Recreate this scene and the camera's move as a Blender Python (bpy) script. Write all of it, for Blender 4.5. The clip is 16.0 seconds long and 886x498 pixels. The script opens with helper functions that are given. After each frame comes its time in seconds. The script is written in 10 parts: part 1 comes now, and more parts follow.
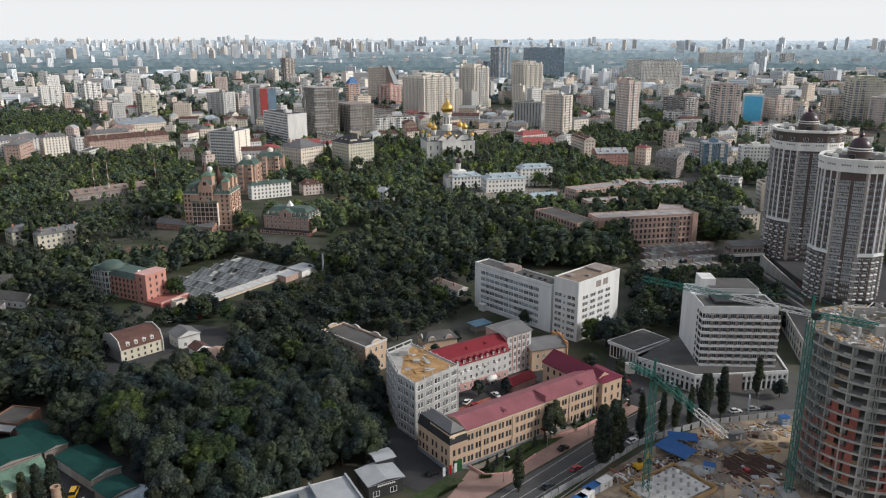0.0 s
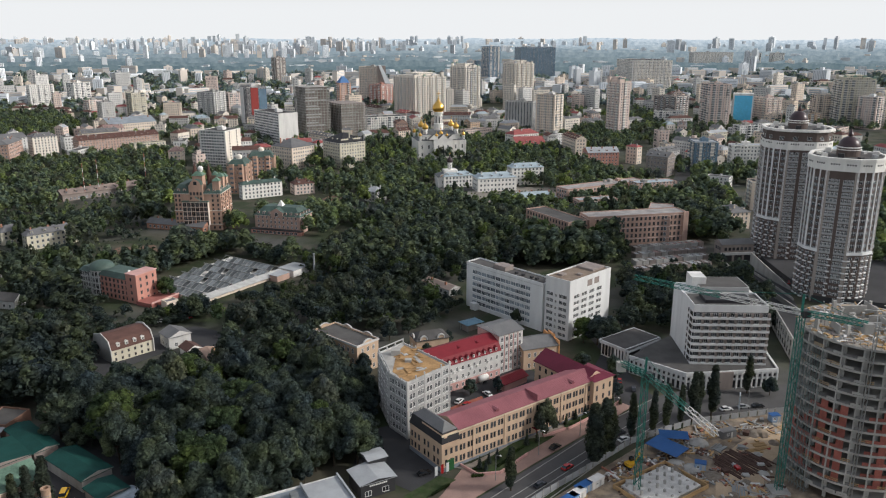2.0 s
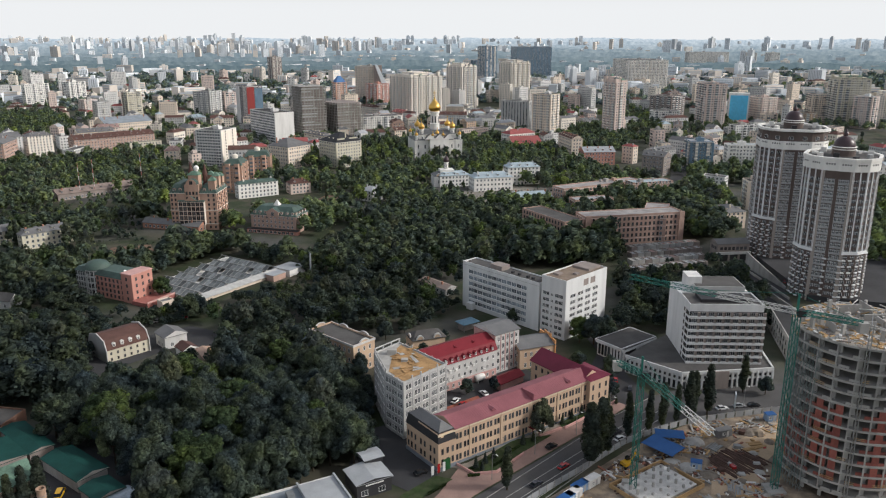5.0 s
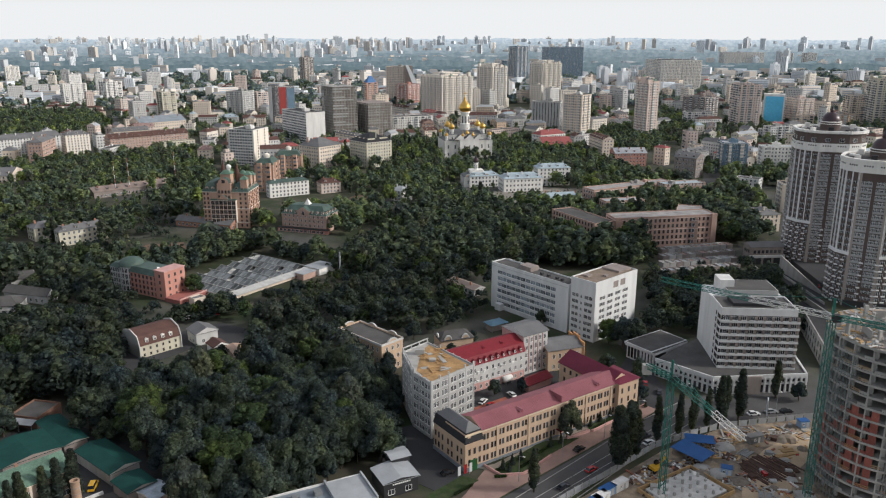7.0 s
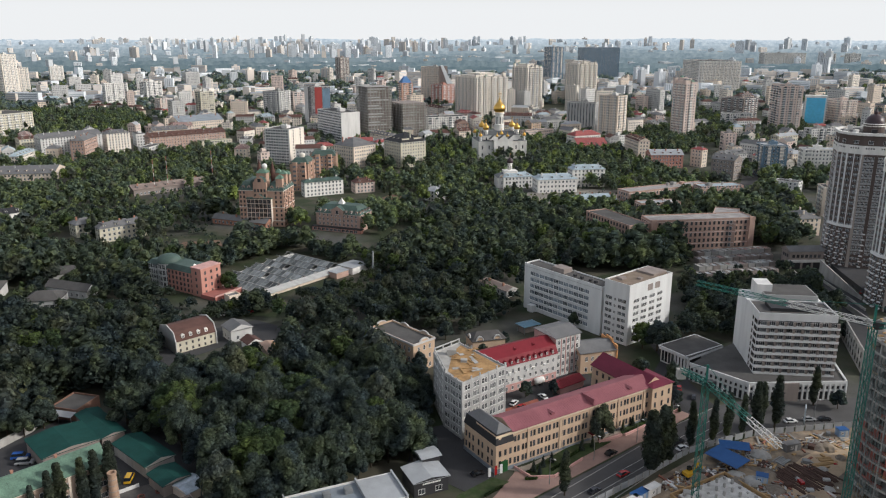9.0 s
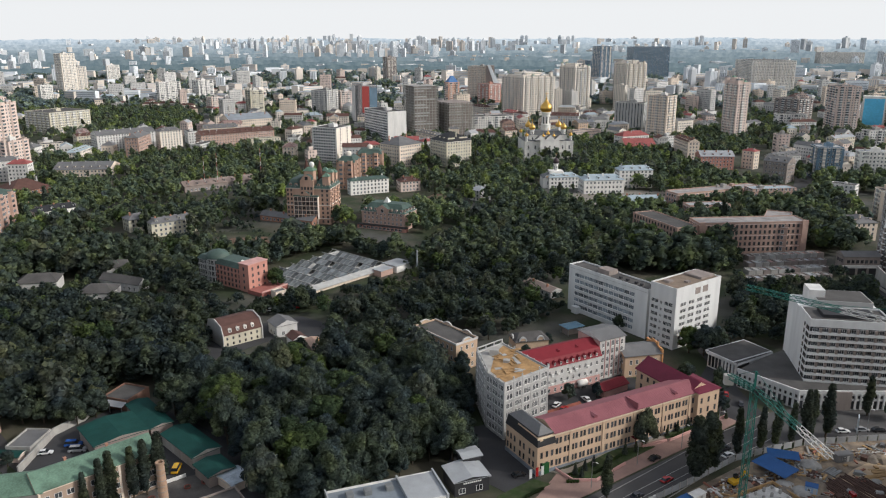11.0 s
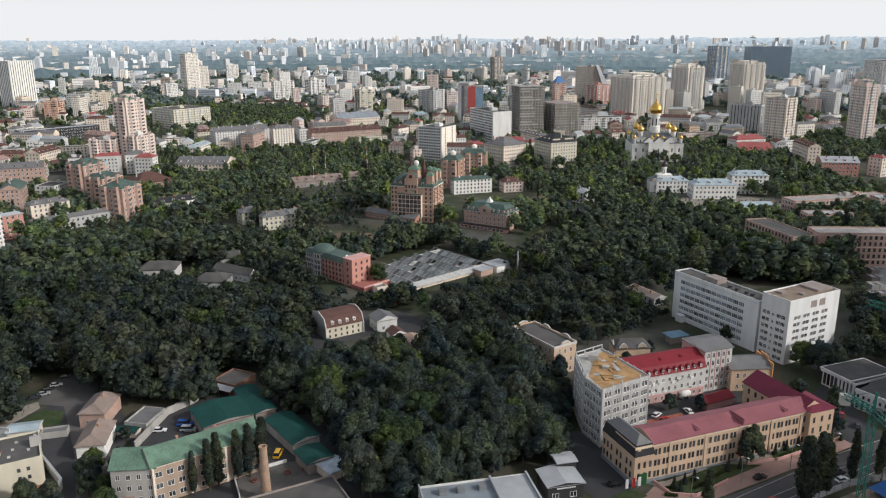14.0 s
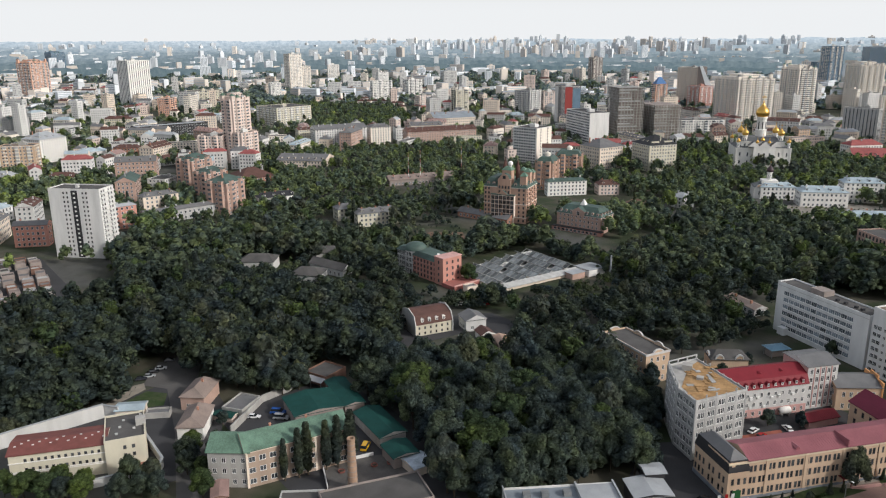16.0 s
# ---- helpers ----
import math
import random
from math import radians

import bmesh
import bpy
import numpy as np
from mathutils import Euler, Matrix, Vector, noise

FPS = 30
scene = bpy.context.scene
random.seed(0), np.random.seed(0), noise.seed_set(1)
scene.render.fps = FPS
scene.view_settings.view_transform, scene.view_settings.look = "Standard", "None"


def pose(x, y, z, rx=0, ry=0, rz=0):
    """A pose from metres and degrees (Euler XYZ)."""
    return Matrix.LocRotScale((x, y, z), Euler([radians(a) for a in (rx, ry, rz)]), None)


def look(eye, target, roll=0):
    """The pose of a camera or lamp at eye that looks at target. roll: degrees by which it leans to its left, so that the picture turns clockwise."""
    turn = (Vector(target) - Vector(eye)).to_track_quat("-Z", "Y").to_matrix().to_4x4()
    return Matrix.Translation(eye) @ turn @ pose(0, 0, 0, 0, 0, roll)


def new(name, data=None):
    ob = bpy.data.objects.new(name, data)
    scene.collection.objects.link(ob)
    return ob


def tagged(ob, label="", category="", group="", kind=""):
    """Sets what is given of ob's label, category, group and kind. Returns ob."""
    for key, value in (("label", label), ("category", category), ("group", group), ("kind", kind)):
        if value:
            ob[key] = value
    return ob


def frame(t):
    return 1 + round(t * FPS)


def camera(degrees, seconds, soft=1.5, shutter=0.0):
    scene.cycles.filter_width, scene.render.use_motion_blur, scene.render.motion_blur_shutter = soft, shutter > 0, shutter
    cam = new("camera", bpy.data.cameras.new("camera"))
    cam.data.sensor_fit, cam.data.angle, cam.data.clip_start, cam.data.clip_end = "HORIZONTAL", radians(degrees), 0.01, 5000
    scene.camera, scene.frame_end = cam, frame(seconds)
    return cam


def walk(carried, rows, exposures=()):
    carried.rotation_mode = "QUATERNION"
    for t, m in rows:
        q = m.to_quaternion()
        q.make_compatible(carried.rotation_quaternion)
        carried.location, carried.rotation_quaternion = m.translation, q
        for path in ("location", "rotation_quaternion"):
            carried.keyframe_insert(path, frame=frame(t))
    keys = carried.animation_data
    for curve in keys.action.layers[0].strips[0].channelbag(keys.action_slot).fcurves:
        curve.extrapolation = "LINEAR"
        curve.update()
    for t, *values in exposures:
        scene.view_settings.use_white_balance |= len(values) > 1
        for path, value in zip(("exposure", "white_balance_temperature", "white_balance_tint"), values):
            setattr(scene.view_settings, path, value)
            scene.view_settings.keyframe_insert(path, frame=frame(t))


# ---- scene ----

# ---- camera: a drone that hangs in the air and turns to its left ----
EYE = 125.0
cam = camera(60.20, 16.0, soft=1.15)
ROWS = [  # seconds, yaw to the left, pitch, roll
    (0.0, -0.260, -15.502, -0.021),
    (0.5, -0.402, -15.504, -0.016),
    (1.0, -0.579, -15.524, 0.003),
    (1.5, -0.736, -15.531, 0.024),
    (2.0, -0.916, -15.553, 0.027),
    (2.5, -1.083, -15.560, 0.031),
    (3.0, -1.250, -15.565, 0.052),
    (3.5, -1.429, -15.590, 0.082),
    (6.0, -0.385, -15.584, 0.101),
    (6.5, 0.348, -15.581, 0.080),
    (7.0, 1.049, -15.566, 0.045),
    (7.5, 1.765, -15.565, 0.060),
    (8.0, 2.455, -15.550, 0.048),
    (10.5, 5.870, -15.561, -0.013),
    (11.0, 7.038, -15.578, -0.041),
    (11.5, 8.242, -15.587, -0.070),
    (12.0, 9.526, -15.589, -0.078),
    (12.5, 10.807, -15.583, -0.119),
    (13.0, 12.077, -15.587, -0.145),
    (13.5, 13.422, -15.562, -0.190),
    (14.0, 14.874, -15.550, -0.222),
    (14.5, 16.745, -15.538, -0.237),
    (15.0, 18.605, -15.510, -0.292),
    (15.5, 20.450, -15.491, -0.330),
    (16.0, 21.970, -15.498, -0.323),
]
walk(cam, [(t, pose(0, 0, EYE, 0, 0, yaw) @ pose(0, 0, 0, 90 + pitch, 0, 0) @ pose(0, 0, 0, 0, 0, roll)) for t, yaw, pitch, roll in ROWS],
     exposures=[(0.0, 0.03, 6140, 10), (16.0, 0.03, 6140, 10)])

# ---- world, sun, exposure ----
SUN_AZ, SUN_EL = 96.0, 30.0        # azimuth to the right of straight ahead
world = bpy.data.worlds.new("sky")
scene.world = world
world.use_nodes = True
wn = world.node_tree.nodes
wl = world.node_tree.links
sky = wn.new("ShaderNodeTexSky")
sky.sky_type, sky.sun_disc = "NISHITA", False
sky.sun_elevation, sky.sun_rotation = radians(SUN_EL), radians(SUN_AZ)
sky.air_density, sky.dust_density, sky.ozone_density = 1.0, 5.0, 1.0
veil = wn.new("ShaderNodeMix")
veil.data_type = "RGBA"
# haze: white at the horizon, thinner overhead
where, height, thin = wn.new("ShaderNodeTexCoord"), wn.new("ShaderNodeSeparateXYZ"), wn.new("ShaderNodeMapRange")
wl.new(where.outputs["Generated"], height.inputs[0])
wl.new(height.outputs[2], thin.inputs[0])
thin.inputs[1].default_value, thin.inputs[2].default_value, thin.inputs[3].default_value, thin.inputs[4].default_value = 0.03, 0.4, 0.96, 0.35
wl.new(thin.outputs[0], veil.inputs[0])
wl.new(sky.outputs[0], veil.inputs[6])
veil.inputs[7].default_value = (9.0, 8.87, 8.55, 1)     # thin high cloud over the whole sky
wl.new(veil.outputs[2], wn["Background"].inputs[0])
wn["Background"].inputs[1].default_value = 0.1
sun_data = bpy.data.lights.new("sun", "SUN")
sun_data.energy, sun_data.angle, sun_data.color = 2.5, radians(5), (1.0, 0.95, 0.87)
sun = new("sun", sun_data)
sa, se = radians(SUN_AZ), radians(SUN_EL)
sun.matrix_world = look((0, 0, 400), (-300 * math.sin(sa) * math.cos(se), -300 * math.cos(sa) * math.cos(se), 400 - 300 * math.sin(se)))
scene.view_settings.exposure = 0.0

# ---- materials ----
MATS = {}


def mat(name, color, rough=0.8, vary=0.18, scale=0.35, grain=6.0, bump=0.15, metal=0.0, spec=0.3, streak=False, rand=0.0, island=0.0):
    """A weathered surface: stains at one scale, grain at another, rain streaks where asked for."""
    if name in MATS:
        return MATS[name]
    m = bpy.data.materials.new(name)
    m.use_nodes = True
    n, l = m.node_tree.nodes, m.node_tree.links
    b = n["Principled BSDF"]
    b.inputs["Roughness"].default_value, b.inputs["Metallic"].default_value, b.inputs["Specular IOR Level"].default_value = rough, metal, spec
    tc = n.new("ShaderNodeNewGeometry")
    mp = n.new("ShaderNodeMapping")
    l.new(tc.outputs["Position"], mp.inputs[0])
    if streak:
        mp.inputs["Scale"].default_value = (1, 1, 0.16)
    big, small = n.new("ShaderNodeTexNoise"), n.new("ShaderNodeTexNoise")
    big.inputs["Scale"].default_value, big.inputs["Detail"].default_value = scale, 4
    small.inputs["Scale"].default_value, small.inputs["Detail"].default_value = grain, 2
    l.new(mp.outputs[0], big.inputs["Vector"])
    l.new(tc.outputs["Position"], small.inputs["Vector"])
    add = n.new("ShaderNodeMath")
    add.operation = "MULTIPLY_ADD"
    l.new(small.outputs[0], add.inputs[0])
    add.inputs[1].default_value = 0.4
    l.new(big.outputs[0], add.inputs[2])
    ramp = n.new("ShaderNodeMapRange")
    ramp.inputs[1].default_value, ramp.inputs[2].default_value = 0.4, 1.0
    ramp.inputs[3].default_value, ramp.inputs[4].default_value = 1 - vary, 1 + vary
    l.new(add.outputs[0], ramp.inputs[0])
    last = ramp.outputs[0]
    for amount, node, sock in ((rand, "ShaderNodeObjectInfo", "Random"), (island, "ShaderNodeNewGeometry", "Random Per Island")):
        if amount:
            o = n.new(node)
            r = n.new("ShaderNodeMapRange")
            r.inputs[3].default_value, r.inputs[4].default_value = 1 - amount, 1 + amount
            l.new(o.outputs[sock], r.inputs[0])
            mu = n.new("ShaderNodeMath")
            mu.operation = "MULTIPLY"
            l.new(last, mu.inputs[0])
            l.new(r.outputs[0], mu.inputs[1])
            last = mu.outputs[0]
    col = n.new("ShaderNodeVectorMath")
    col.operation = "SCALE"
    col.inputs[0].default_value = color
    l.new(last, col.inputs["Scale"])
    l.new(col.outputs[0], b.inputs["Base Color"])
    if bump:
        bp = n.new("ShaderNodeBump")
        bp.inputs["Strength"].default_value, bp.inputs["Distance"].default_value = bump, 0.1
        l.new(small.outputs[0], bp.inputs["Height"])
        l.new(bp.outputs[0], b.inputs["Normal"])
    MATS[name] = m
    return m


def two_tone(name, c1, c2, scale, lo=0.45, hi=0.6, rough=0.9, grain=5.0, vary=0.25, c3=None, scale3=0.02):
    """Ground-like surface that changes between two colours in patches, with grain in both."""
    if name in MATS:
        return MATS[name]
    m = mat(name, (1, 1, 1), rough, vary, scale * 2.5, grain, 0.4)
    n, l = m.node_tree.nodes, m.node_tree.links
    col = next(x for x in n if x.bl_idname == "ShaderNodeVectorMath")
    geo = n.new("ShaderNodeNewGeometry")
    nz = n.new("ShaderNodeTexNoise")
    nz.inputs["Scale"].default_value, nz.inputs["Detail"].default_value = scale, 6
    l.new(geo.outputs["Position"], nz.inputs["Vector"])
    rp = n.new("ShaderNodeMapRange")
    rp.inputs[1].default_value, rp.inputs[2].default_value = lo, hi
    l.new(nz.outputs[0], rp.inputs[0])
    mx = n.new("ShaderNodeMix")
    mx.data_type = "RGBA"
    mx.inputs[6].default_value, mx.inputs[7].default_value = (*c1, 1), (*c2, 1)
    l.new(rp.outputs[0], mx.inputs[0])
    out = mx.outputs[2]
    if c3:
        nz3, rp3, mx3 = n.new("ShaderNodeTexNoise"), n.new("ShaderNodeMapRange"), n.new("ShaderNodeMix")
        nz3.inputs["Scale"].default_value, nz3.inputs["Detail"].default_value = scale3, 5
        l.new(geo.outputs["Position"], nz3.inputs["Vector"])
        rp3.inputs[1].default_value, rp3.inputs[2].default_value = 0.5, 0.62
        l.new(nz3.outputs[0], rp3.inputs[0])
        mx3.data_type = "RGBA"
        mx3.inputs[7].default_value = (*c3, 1)
        l.new(rp3.outputs[0], mx3.inputs[0])
        l.new(out, mx3.inputs[6])
        out = mx3.outputs[2]
    l.new(out, col.inputs[0])
    return m


def leaf_mat(name, color, rand=0.35):
    """Foliage: each clump of leaves and each tree has its own tone, and light comes through a little."""
    if name in MATS:
        return MATS[name]
    m = mat(name, color, 0.75, 0.42, 0.25, 2.4, 0.0, spec=0.15, rand=rand, island=0.5)
    n, l = m.node_tree.nodes, m.node_tree.links
    b = n["Principled BSDF"]
    # sprays of leaves: relief finer than the clumps
    spray, relief, where_ = n.new("ShaderNodeTexNoise"), n.new("ShaderNodeBump"), n.new("ShaderNodeNewGeometry")
    spray.inputs["Scale"].default_value, spray.inputs["Detail"].default_value, spray.inputs["Roughness"].default_value = 2.0, 4, 0.7
    relief.inputs["Strength"].default_value, relief.inputs["Distance"].default_value = 1.0, 0.6
    l.new(where_.outputs["Position"], spray.inputs["Vector"])
    l.new(spray.outputs[0], relief.inputs["Height"])
    l.new(relief.outputs[0], b.inputs["Normal"])
    # hue drifts from tree to tree: bluish, olive, yellowish
    geo, nz, mx = n.new("ShaderNodeNewGeometry"), n.new("ShaderNodeTexNoise"), n.new("ShaderNodeValToRGB")
    nz.inputs["Scale"].default_value, nz.inputs["Detail"].default_value = 0.11, 2
    l.new(geo.outputs["Position"], nz.inputs["Vector"])
    l.new(nz.outputs[0], mx.inputs[0])
    mx.color_ramp.elements[0].position, mx.color_ramp.elements[1].position = 0.3, 0.72
    mx.color_ramp.elements[0].color = (color[0] * 0.75, color[1] * 0.82, color[2] * 1.15, 1)
    mx.color_ramp.elements[1].color = (color[0] * 1.6, color[1] * 1.5, color[2] * 0.95, 1)
    mid = mx.color_ramp.elements.new(0.5)
    mid.color = (*color, 1)
    l.new(mx.outputs[0], next(x for x in n if x.bl_idname == "ShaderNodeVectorMath").inputs[0])
    tr, mx = n.new("ShaderNodeBsdfTranslucent"), n.new("ShaderNodeMixShader")
    l.new(b.inputs["Base Color"].links[0].from_socket, tr.inputs[0])
    mx.inputs[0].default_value = 0.42
    l.new(b.outputs[0], mx.inputs[1])
    l.new(tr.outputs[0], mx.inputs[2])
    l.new(mx.outputs[0], n["Material Output"].inputs[0])
    return m


GLASS = mat("window_glass", (0.045, 0.05, 0.056), 0.15, 0.5, 0.4, 1.0, 0.0, spec=0.4, rand=0.6, island=0.6)
# city panes lightened for curtains, haze and reflected sky, all in the colour
HAZY_CITYGLASS = mat("hazed_city_window_glass", (0.11, 0.122, 0.135), 0.2, 0.4, 0.3, 1.0, 0.0, spec=0.5, island=0.75)
FRAME = mat("window_frame_white", (0.75, 0.75, 0.73), 0.5, 0.08)
WHITE = mat("white_plaster", (0.78, 0.76, 0.72), 0.8, 0.14, 0.3, 4.0, streak=True)
PANEL = mat("pale_panel", (0.66, 0.65, 0.63), 0.8, 0.2, 0.25, 4.0, streak=True)
BEIGE = mat("beige_plaster", (0.7, 0.6, 0.5), 0.85, 0.18, 0.3, 4.0, streak=True)
YELLOW = mat("yellow_plaster", (0.54, 0.395, 0.28), 0.85, 0.12, 0.3, 4.0, streak=True)
CREAM = mat("cream_plaster", (0.58, 0.54, 0.43), 0.85, 0.12, 0.3, 4.0, streak=True)
PINK = mat("pink_plaster", (0.5, 0.25, 0.2), 0.85, 0.14, 0.3, 4.0, streak=True)
FACTORY = mat("dull_pinkish_plaster", (0.36, 0.275, 0.215), 0.88, 0.2, 0.3, 4.0, streak=True)
BRICK = mat("brick_wall", (0.38, 0.2, 0.14), 0.9, 0.2, 0.3, 9.0, 0.4)
PINKBRICK = mat("pink_brick_wall", (0.45, 0.31, 0.255), 0.9, 0.18, 0.3, 9.0, 0.4)
DARK = mat("dark_cladding", (0.032, 0.032, 0.035), 0.6, 0.2)
GREY = mat("grey_plaster", (0.42, 0.42, 0.41), 0.85, 0.18, 0.3, 4.0, streak=True)
BROWNGREY = mat("brown_grey_facade", (0.27, 0.23, 0.21), 0.8, 0.2, 0.3, 4.0, streak=True)
CONCRETE = mat("raw_concrete", (0.36, 0.35, 0.33), 0.9, 0.3, 0.25, 5.0, 0.3, streak=True)
BITUMEN = mat("bitumen_roof", (0.09, 0.086, 0.083), 0.9, 0.35, 0.15, 3.0, 0.3)
GREYROOF = mat("grey_sheet_roof", (0.15, 0.15, 0.152), 0.6, 0.25, 0.2, 3.0)
LIGHTROOF = mat("light_sheet_roof", (0.35, 0.365, 0.38), 0.5, 0.2, 0.2, 3.0)
REDROOF = mat("red_metal_roof", (0.19, 0.021, 0.03), 0.6, 0.15, 0.25, 2.0, spec=0.2)
CITYRED = mat("sun_bleached_red_roof", (0.29, 0.085, 0.08), 0.7, 0.25, 0.25, 2.0)
PINKROOF = mat("faded_crimson_metal_roof", (0.27, 0.1, 0.115), 0.6, 0.22, 0.15, 2.0, spec=0.25)
BROWNROOF = mat("brown_tile_roof", (0.105, 0.055, 0.045), 0.8, 0.25, 0.3, 4.0, 0.3)
GREENROOF = mat("green_metal_roof", (0.058, 0.095, 0.08), 0.65, 0.45, 0.2, 2.0, spec=0.5)
OLDGREEN = mat("worn_green_metal_roof", (0.11, 0.185, 0.135), 0.6, 0.5, 0.25, 2.0, spec=0.4)
TEALROOF = mat("dark_teal_sheet_roof", (0.01, 0.055, 0.047), 0.7, 0.3, 0.2, 2.0, spec=0.2)
BLUEROOF = mat("pale_blue_roof", (0.35, 0.42, 0.46), 0.5, 0.25, 0.2, 2.0)
RUSTROOF = mat("rusty_unfinished_roof", (0.36, 0.22, 0.1), 0.9, 0.45, 0.3, 1.5, 0.4)
GOLD = mat("gilded_dome", (0.75, 0.46, 0.12), 0.28, 0.08, metal=1.0)
ROADTAR = mat("road_asphalt", (0.085, 0.083, 0.083), 0.95, 0.25, 0.1, 3.0, 0.2)
ASPHALT = mat("asphalt", (0.05, 0.05, 0.053), 0.95, 0.3, 0.08, 3.0, 0.3)
PAVING = mat("pink_paving", (0.3, 0.2, 0.17), 0.9, 0.2, 0.2, 3.0, 0.2)
BARK = mat("bark", (0.07, 0.055, 0.04), 0.95, 0.3, 1.0, 6.0, 0.5)
STEEL = mat("grey_steel", (0.3, 0.31, 0.31), 0.5, 0.2, metal=0.6)
TEAL = mat("teal_crane_paint", (0.025, 0.15, 0.12), 0.5, 0.25)
GROUND = two_tone("ground_grass_earth", (0.03, 0.042, 0.018), (0.075, 0.07, 0.05), 0.05, 0.42, 0.6, c3=(0.08, 0.08, 0.073), scale3=0.012)
SAND = two_tone("churned_sand", (0.35, 0.275, 0.195), (0.17, 0.135, 0.105), 0.16, 0.42, 0.58, vary=0.4, c3=(0.2, 0.17, 0.14), scale3=0.06)
ROSE = mat("rose_plaster", (0.66, 0.54, 0.48), 0.85, 0.18, 0.2, 4.0, streak=True)
ROSEROOF = mat("rose_sheet_roof", (0.3, 0.2, 0.18), 0.7, 0.25, 0.2, 3.0)
SALMON = mat("salmon_plaster", (0.62, 0.38, 0.28), 0.85, 0.16, 0.2, 4.0, streak=True)
BEIGELIGHT = mat("pale_beige_plaster", (0.74, 0.68, 0.6), 0.85, 0.16, 0.2, 4.0, streak=True)
GREYBLUE = mat("grey_blue_sheet_roof", (0.24, 0.27, 0.3), 0.6, 0.3, 0.2, 2.0)
RUSTGREY = mat("rusty_grey_sheet_roof", (0.24, 0.19, 0.165), 0.75, 0.3, 0.2, 2.0)
BLUEDARK = mat("dark_blue_glass_facade", (0.13, 0.2, 0.27), 0.25, 0.3, 0.1, 2.0, 0.0, spec=0.6)

# ---- building blocks ----
FOOT = []      # footprints, where no tree grows


class Pile:
    """Collects quads and triangles for one mesh, with a material slot for each face."""

    def __init__(self):
        self.v, self.f, self.s = [], [], []

    def face(self, pts, slot=0):
        k = len(self.v)
        self.v += [tuple(p) for p in pts]
        self.f.append(tuple(range(k, k + len(pts))))
        self.s.append(slot)

    def box(self, x0, y0, z0, x1, y1, z1, slot=0, skip="", m=None):
        p = [(x0, y0, z0), (x1, y0, z0), (x1, y1, z0), (x0, y1, z0), (x0, y0, z1), (x1, y0, z1), (x1, y1, z1), (x0, y1, z1)]
        if m is not None:
            p = [m @ Vector(q) for q in p]
        k = len(self.v)
        self.v += [tuple(q) for q in p]
        for side, f in (("b", (3, 2, 1, 0)), ("t", (4, 5, 6, 7)), ("f", (0, 1, 5, 4)), ("r", (1, 2, 6, 5)), ("k", (2, 3, 7, 6)), ("l", (3, 0, 4, 7))):
            if side not in skip:
                self.f.append(tuple(k + i for i in f))
                self.s.append(slot)

    def beam(self, a, b, r, slot=0):
        """A square bar from a to b."""
        a, b = Vector(a), Vector(b)
        q = (b - a).to_track_quat("Z", "Y").to_matrix().to_4x4()
        self.box(-r, -r, 0, r, r, (b - a).length, slot, m=Matrix.Translation(a) @ q)

    def tube(self, profile, n=16, cx=0.0, cy=0.0, slot=0, a0=0.0):
        """A turned shape: profile of (radius, height) from the bottom up."""
        rings = []
        for r, z in profile:
            k = len(self.v)
            self.v += [(cx + r * math.cos(a0 + 2 * math.pi * i / n), cy + r * math.sin(a0 + 2 * math.pi * i / n), z) for i in range(n)]
            rings.append(k)
        for a, b in zip(rings, rings[1:]):
            for i in range(n):
                j = (i + 1) % n
                self.f.append((a + i, a + j, b + j, b + i))
                self.s.append(slot)
        self.f.append(tuple(rings[-1] + i for i in range(n)))
        self.s.append(slot)

    def prism(self, pts, z0, z1, slot=0, top=None):
        """An upright prism over a flat outline that runs counter-clockwise."""
        n, k = len(pts), len(self.v)
        self.v += [(x, y, z0) for x, y in pts] + [(x, y, z1) for x, y in pts]
        for i in range(n):
            j = (i + 1) % n
            self.f.append((k + i, k + j, k + n + j, k + n + i))
            self.s.append(slot)
        self.f.append(tuple(k + n + i for i in range(n)))
        self.s.append(slot if top is None else top)

    def mesh(self, name, mats, smooth=False):
        me = bpy.data.meshes.new(name)
        me.from_pydata(self.v, [], self.f)
        for m in mats if isinstance(mats, (list, tuple)) else [mats]:
            me.materials.append(m)
        me.polygons.foreach_set("material_index", self.s)
        if smooth:
            me.polygons.foreach_set("use_smooth", [True] * len(self.f))
        me.update()
        return me


def thing(name, label, category, m=None, group="", kind=""):
    ob = tagged(new(name), label, category, group, kind)
    ob.empty_display_size = 0.5
    if m is not None:
        ob.matrix_world = m
    return ob


def part(name, pile, mats, parent, label="", m=None, smooth=False, kind=""):
    me = pile.mesh(name, mats, smooth) if isinstance(pile, Pile) else pile
    ob = new(name, me)
    ob.parent = parent
    if m is not None:
        ob.matrix_basis = m
    return tagged(ob, label, kind=kind)


def solid(name, pile, mats, label, category, m=None, group="", kind="", smooth=False):
    ob = tagged(new(name, pile.mesh(name, mats, smooth)), label, category, group, kind)
    if m is not None:
        ob.matrix_world = m
    return ob


WIN = {}


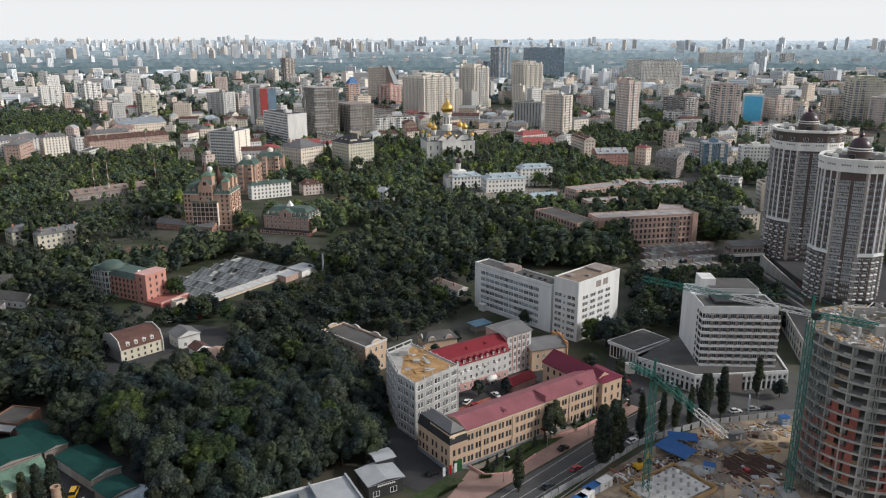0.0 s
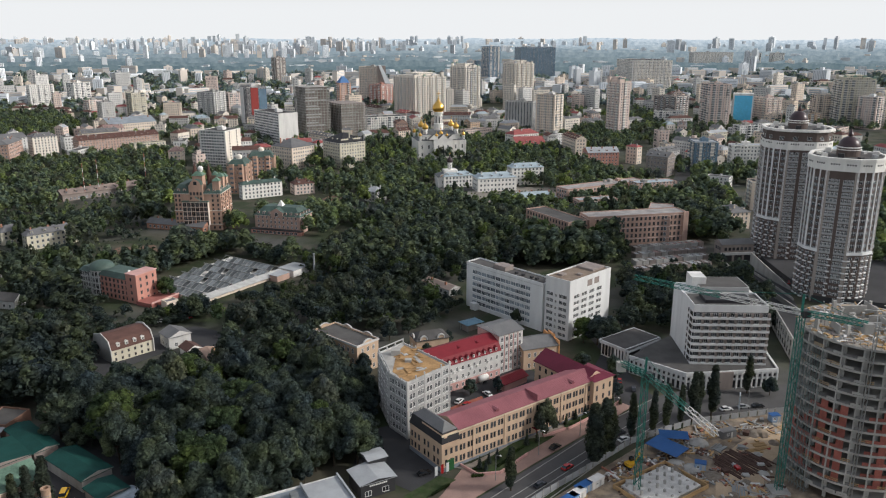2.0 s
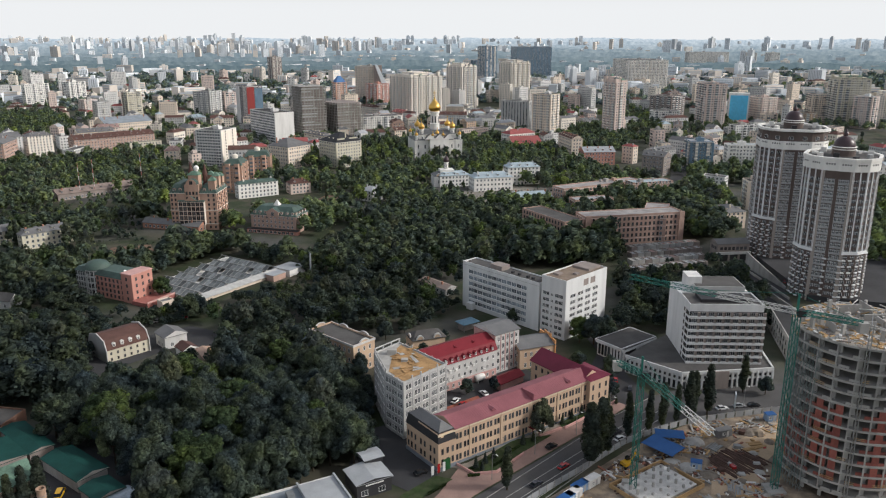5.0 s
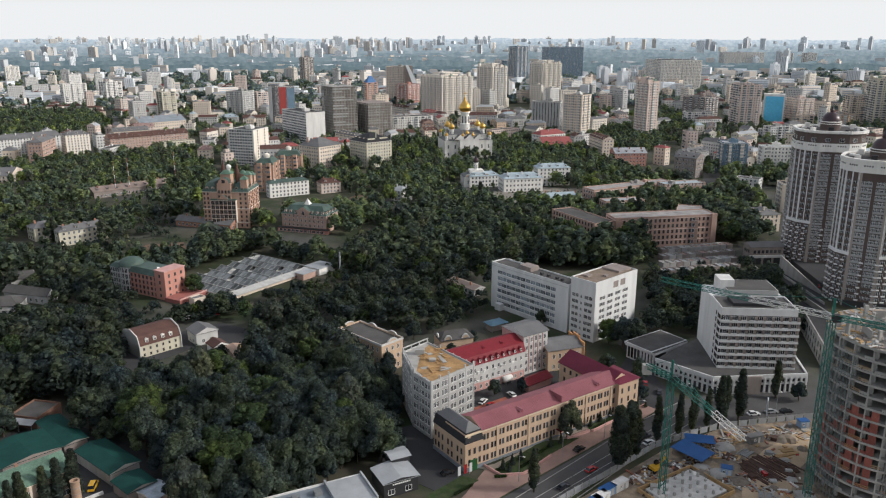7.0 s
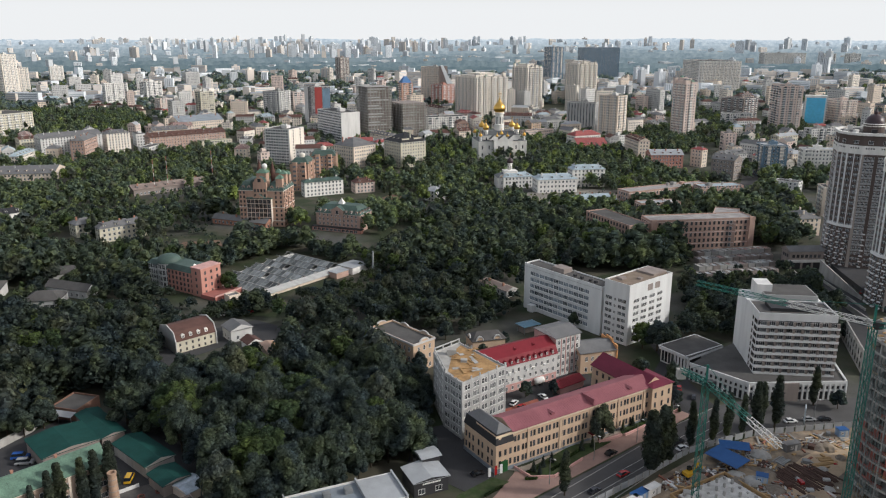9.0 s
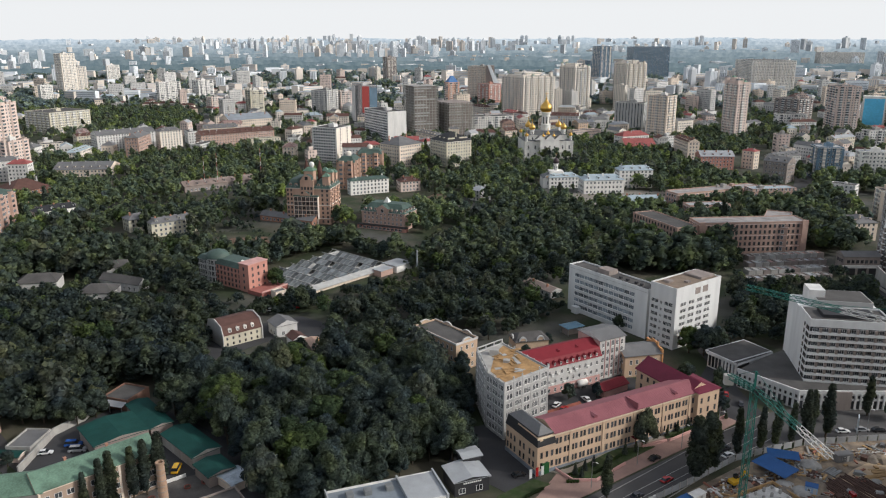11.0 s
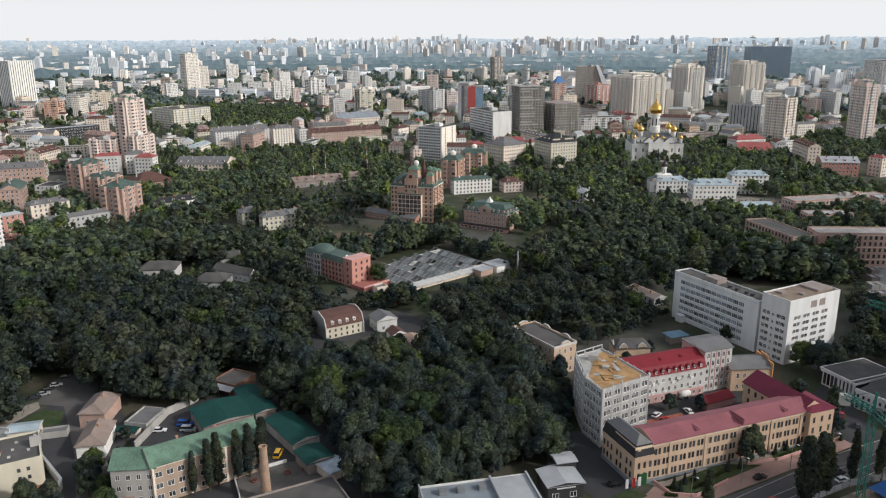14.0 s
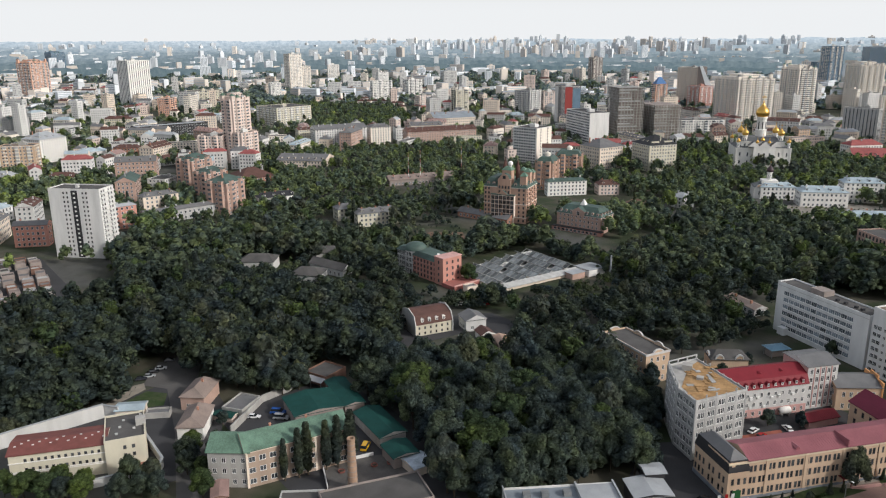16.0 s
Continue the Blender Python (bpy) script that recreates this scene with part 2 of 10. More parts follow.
def window_mesh(w, h, frame_mat=None, mull=1, glass=None):
    """A window in one piece: sill, frame and mullions with the panes set back between them. It stands on its foot, facing -y."""
    key = (round(w, 2), round(h, 2), (frame_mat or FRAME).name, mull, (glass or GLASS).name)
    if key not in WIN:
        p, t, seen = Pile(), 0.09, {}
        xs = [-w / 2, -w / 2 + t]
        for i in range(mull):
            x = -w / 2 + w * (i + 1) / (mull + 1)
            xs += [x - 0.04, x + 0.04]
        xs += [w / 2 - t, w / 2]
        zs = [-0.08, 0.0, h - t, h]
        deep = lambda i, k: -0.16 if k == 0 else (-0.02 if k == 1 and i % 2 else -0.07)

        def quad(pts, slot):
            idx = []
            for q in pts:
                q = tuple(round(c, 4) for c in q)
                if q not in seen:
                    seen[q] = len(p.v)
                    p.v.append(q)
                idx.append(seen[q])
            p.f.append(tuple(idx))
            p.s.append(slot)

        n = len(xs) - 1
        for i in range(n):
            for k in range(3):
                y, a, b, c, d = deep(i, k), xs[i], xs[i + 1], zs[k], zs[k + 1]
                quad([(a, y, c), (b, y, c), (b, y, d), (a, y, d)], 1 if y == -0.02 else 0)
                if i + 1 < n and deep(i + 1, k) != y:
                    quad([(b, y, c), (b, deep(i + 1, k), c), (b, deep(i + 1, k), d), (b, y, d)], 0)
                if k < 2 and deep(i, k + 1) != y:
                    quad([(a, y, d), (b, y, d), (b, deep(i, k + 1), d), (a, deep(i, k + 1), d)], 0)
        for k in range(3):
            for x, i in ((xs[0], 0), (xs[-1], n - 1)):
                y = deep(i, k)
                quad([(x, y, zs[k]), (x, y, zs[k + 1]), (x, 0.02, zs[k + 1]), (x, 0.02, zs[k])], 0)
        WIN[key] = p.mesh("window", [frame_mat or FRAME, glass or GLASS])
    return WIN[key]


def side_matrix(side, W, D, off=0.0):
    """From a wall's own frame (x along it, -y outwards) into the house's: f front y=0, l left x=0, r right x=W, k back y=D."""
    return {"f": pose(0, -off, 0), "r": pose(W + off, 0, 0, 0, 0, 90), "k": pose(W, D + off, 0, 0, 0, 180), "l": pose(-off, D, 0, 0, 0, -90)}[side]


def windows(house, W, D, z0, floors, fh, w=1.3, h=1.7, step=3.0, sides="fl", single=True, frame_mat=None, mull=1, edge=1.2, sill=0.9, skip=(), name="window", inset=0.0):
    """Rows of windows on the named sides; single ones near the camera, joined ones where they are too small to tell apart."""
    joined = Pile()
    for side in sides:
        L = W if side in "fk" else D
        n = max(1, int((L - 2 * edge + (step - w)) / step))
        gap = (L - 2 * edge) / n
        m = side_matrix(side, W, D, -inset)
        for fl in range(floors):
            for i in range(n):
                if (side, fl, i) in skip or (side, fl) in skip:
                    continue
                x, z = edge + gap * (i + 0.5), z0 + fl * fh + sill
                if single:
                    part(name, window_mesh(w, h, frame_mat, mull), None, house, m=m @ pose(x, 0, z))
                else:
                    joined.face([m @ Vector(q) for q in ((x - w / 2, -0.06, z), (x + w / 2, -0.06, z), (x + w / 2, -0.06, z + h), (x - w / 2, -0.06, z + h))])
                    joined.face([m @ Vector(q) for q in ((x - w / 2 - 0.1, -0.03, z - 0.14), (x + w / 2 + 0.1, -0.03, z - 0.14), (x + w / 2 + 0.1, -0.03, z + h + 0.1), (x - w / 2 - 0.1, -0.03, z + h + 0.1))], 1)
    if joined.f:
        part("glazing", joined, [HAZY_CITYGLASS, FRAME], house, kind="stuff")


def roof_flat(house, W, D, h, wall, roof, par=0.6, t=0.3, z=0.05):
    p = Pile()
    p.box(0, 0, h, W, t, h + par)
    p.box(0, D - t, h, W, D, h + par)
    p.box(0, t, h, t, D - t, h + par)
    p.box(W - t, t, h, W, D - t, h + par)
    part("parapet", p, wall, house)
    q = Pile()
    q.box(t, t, h, W - t, D - t, h + z)
    part("roof", q, roof, house)


def roof_gable(house, W, D, h, rise, roof, wall, axis="x", over=0.5, hip=0.0, seams=0.0):
    """A pitched roof; hip pulls the ridge's ends in. axis: the way the ridge runs."""
    m = Matrix.Identity(4) if axis == "x" else pose(W, 0, 0, 0, 0, 90)
    L, B = (W, D) if axis == "x" else (D, W)
    p = Pile()
    a, b, o, z = -over, L + over, over, h
    r0, r1, zr = (hip - over if hip else -over), (L - hip + over if hip else L + over), h + rise
    ze = h - (0.0 if hip else 0.0)
    A, Bq, C, Dq = (a, -o, ze), (b, -o, ze), (b, B + o, ze), (a, B + o, ze)
    R0, R1 = (r0, B / 2, zr), (r1, B / 2, zr)
    up = lambda q: (q[0], q[1], q[2] + 0.18)
    for quad in ((A, Bq, R1, R0), (C, Dq, R0, R1)):
        p.face([m @ Vector(up(q)) for q in quad])
    for tri in ((Dq, A, R0), (Bq, C, R1)):
        p.face([m @ Vector(up(q)) for q in tri], 0 if hip else 1)
    for s, e in ((A, Bq), (Bq, C), (C, Dq), (Dq, A)):
        p.face([m @ Vector(q) for q in (s, e, up(e), up(s))])
    p.face([m @ Vector(q) for q in (Dq, C, Bq, A)])
    if seams:
        n = int((b - a) / seams)
        for i in range(1, n):
            x = a + (b - a) * i / n
            for sgn, ye in ((1, -o), (-1, B + o)):
                zt, yt = zr, B / 2
                if hip:
                    k = min(1.0, (x - a) / max(r0 - a, 0.01), (b - x) / max(b - r1, 0.01))
                    zt, yt = ze + (zr - ze) * k, ye + (B / 2 - ye) * k
                p.beam(m @ Vector((x, ye, ze + 0.2)), m @ Vector((x, yt, zt + 0.2)), 0.045)
    return part("roof", p, [roof, wall], house)


def dress(house, W, D, h, wall, roof, floors, fh, base, style, rise, axis, trim):
    """What breaks up a house: b balcony stacks, s set-back crown with corner turrets, t bay columns, c chimneys and dormers, k string courses."""
    r = random.Random(int(W * 31 + D * 17 + h * 7))
    if style == "flat" and h > 17 or "k" in trim:
        p = Pile()
        p.box(-0.25, -0.25, h - 0.4, W + 0.25, D + 0.25, h)
        part("cornice", p, r.choice([wall, WHITE, PANEL]), house)
    if "b" in trim:
        p, tone = Pile(), r.choice([[WHITE, GREY], [PANEL, HAZY_CITYGLASS], [wall, HAZY_CITYGLASS], [BEIGELIGHT, GREY]])
        for side in "flrk":
            L = W if side in "fk" else D
            m, n = side_matrix(side, W, D), max(1, int(L / 8.5))
            for i in range(n):
                x, bw = L * (i + 0.5) / n, r.choice([2.6, 3.2, 4.0])
                closed = r.random() < 0.4
                for f in range(1, floors):
                    z = base + f * fh
                    if r.random() < 0.06:
                        continue
                    p.box(x - bw / 2, -1.1, z, x + bw / 2, 0, z + 1.1, 0, m=m)
                    if closed or r.random() < 0.35:
                        p.box(x - bw / 2 + 0.06, -1.04, z + 1.1, x + bw / 2 - 0.06, 0, z + fh - 0.15, 1, skip="bt", m=m)
        part("balcony", p, tone, house, kind="stuff")
    if "t" in trim:
        p = Pile()
        for side in "flrk":
            L = W if side in "fk" else D
            m, n = side_matrix(side, W, D), max(2, int(L / 10))
            for i in range(n):
                x = L * (i + 0.5) / n
                p.prism([tuple((m @ Vector(q))[:2]) for q in ((x - 2.4, 0, 0), (x - 1.5, -1.6, 0), (x + 1.5, -1.6, 0), (x + 2.4, 0, 0))], base + fh, h + 1.5, 0, 2)
                for f in range(1, floors):
                    z = base + f * fh + 0.8
                    p.face([m @ Vector(q) for q in ((x - 1.3, -1.66, z), (x + 1.3, -1.66, z), (x + 1.3, -1.66, z + 1.7), (x - 1.3, -1.66, z + 1.7))], 1)
        part("bay_column", p, [wall, HAZY_CITYGLASS, roof], house, kind="stuff")
    if "s" in trim:
        p = Pile()
        p.box(W * 0.1, D * 0.12, h, W * 0.9, D * 0.88, h + 3.4)
        p.box(W * 0.25, D * 0.22, h + 3.4, W * 0.75, D * 0.8, h + 6.6)
        for f in range(2):
            i = 0.1 + 0.15 * f
            for k in range(int(W * (0.8 - 0.3 * f) / 3)):
                x, z = W * i + 1.4 + 3 * k, h + 3.3 * f + 0.8
                p.face([(x - 0.7, D * (0.12 + 0.1 * f) - 0.05, z), (x + 0.7, D * (0.12 + 0.1 * f) - 0.05, z), (x + 0.7, D * (0.12 + 0.1 * f) - 0.05, z + 1.7), (x - 0.7, D * (0.12 + 0.1 * f) - 0.05, z + 1.7)], 1)
        part("set_back_storey", p, [wall, HAZY_CITYGLASS], house)
        for cx in (0.06, 0.36, 0.64, 0.94):
            for cy in (0.1, 0.9):
                q = Pile()
                a, b, s = W * cx, D * cy, r.uniform(1.6, 2.4)
                z = h + r.choice([2.5, 4.5, 7.0])
                q.box(a - s, b - s, h - 1, a + s, b + s, z, 0)
                for e in ((0, 1), (1, 2), (2, 3), (3, 0)):
                    c4 = ((a - s - 0.3, b - s - 0.3, z), (a + s + 0.3, b - s - 0.3, z), (a + s + 0.3, b + s + 0.3, z), (a - s - 0.3, b + s + 0.3, z))
                    q.face([c4[e[0]], c4[e[1]], (a, b, z + s * 1.3)], 1)
                part("turret", q, [wall, r.choice([OLDGREEN, GREYROOF, LIGHTROOF])], house)
    if style == "flat" and h > 17:
        p = Pile()
        p.box(W * 0.35, D * 0.3, h, W * 0.35 + min(7, W * 0.3), D * 0.3 + min(6, D * 0.4), h + 3.2)
        p.box(W * 0.4, D * 0.35, h + 3.2, W * 0.4 + 2.2, D * 0.35 + 2.2, h + 4.6)
        p.beam((W * 0.45, D * 0.5, h), (W * 0.45, D * 0.5, h + r.uniform(6, 9)), 0.12)
        part("lift_house", p, r.choice([wall, CONCRETE, PANEL]), house)
    if "c" in trim and style != "flat":
        m, (L, B) = (Matrix.Identity(4), (W, D)) if axis == "x" else (pose(W, 0, 0, 0, 0, 90), (D, W))
        p = Pile()
        for i in range(max(2, int(L / 9))):
            x, y = L * (i + r.uniform(0.3, 0.7)) / max(2, int(L / 9)), B * r.choice([0.35, 0.5, 0.65])
            p.box(x - 0.5, y - 0.4, h + rise * 0.4, x + 0.5, y + 0.4, h + rise + 1.1, m=m)
        part("chimney", p, r.choice([BRICK, wall, GREY]), house, kind="stuff")
        if min(W, D) > 9 and r.random() < 0.75:
            p = Pile()
            for i in range(max(1, int(L / 7))):
                x = L * (i + 0.5) / max(1, int(L / 7))
                for y0, y1 in ((B * 0.12, B * 0.4), (B * 0.88, B * 0.6)):
                    a, b = min(y0, y1), max(y0, y1)
                    z = h + rise * 0.24
                    p.box(x - 0.8, a, z - 0.6, x + 0.8, b, z + 1.5, 0, m=m)
                    p.box(x - 1.0, a - 0.15, z + 1.5, x + 1.0, b + 0.15, z + 1.75, 1, m=m)
                    ye = a - 0.04 if y0 < y1 else b + 0.04
                    p.face([m @ Vector(q) for q in ((x - 0.55, ye, z + 0.2), (x + 0.55, ye, z + 0.2), (x + 0.55, ye, z + 1.3), (x - 0.55, ye, z + 1.3))], 2)
            part("dormer", p, [wall, roof, HAZY_CITYGLASS], house, kind="stuff")


def block(name, label, category, x, y, ang, W, D, h, wall, roof=None, floors=0, style="flat", rise=3.0, axis="x", hip=0.0, base=0.0, single=False, seams=0.0, group="", z=0.0, win=None, plinth=None, clutter=0, trim=None):
    """A house: its near corner at x, y; its front runs W metres at the angle ang, its left side D metres back."""
    house = thing(name, label, category, pose(x, y, z, 0, 0, ang), group)
    FOOT.append((x, y, radians(ang), W, D))
    p = Pile()
    p.box(0, 0, -3 if z == 0 else -0.5, W, D, h, skip="b")
    part("wall", p, wall, house)
    roof = roof or BITUMEN
    if style == "flat":
        roof_flat(house, W, D, h, wall, roof)
    elif style in ("gable", "hip"):
        roof_gable(house, W, D, h, rise, roof, wall, axis, 0.5, hip, seams)
    if floors:
        a = dict(w=1.3, h=1.6, step=3.2, sides="fl" if single else "flrk", single=single)
        if trim and "v" in trim:
            a.update(w=1.3, h=(h - base) / floors, step=4.4, sill=0.0)
        a.update(win or {})
        windows(house, W, D, base, floors, (h - base) / floors, **a)
    for i in range(clutter):
        q = Pile()
        u, v, s = random.uniform(0.15, 0.8) * W, random.uniform(0.15, 0.8) * D, random.uniform(1.0, 3.2)
        q.box(u, v, h, u + s, v + s * random.uniform(0.6, 1.6), h + random.uniform(1.0, 2.6))
        part("roof_hatch", q, random.choice([wall, GREY, CONCRETE]), house)
    if not single and floors:
        dress(house, W, D, h, wall, roof, floors, (h - base) / floors, base, style, rise, axis, trim if trim is not None else ("b" if style == "flat" and h > 17 else "c"))
    return house


def frustum(p, x0, y0, x1, y1, z0, z1, inset, slot=0):
    """A steep roof that leans in on all four sides, with a flat top."""
    A = [(x0, y0, z0), (x1, y0, z0), (x1, y1, z0), (x0, y1, z0)]
    B = [(x0 + inset, y0 + inset, z1), (x1 - inset, y0 + inset, z1), (x1 - inset, y1 - inset, z1), (x0 + inset, y1 - inset, z1)]
    for a in range(4):
        b = (a + 1) % 4
        p.face([A[a], A[b], B[b], B[a]], slot)
    p.face(B, slot)


# ---- where woods grow and where they leave room ----
def inside(x, y, pts):
    hit, j = False, len(pts) - 1
    for i in range(len(pts)):
        (xi, yi), (xj, yj) = pts[i], pts[j]
        if (yi > y) != (yj > y) and x < (xj - xi) * (y - yi) / (yj - yi) + xi:
            hit = not hit
        j = i
    return hit


def free(x, y, margin):
    for fx, fy, a, W, D in FOOT:
        dx, dy = x - fx, y - fy
        if abs(dx) + abs(dy) > 2 * (W + D) + 30:
            continue
        u, v = dx * math.cos(a) + dy * math.sin(a), -dx * math.sin(a) + dy * math.cos(a)
        if -margin < u < W + margin and -margin < v < D + margin:
            return False
    return True


WOODS = {
    "hill": ([(-80, 172), (-57, 177), (-40, 187), (-22, 207), (-17, 220), (-18, 246), (-30, 268), (-40, 284), (-47, 301), (-62, 285), (-72, 276), (-84, 284), (-96, 292), (-112, 262), (-128, 264), (-124, 240), (-119, 218), (-100, 211), (-88, 198)], 6.5),
    "left": ([(-171, 206), (-153, 232), (-140, 243), (-122, 242), (-128, 264), (-140, 285), (-132, 310), (-142, 340), (-175, 372), (-215, 385), (-288, 380), (-341, 338), (-334, 318), (-290, 285), (-285, 252), (-330, 245), (-360, 235), (-300, 190), (-232, 168), (-192, 186), (-208, 222), (-184, 218)], 7.2),
    "middle": ([(-103, 324), (-83, 312), (-56, 280), (-47, 303), (-30, 310), (-16, 306), (10, 326), (14, 345), (20, 411), (100, 404), (110, 380), (130, 400), (157, 445), (114, 500), (67, 524), (40, 560), (-3, 609), (-40, 640), (-85, 640), (-62, 545), (-48, 510), (-75, 470), (-66, 427), (-106, 348)], 7.4),
    "behind": ([(82, 310), (100, 310), (108, 292), (140, 305), (165, 330), (170, 400), (150, 440), (110, 404), (100, 380), (90, 330)], 6.8),
    "far_left": ([(-145, 345), (-150, 398), (-128, 455), (-70, 432), (-78, 475), (-125, 490), (-170, 505), (-200, 560), (-175, 640), (-240, 690), (-340, 690), (-335, 590), (-318, 500), (-318, 440), (-345, 345), (-288, 380), (-215, 385), (-170, 375)], 8.2),
    "convent": ([(-110, 640), (-60, 650), (20, 640), (60, 560), (130, 540), (200, 640), (150, 760), (100, 940), (-60, 920), (-150, 800)], 9.5),
    "yard_trees": ([(-205, 223), (-201, 238), (-157, 237), (-158, 222), (-164, 206), (-171, 203), (-183, 214), (-193, 209)], 6.2),
    "lane_wood": ([(172, 480), (205, 485), (234, 572), (222, 615), (204, 620), (190, 560)], 8.5),
    "gate_trees": ([(165, 455), (180, 452), (205, 485), (172, 482)], 6.5),
    "nursery": ([(-136, 312), (-106, 324), (-104, 340), (-116, 350), (-134, 342)], 5.0),
    "nursery_back": ([(-158, 388), (-124, 436), (-82, 408), (-72, 440), (-100, 470), (-150, 470), (-160, 440)], 6.0),
    "wall_side": ([(-275, 197), (-219, 154), (-207, 168), (-196, 187), (-198, 198), (-226, 212), (-252, 222)], 6.6),
    "park": ([(-684, 950), (-560, 955), (-452, 978), (-500, 1110), (-594, 1260), (-760, 1270), (-900, 1240), (-800, 1080)], 10.5),
    "gardens": ([(-431, 600), (-330, 585), (-241, 620), (-225, 700), (-262, 800), (-330, 815), (-420, 760), (-505, 700), (-480, 640)], 9.0),
    "villa_trees": ([(149, 857), (177, 839), (226, 857), (263, 998), (259, 1083), (211, 1083)], 10.0),
    "street_end": ([(244, 915), (292, 942), (384, 1265), (321, 1219)], 12.0),
    "avenue": ([(343, 999), (409, 1000), (492, 1220), (407, 1194)], 14.0),
    "school_front": ([(48, 474), (70, 493), (102, 486), (124, 471), (109, 420), (82, 406), (46, 408)], 8.5),
    "school_court": ([(118, 608), (160, 628), (155, 577), (113, 550)], 8.5),
    "house_gardens": ([(-382, 431), (-342, 448), (-309, 408), (-342, 373)], 7.5),
    "old_gardens": ([(-398, 576), (-360, 598), (-304, 503), (-340, 485)], 8.5),
    "nursery_side": ([(-153, 416), (-127, 435), (-126, 397), (-141, 383)], 6.5),
    "tower_side": ([(112, 500), (160, 450), (195, 490), (192, 575), (130, 610), (100, 560)], 8.0),
}
OPEN = [
    [(169.1, 419.3), (189.6, 430.7), (193.1, 378.9), (174.9, 328.6), (144.3, 267.6), (131.7, 270.5), (161.8, 344.4)],
    [(169.9, 428.6), (192.3, 440.7), (190.4, 365.2), (171.1, 322.0), (140.0, 271.0), (133.5, 273.7), (161.8, 332.9)],
    [(-204, 186), (-190, 200), (-198, 222), (-214, 222), (-212, 200)],
    [(-110.6, 351.5), (-77, 401), (-66, 394), (-100, 344)],
    [(-92, 580), (-80, 622), (-60, 615), (-58, 578)],
    [(-190, 478), (-140, 474), (-120, 481), (-75, 472), (-68, 488), (-120, 498), (-150, 505), (-188, 498)],
    [(-106, 322), (-83, 310), (-58, 279), (-70, 274), (-84, 286), (-98, 293), (-112, 268), (-133, 270), (-138, 285), (-128, 305)],
    [(-205, 425), (-160, 415), (-150, 440), (-195, 455)],
    [(-372, 300), (-314.5, 275), (-299, 259), (-306, 236), (-400, 292)],
    [(-213, 221), (-204, 224), (-186, 204), (-183, 190), (-197, 184), (-207, 200)],
    [(-275, 452), (-225, 440), (-222, 456), (-270, 468)],
    [(118, 440), (150, 425), (165, 470), (128, 490)],
    [(-165, 505), (-60, 470), (-45, 540), (-130, 600), (-190, 590)],
    [(-124, 498), (-82, 486), (-66, 480), (-68, 444), (-122, 456)],
]


SHRUNK_FOR_VIEW = [       # trees shrunk so that the houses behind them show from the camera
    [(-405, 300), (-388, 318), (-310, 252), (-322, 236)],
    [(-215, 445), (-110, 440), (-70, 425), (-40, 470), (-55, 500), (-150, 508), (-210, 500)],
    [(-122, 458), (-68, 446), (-64, 424), (-116, 432)],
    [(-126, 375), (-111, 347), (-66, 405), (-100, 432), (-122, 420)],
    [(-140, 335), (-100, 325), (-105, 350), (-128, 372), (-150, 370)],
    [(100, 372), (150, 368), (172, 400), (170, 465), (120, 470), (104, 425)],
    [(-138, 276), (-92, 293), (-78, 270), (-92, 255), (-122, 250)],
    [(-143, 354), (-126, 346), (-108, 318), (-128, 300), (-148, 322)],
    [(-112, 350), (-60, 402), (-36, 374), (-84, 312)],
    [(-130, 488), (-60, 478), (-45, 512), (-38, 470), (-60, 440), (-128, 452)],
    [(112, 472), (165, 460), (165, 430), (112, 412)],
    [(-280, 452), (-205, 446), (-200, 410), (-268, 410)],
    [(-220, 338), (-145, 330), (-140, 300), (-205, 305)],
    [(-10, 236), (-20, 256), (-32, 266), (-26, 240), (-16, 224)],
    [(-20, 640), (100, 560), (140, 600), (60, 660), (10, 680)],
    [(-15, 365), (12, 365), (14, 342), (-12, 338)],
    [(-20, 772), (36, 772), (34, 745), (-14, 745)],
    [(-330, 470), (-200, 520), (-190, 560), (-300, 560)],
    [(-200, 505), (-130, 505), (-120, 470), (-210, 460)],
    [(-420, 400), (-385, 425), (-345, 372), (-400, 340)],
]


# ---- the ground: one sheet that reaches the horizon ----
def rise(x, y):
    """The height of the ground: level round the near streets, hills from two kilometres on, raised to fit the camera's
    horizon.
    """
    r = math.hypot(x, y)
    far = max(0.0, min(1.0, (r - 1500) / 3300))
    hill = 86 * far ** 1.25 + 26 * noise.noise(Vector((x / 700, y / 700, 3))) * min(1.0, max(0.0, (r - 1600) / 1200)) * (1 - 0.6 * far)
    return hill


def ground_sheet():
    p = Pile()
    radii = [0, 60, 120, 180, 240, 320, 420, 540, 700, 900, 1150] + [1400 + 130 * i for i in range(28)]
    n = 160
    ring = []
    for r in radii:
        k = len(p.v)
        p.v += [(r * math.sin(2 * math.pi * i / n), r * math.cos(2 * math.pi * i / n), rise(r * math.sin(2 * math.pi * i / n), r * math.cos(2 * math.pi * i / n)) - 0.02) for i in range(n)]
        ring.append(k)
    for a, b in zip(ring, ring[1:]):
        for i in range(n):
            j = (i + 1) % n
            p.f.append((a + i, b + i, b + j, a + j))
            p.s.append(0)
    return solid("ground", p, GROUND, "dark grass and bare earth between streets and woods", "ground", kind="structure")


ground_sheet()


def slab(name, pts, z, material, label, category, thick=0.12):
    p = Pile()
    area = sum(a[0] * b[1] - b[0] * a[1] for a, b in zip(pts, pts[1:] + pts[:1]))
    p.prism(pts if area > 0 else pts[::-1], z - thick - 0.3, z)
    return solid(name, p, material, label, category, kind="structure")


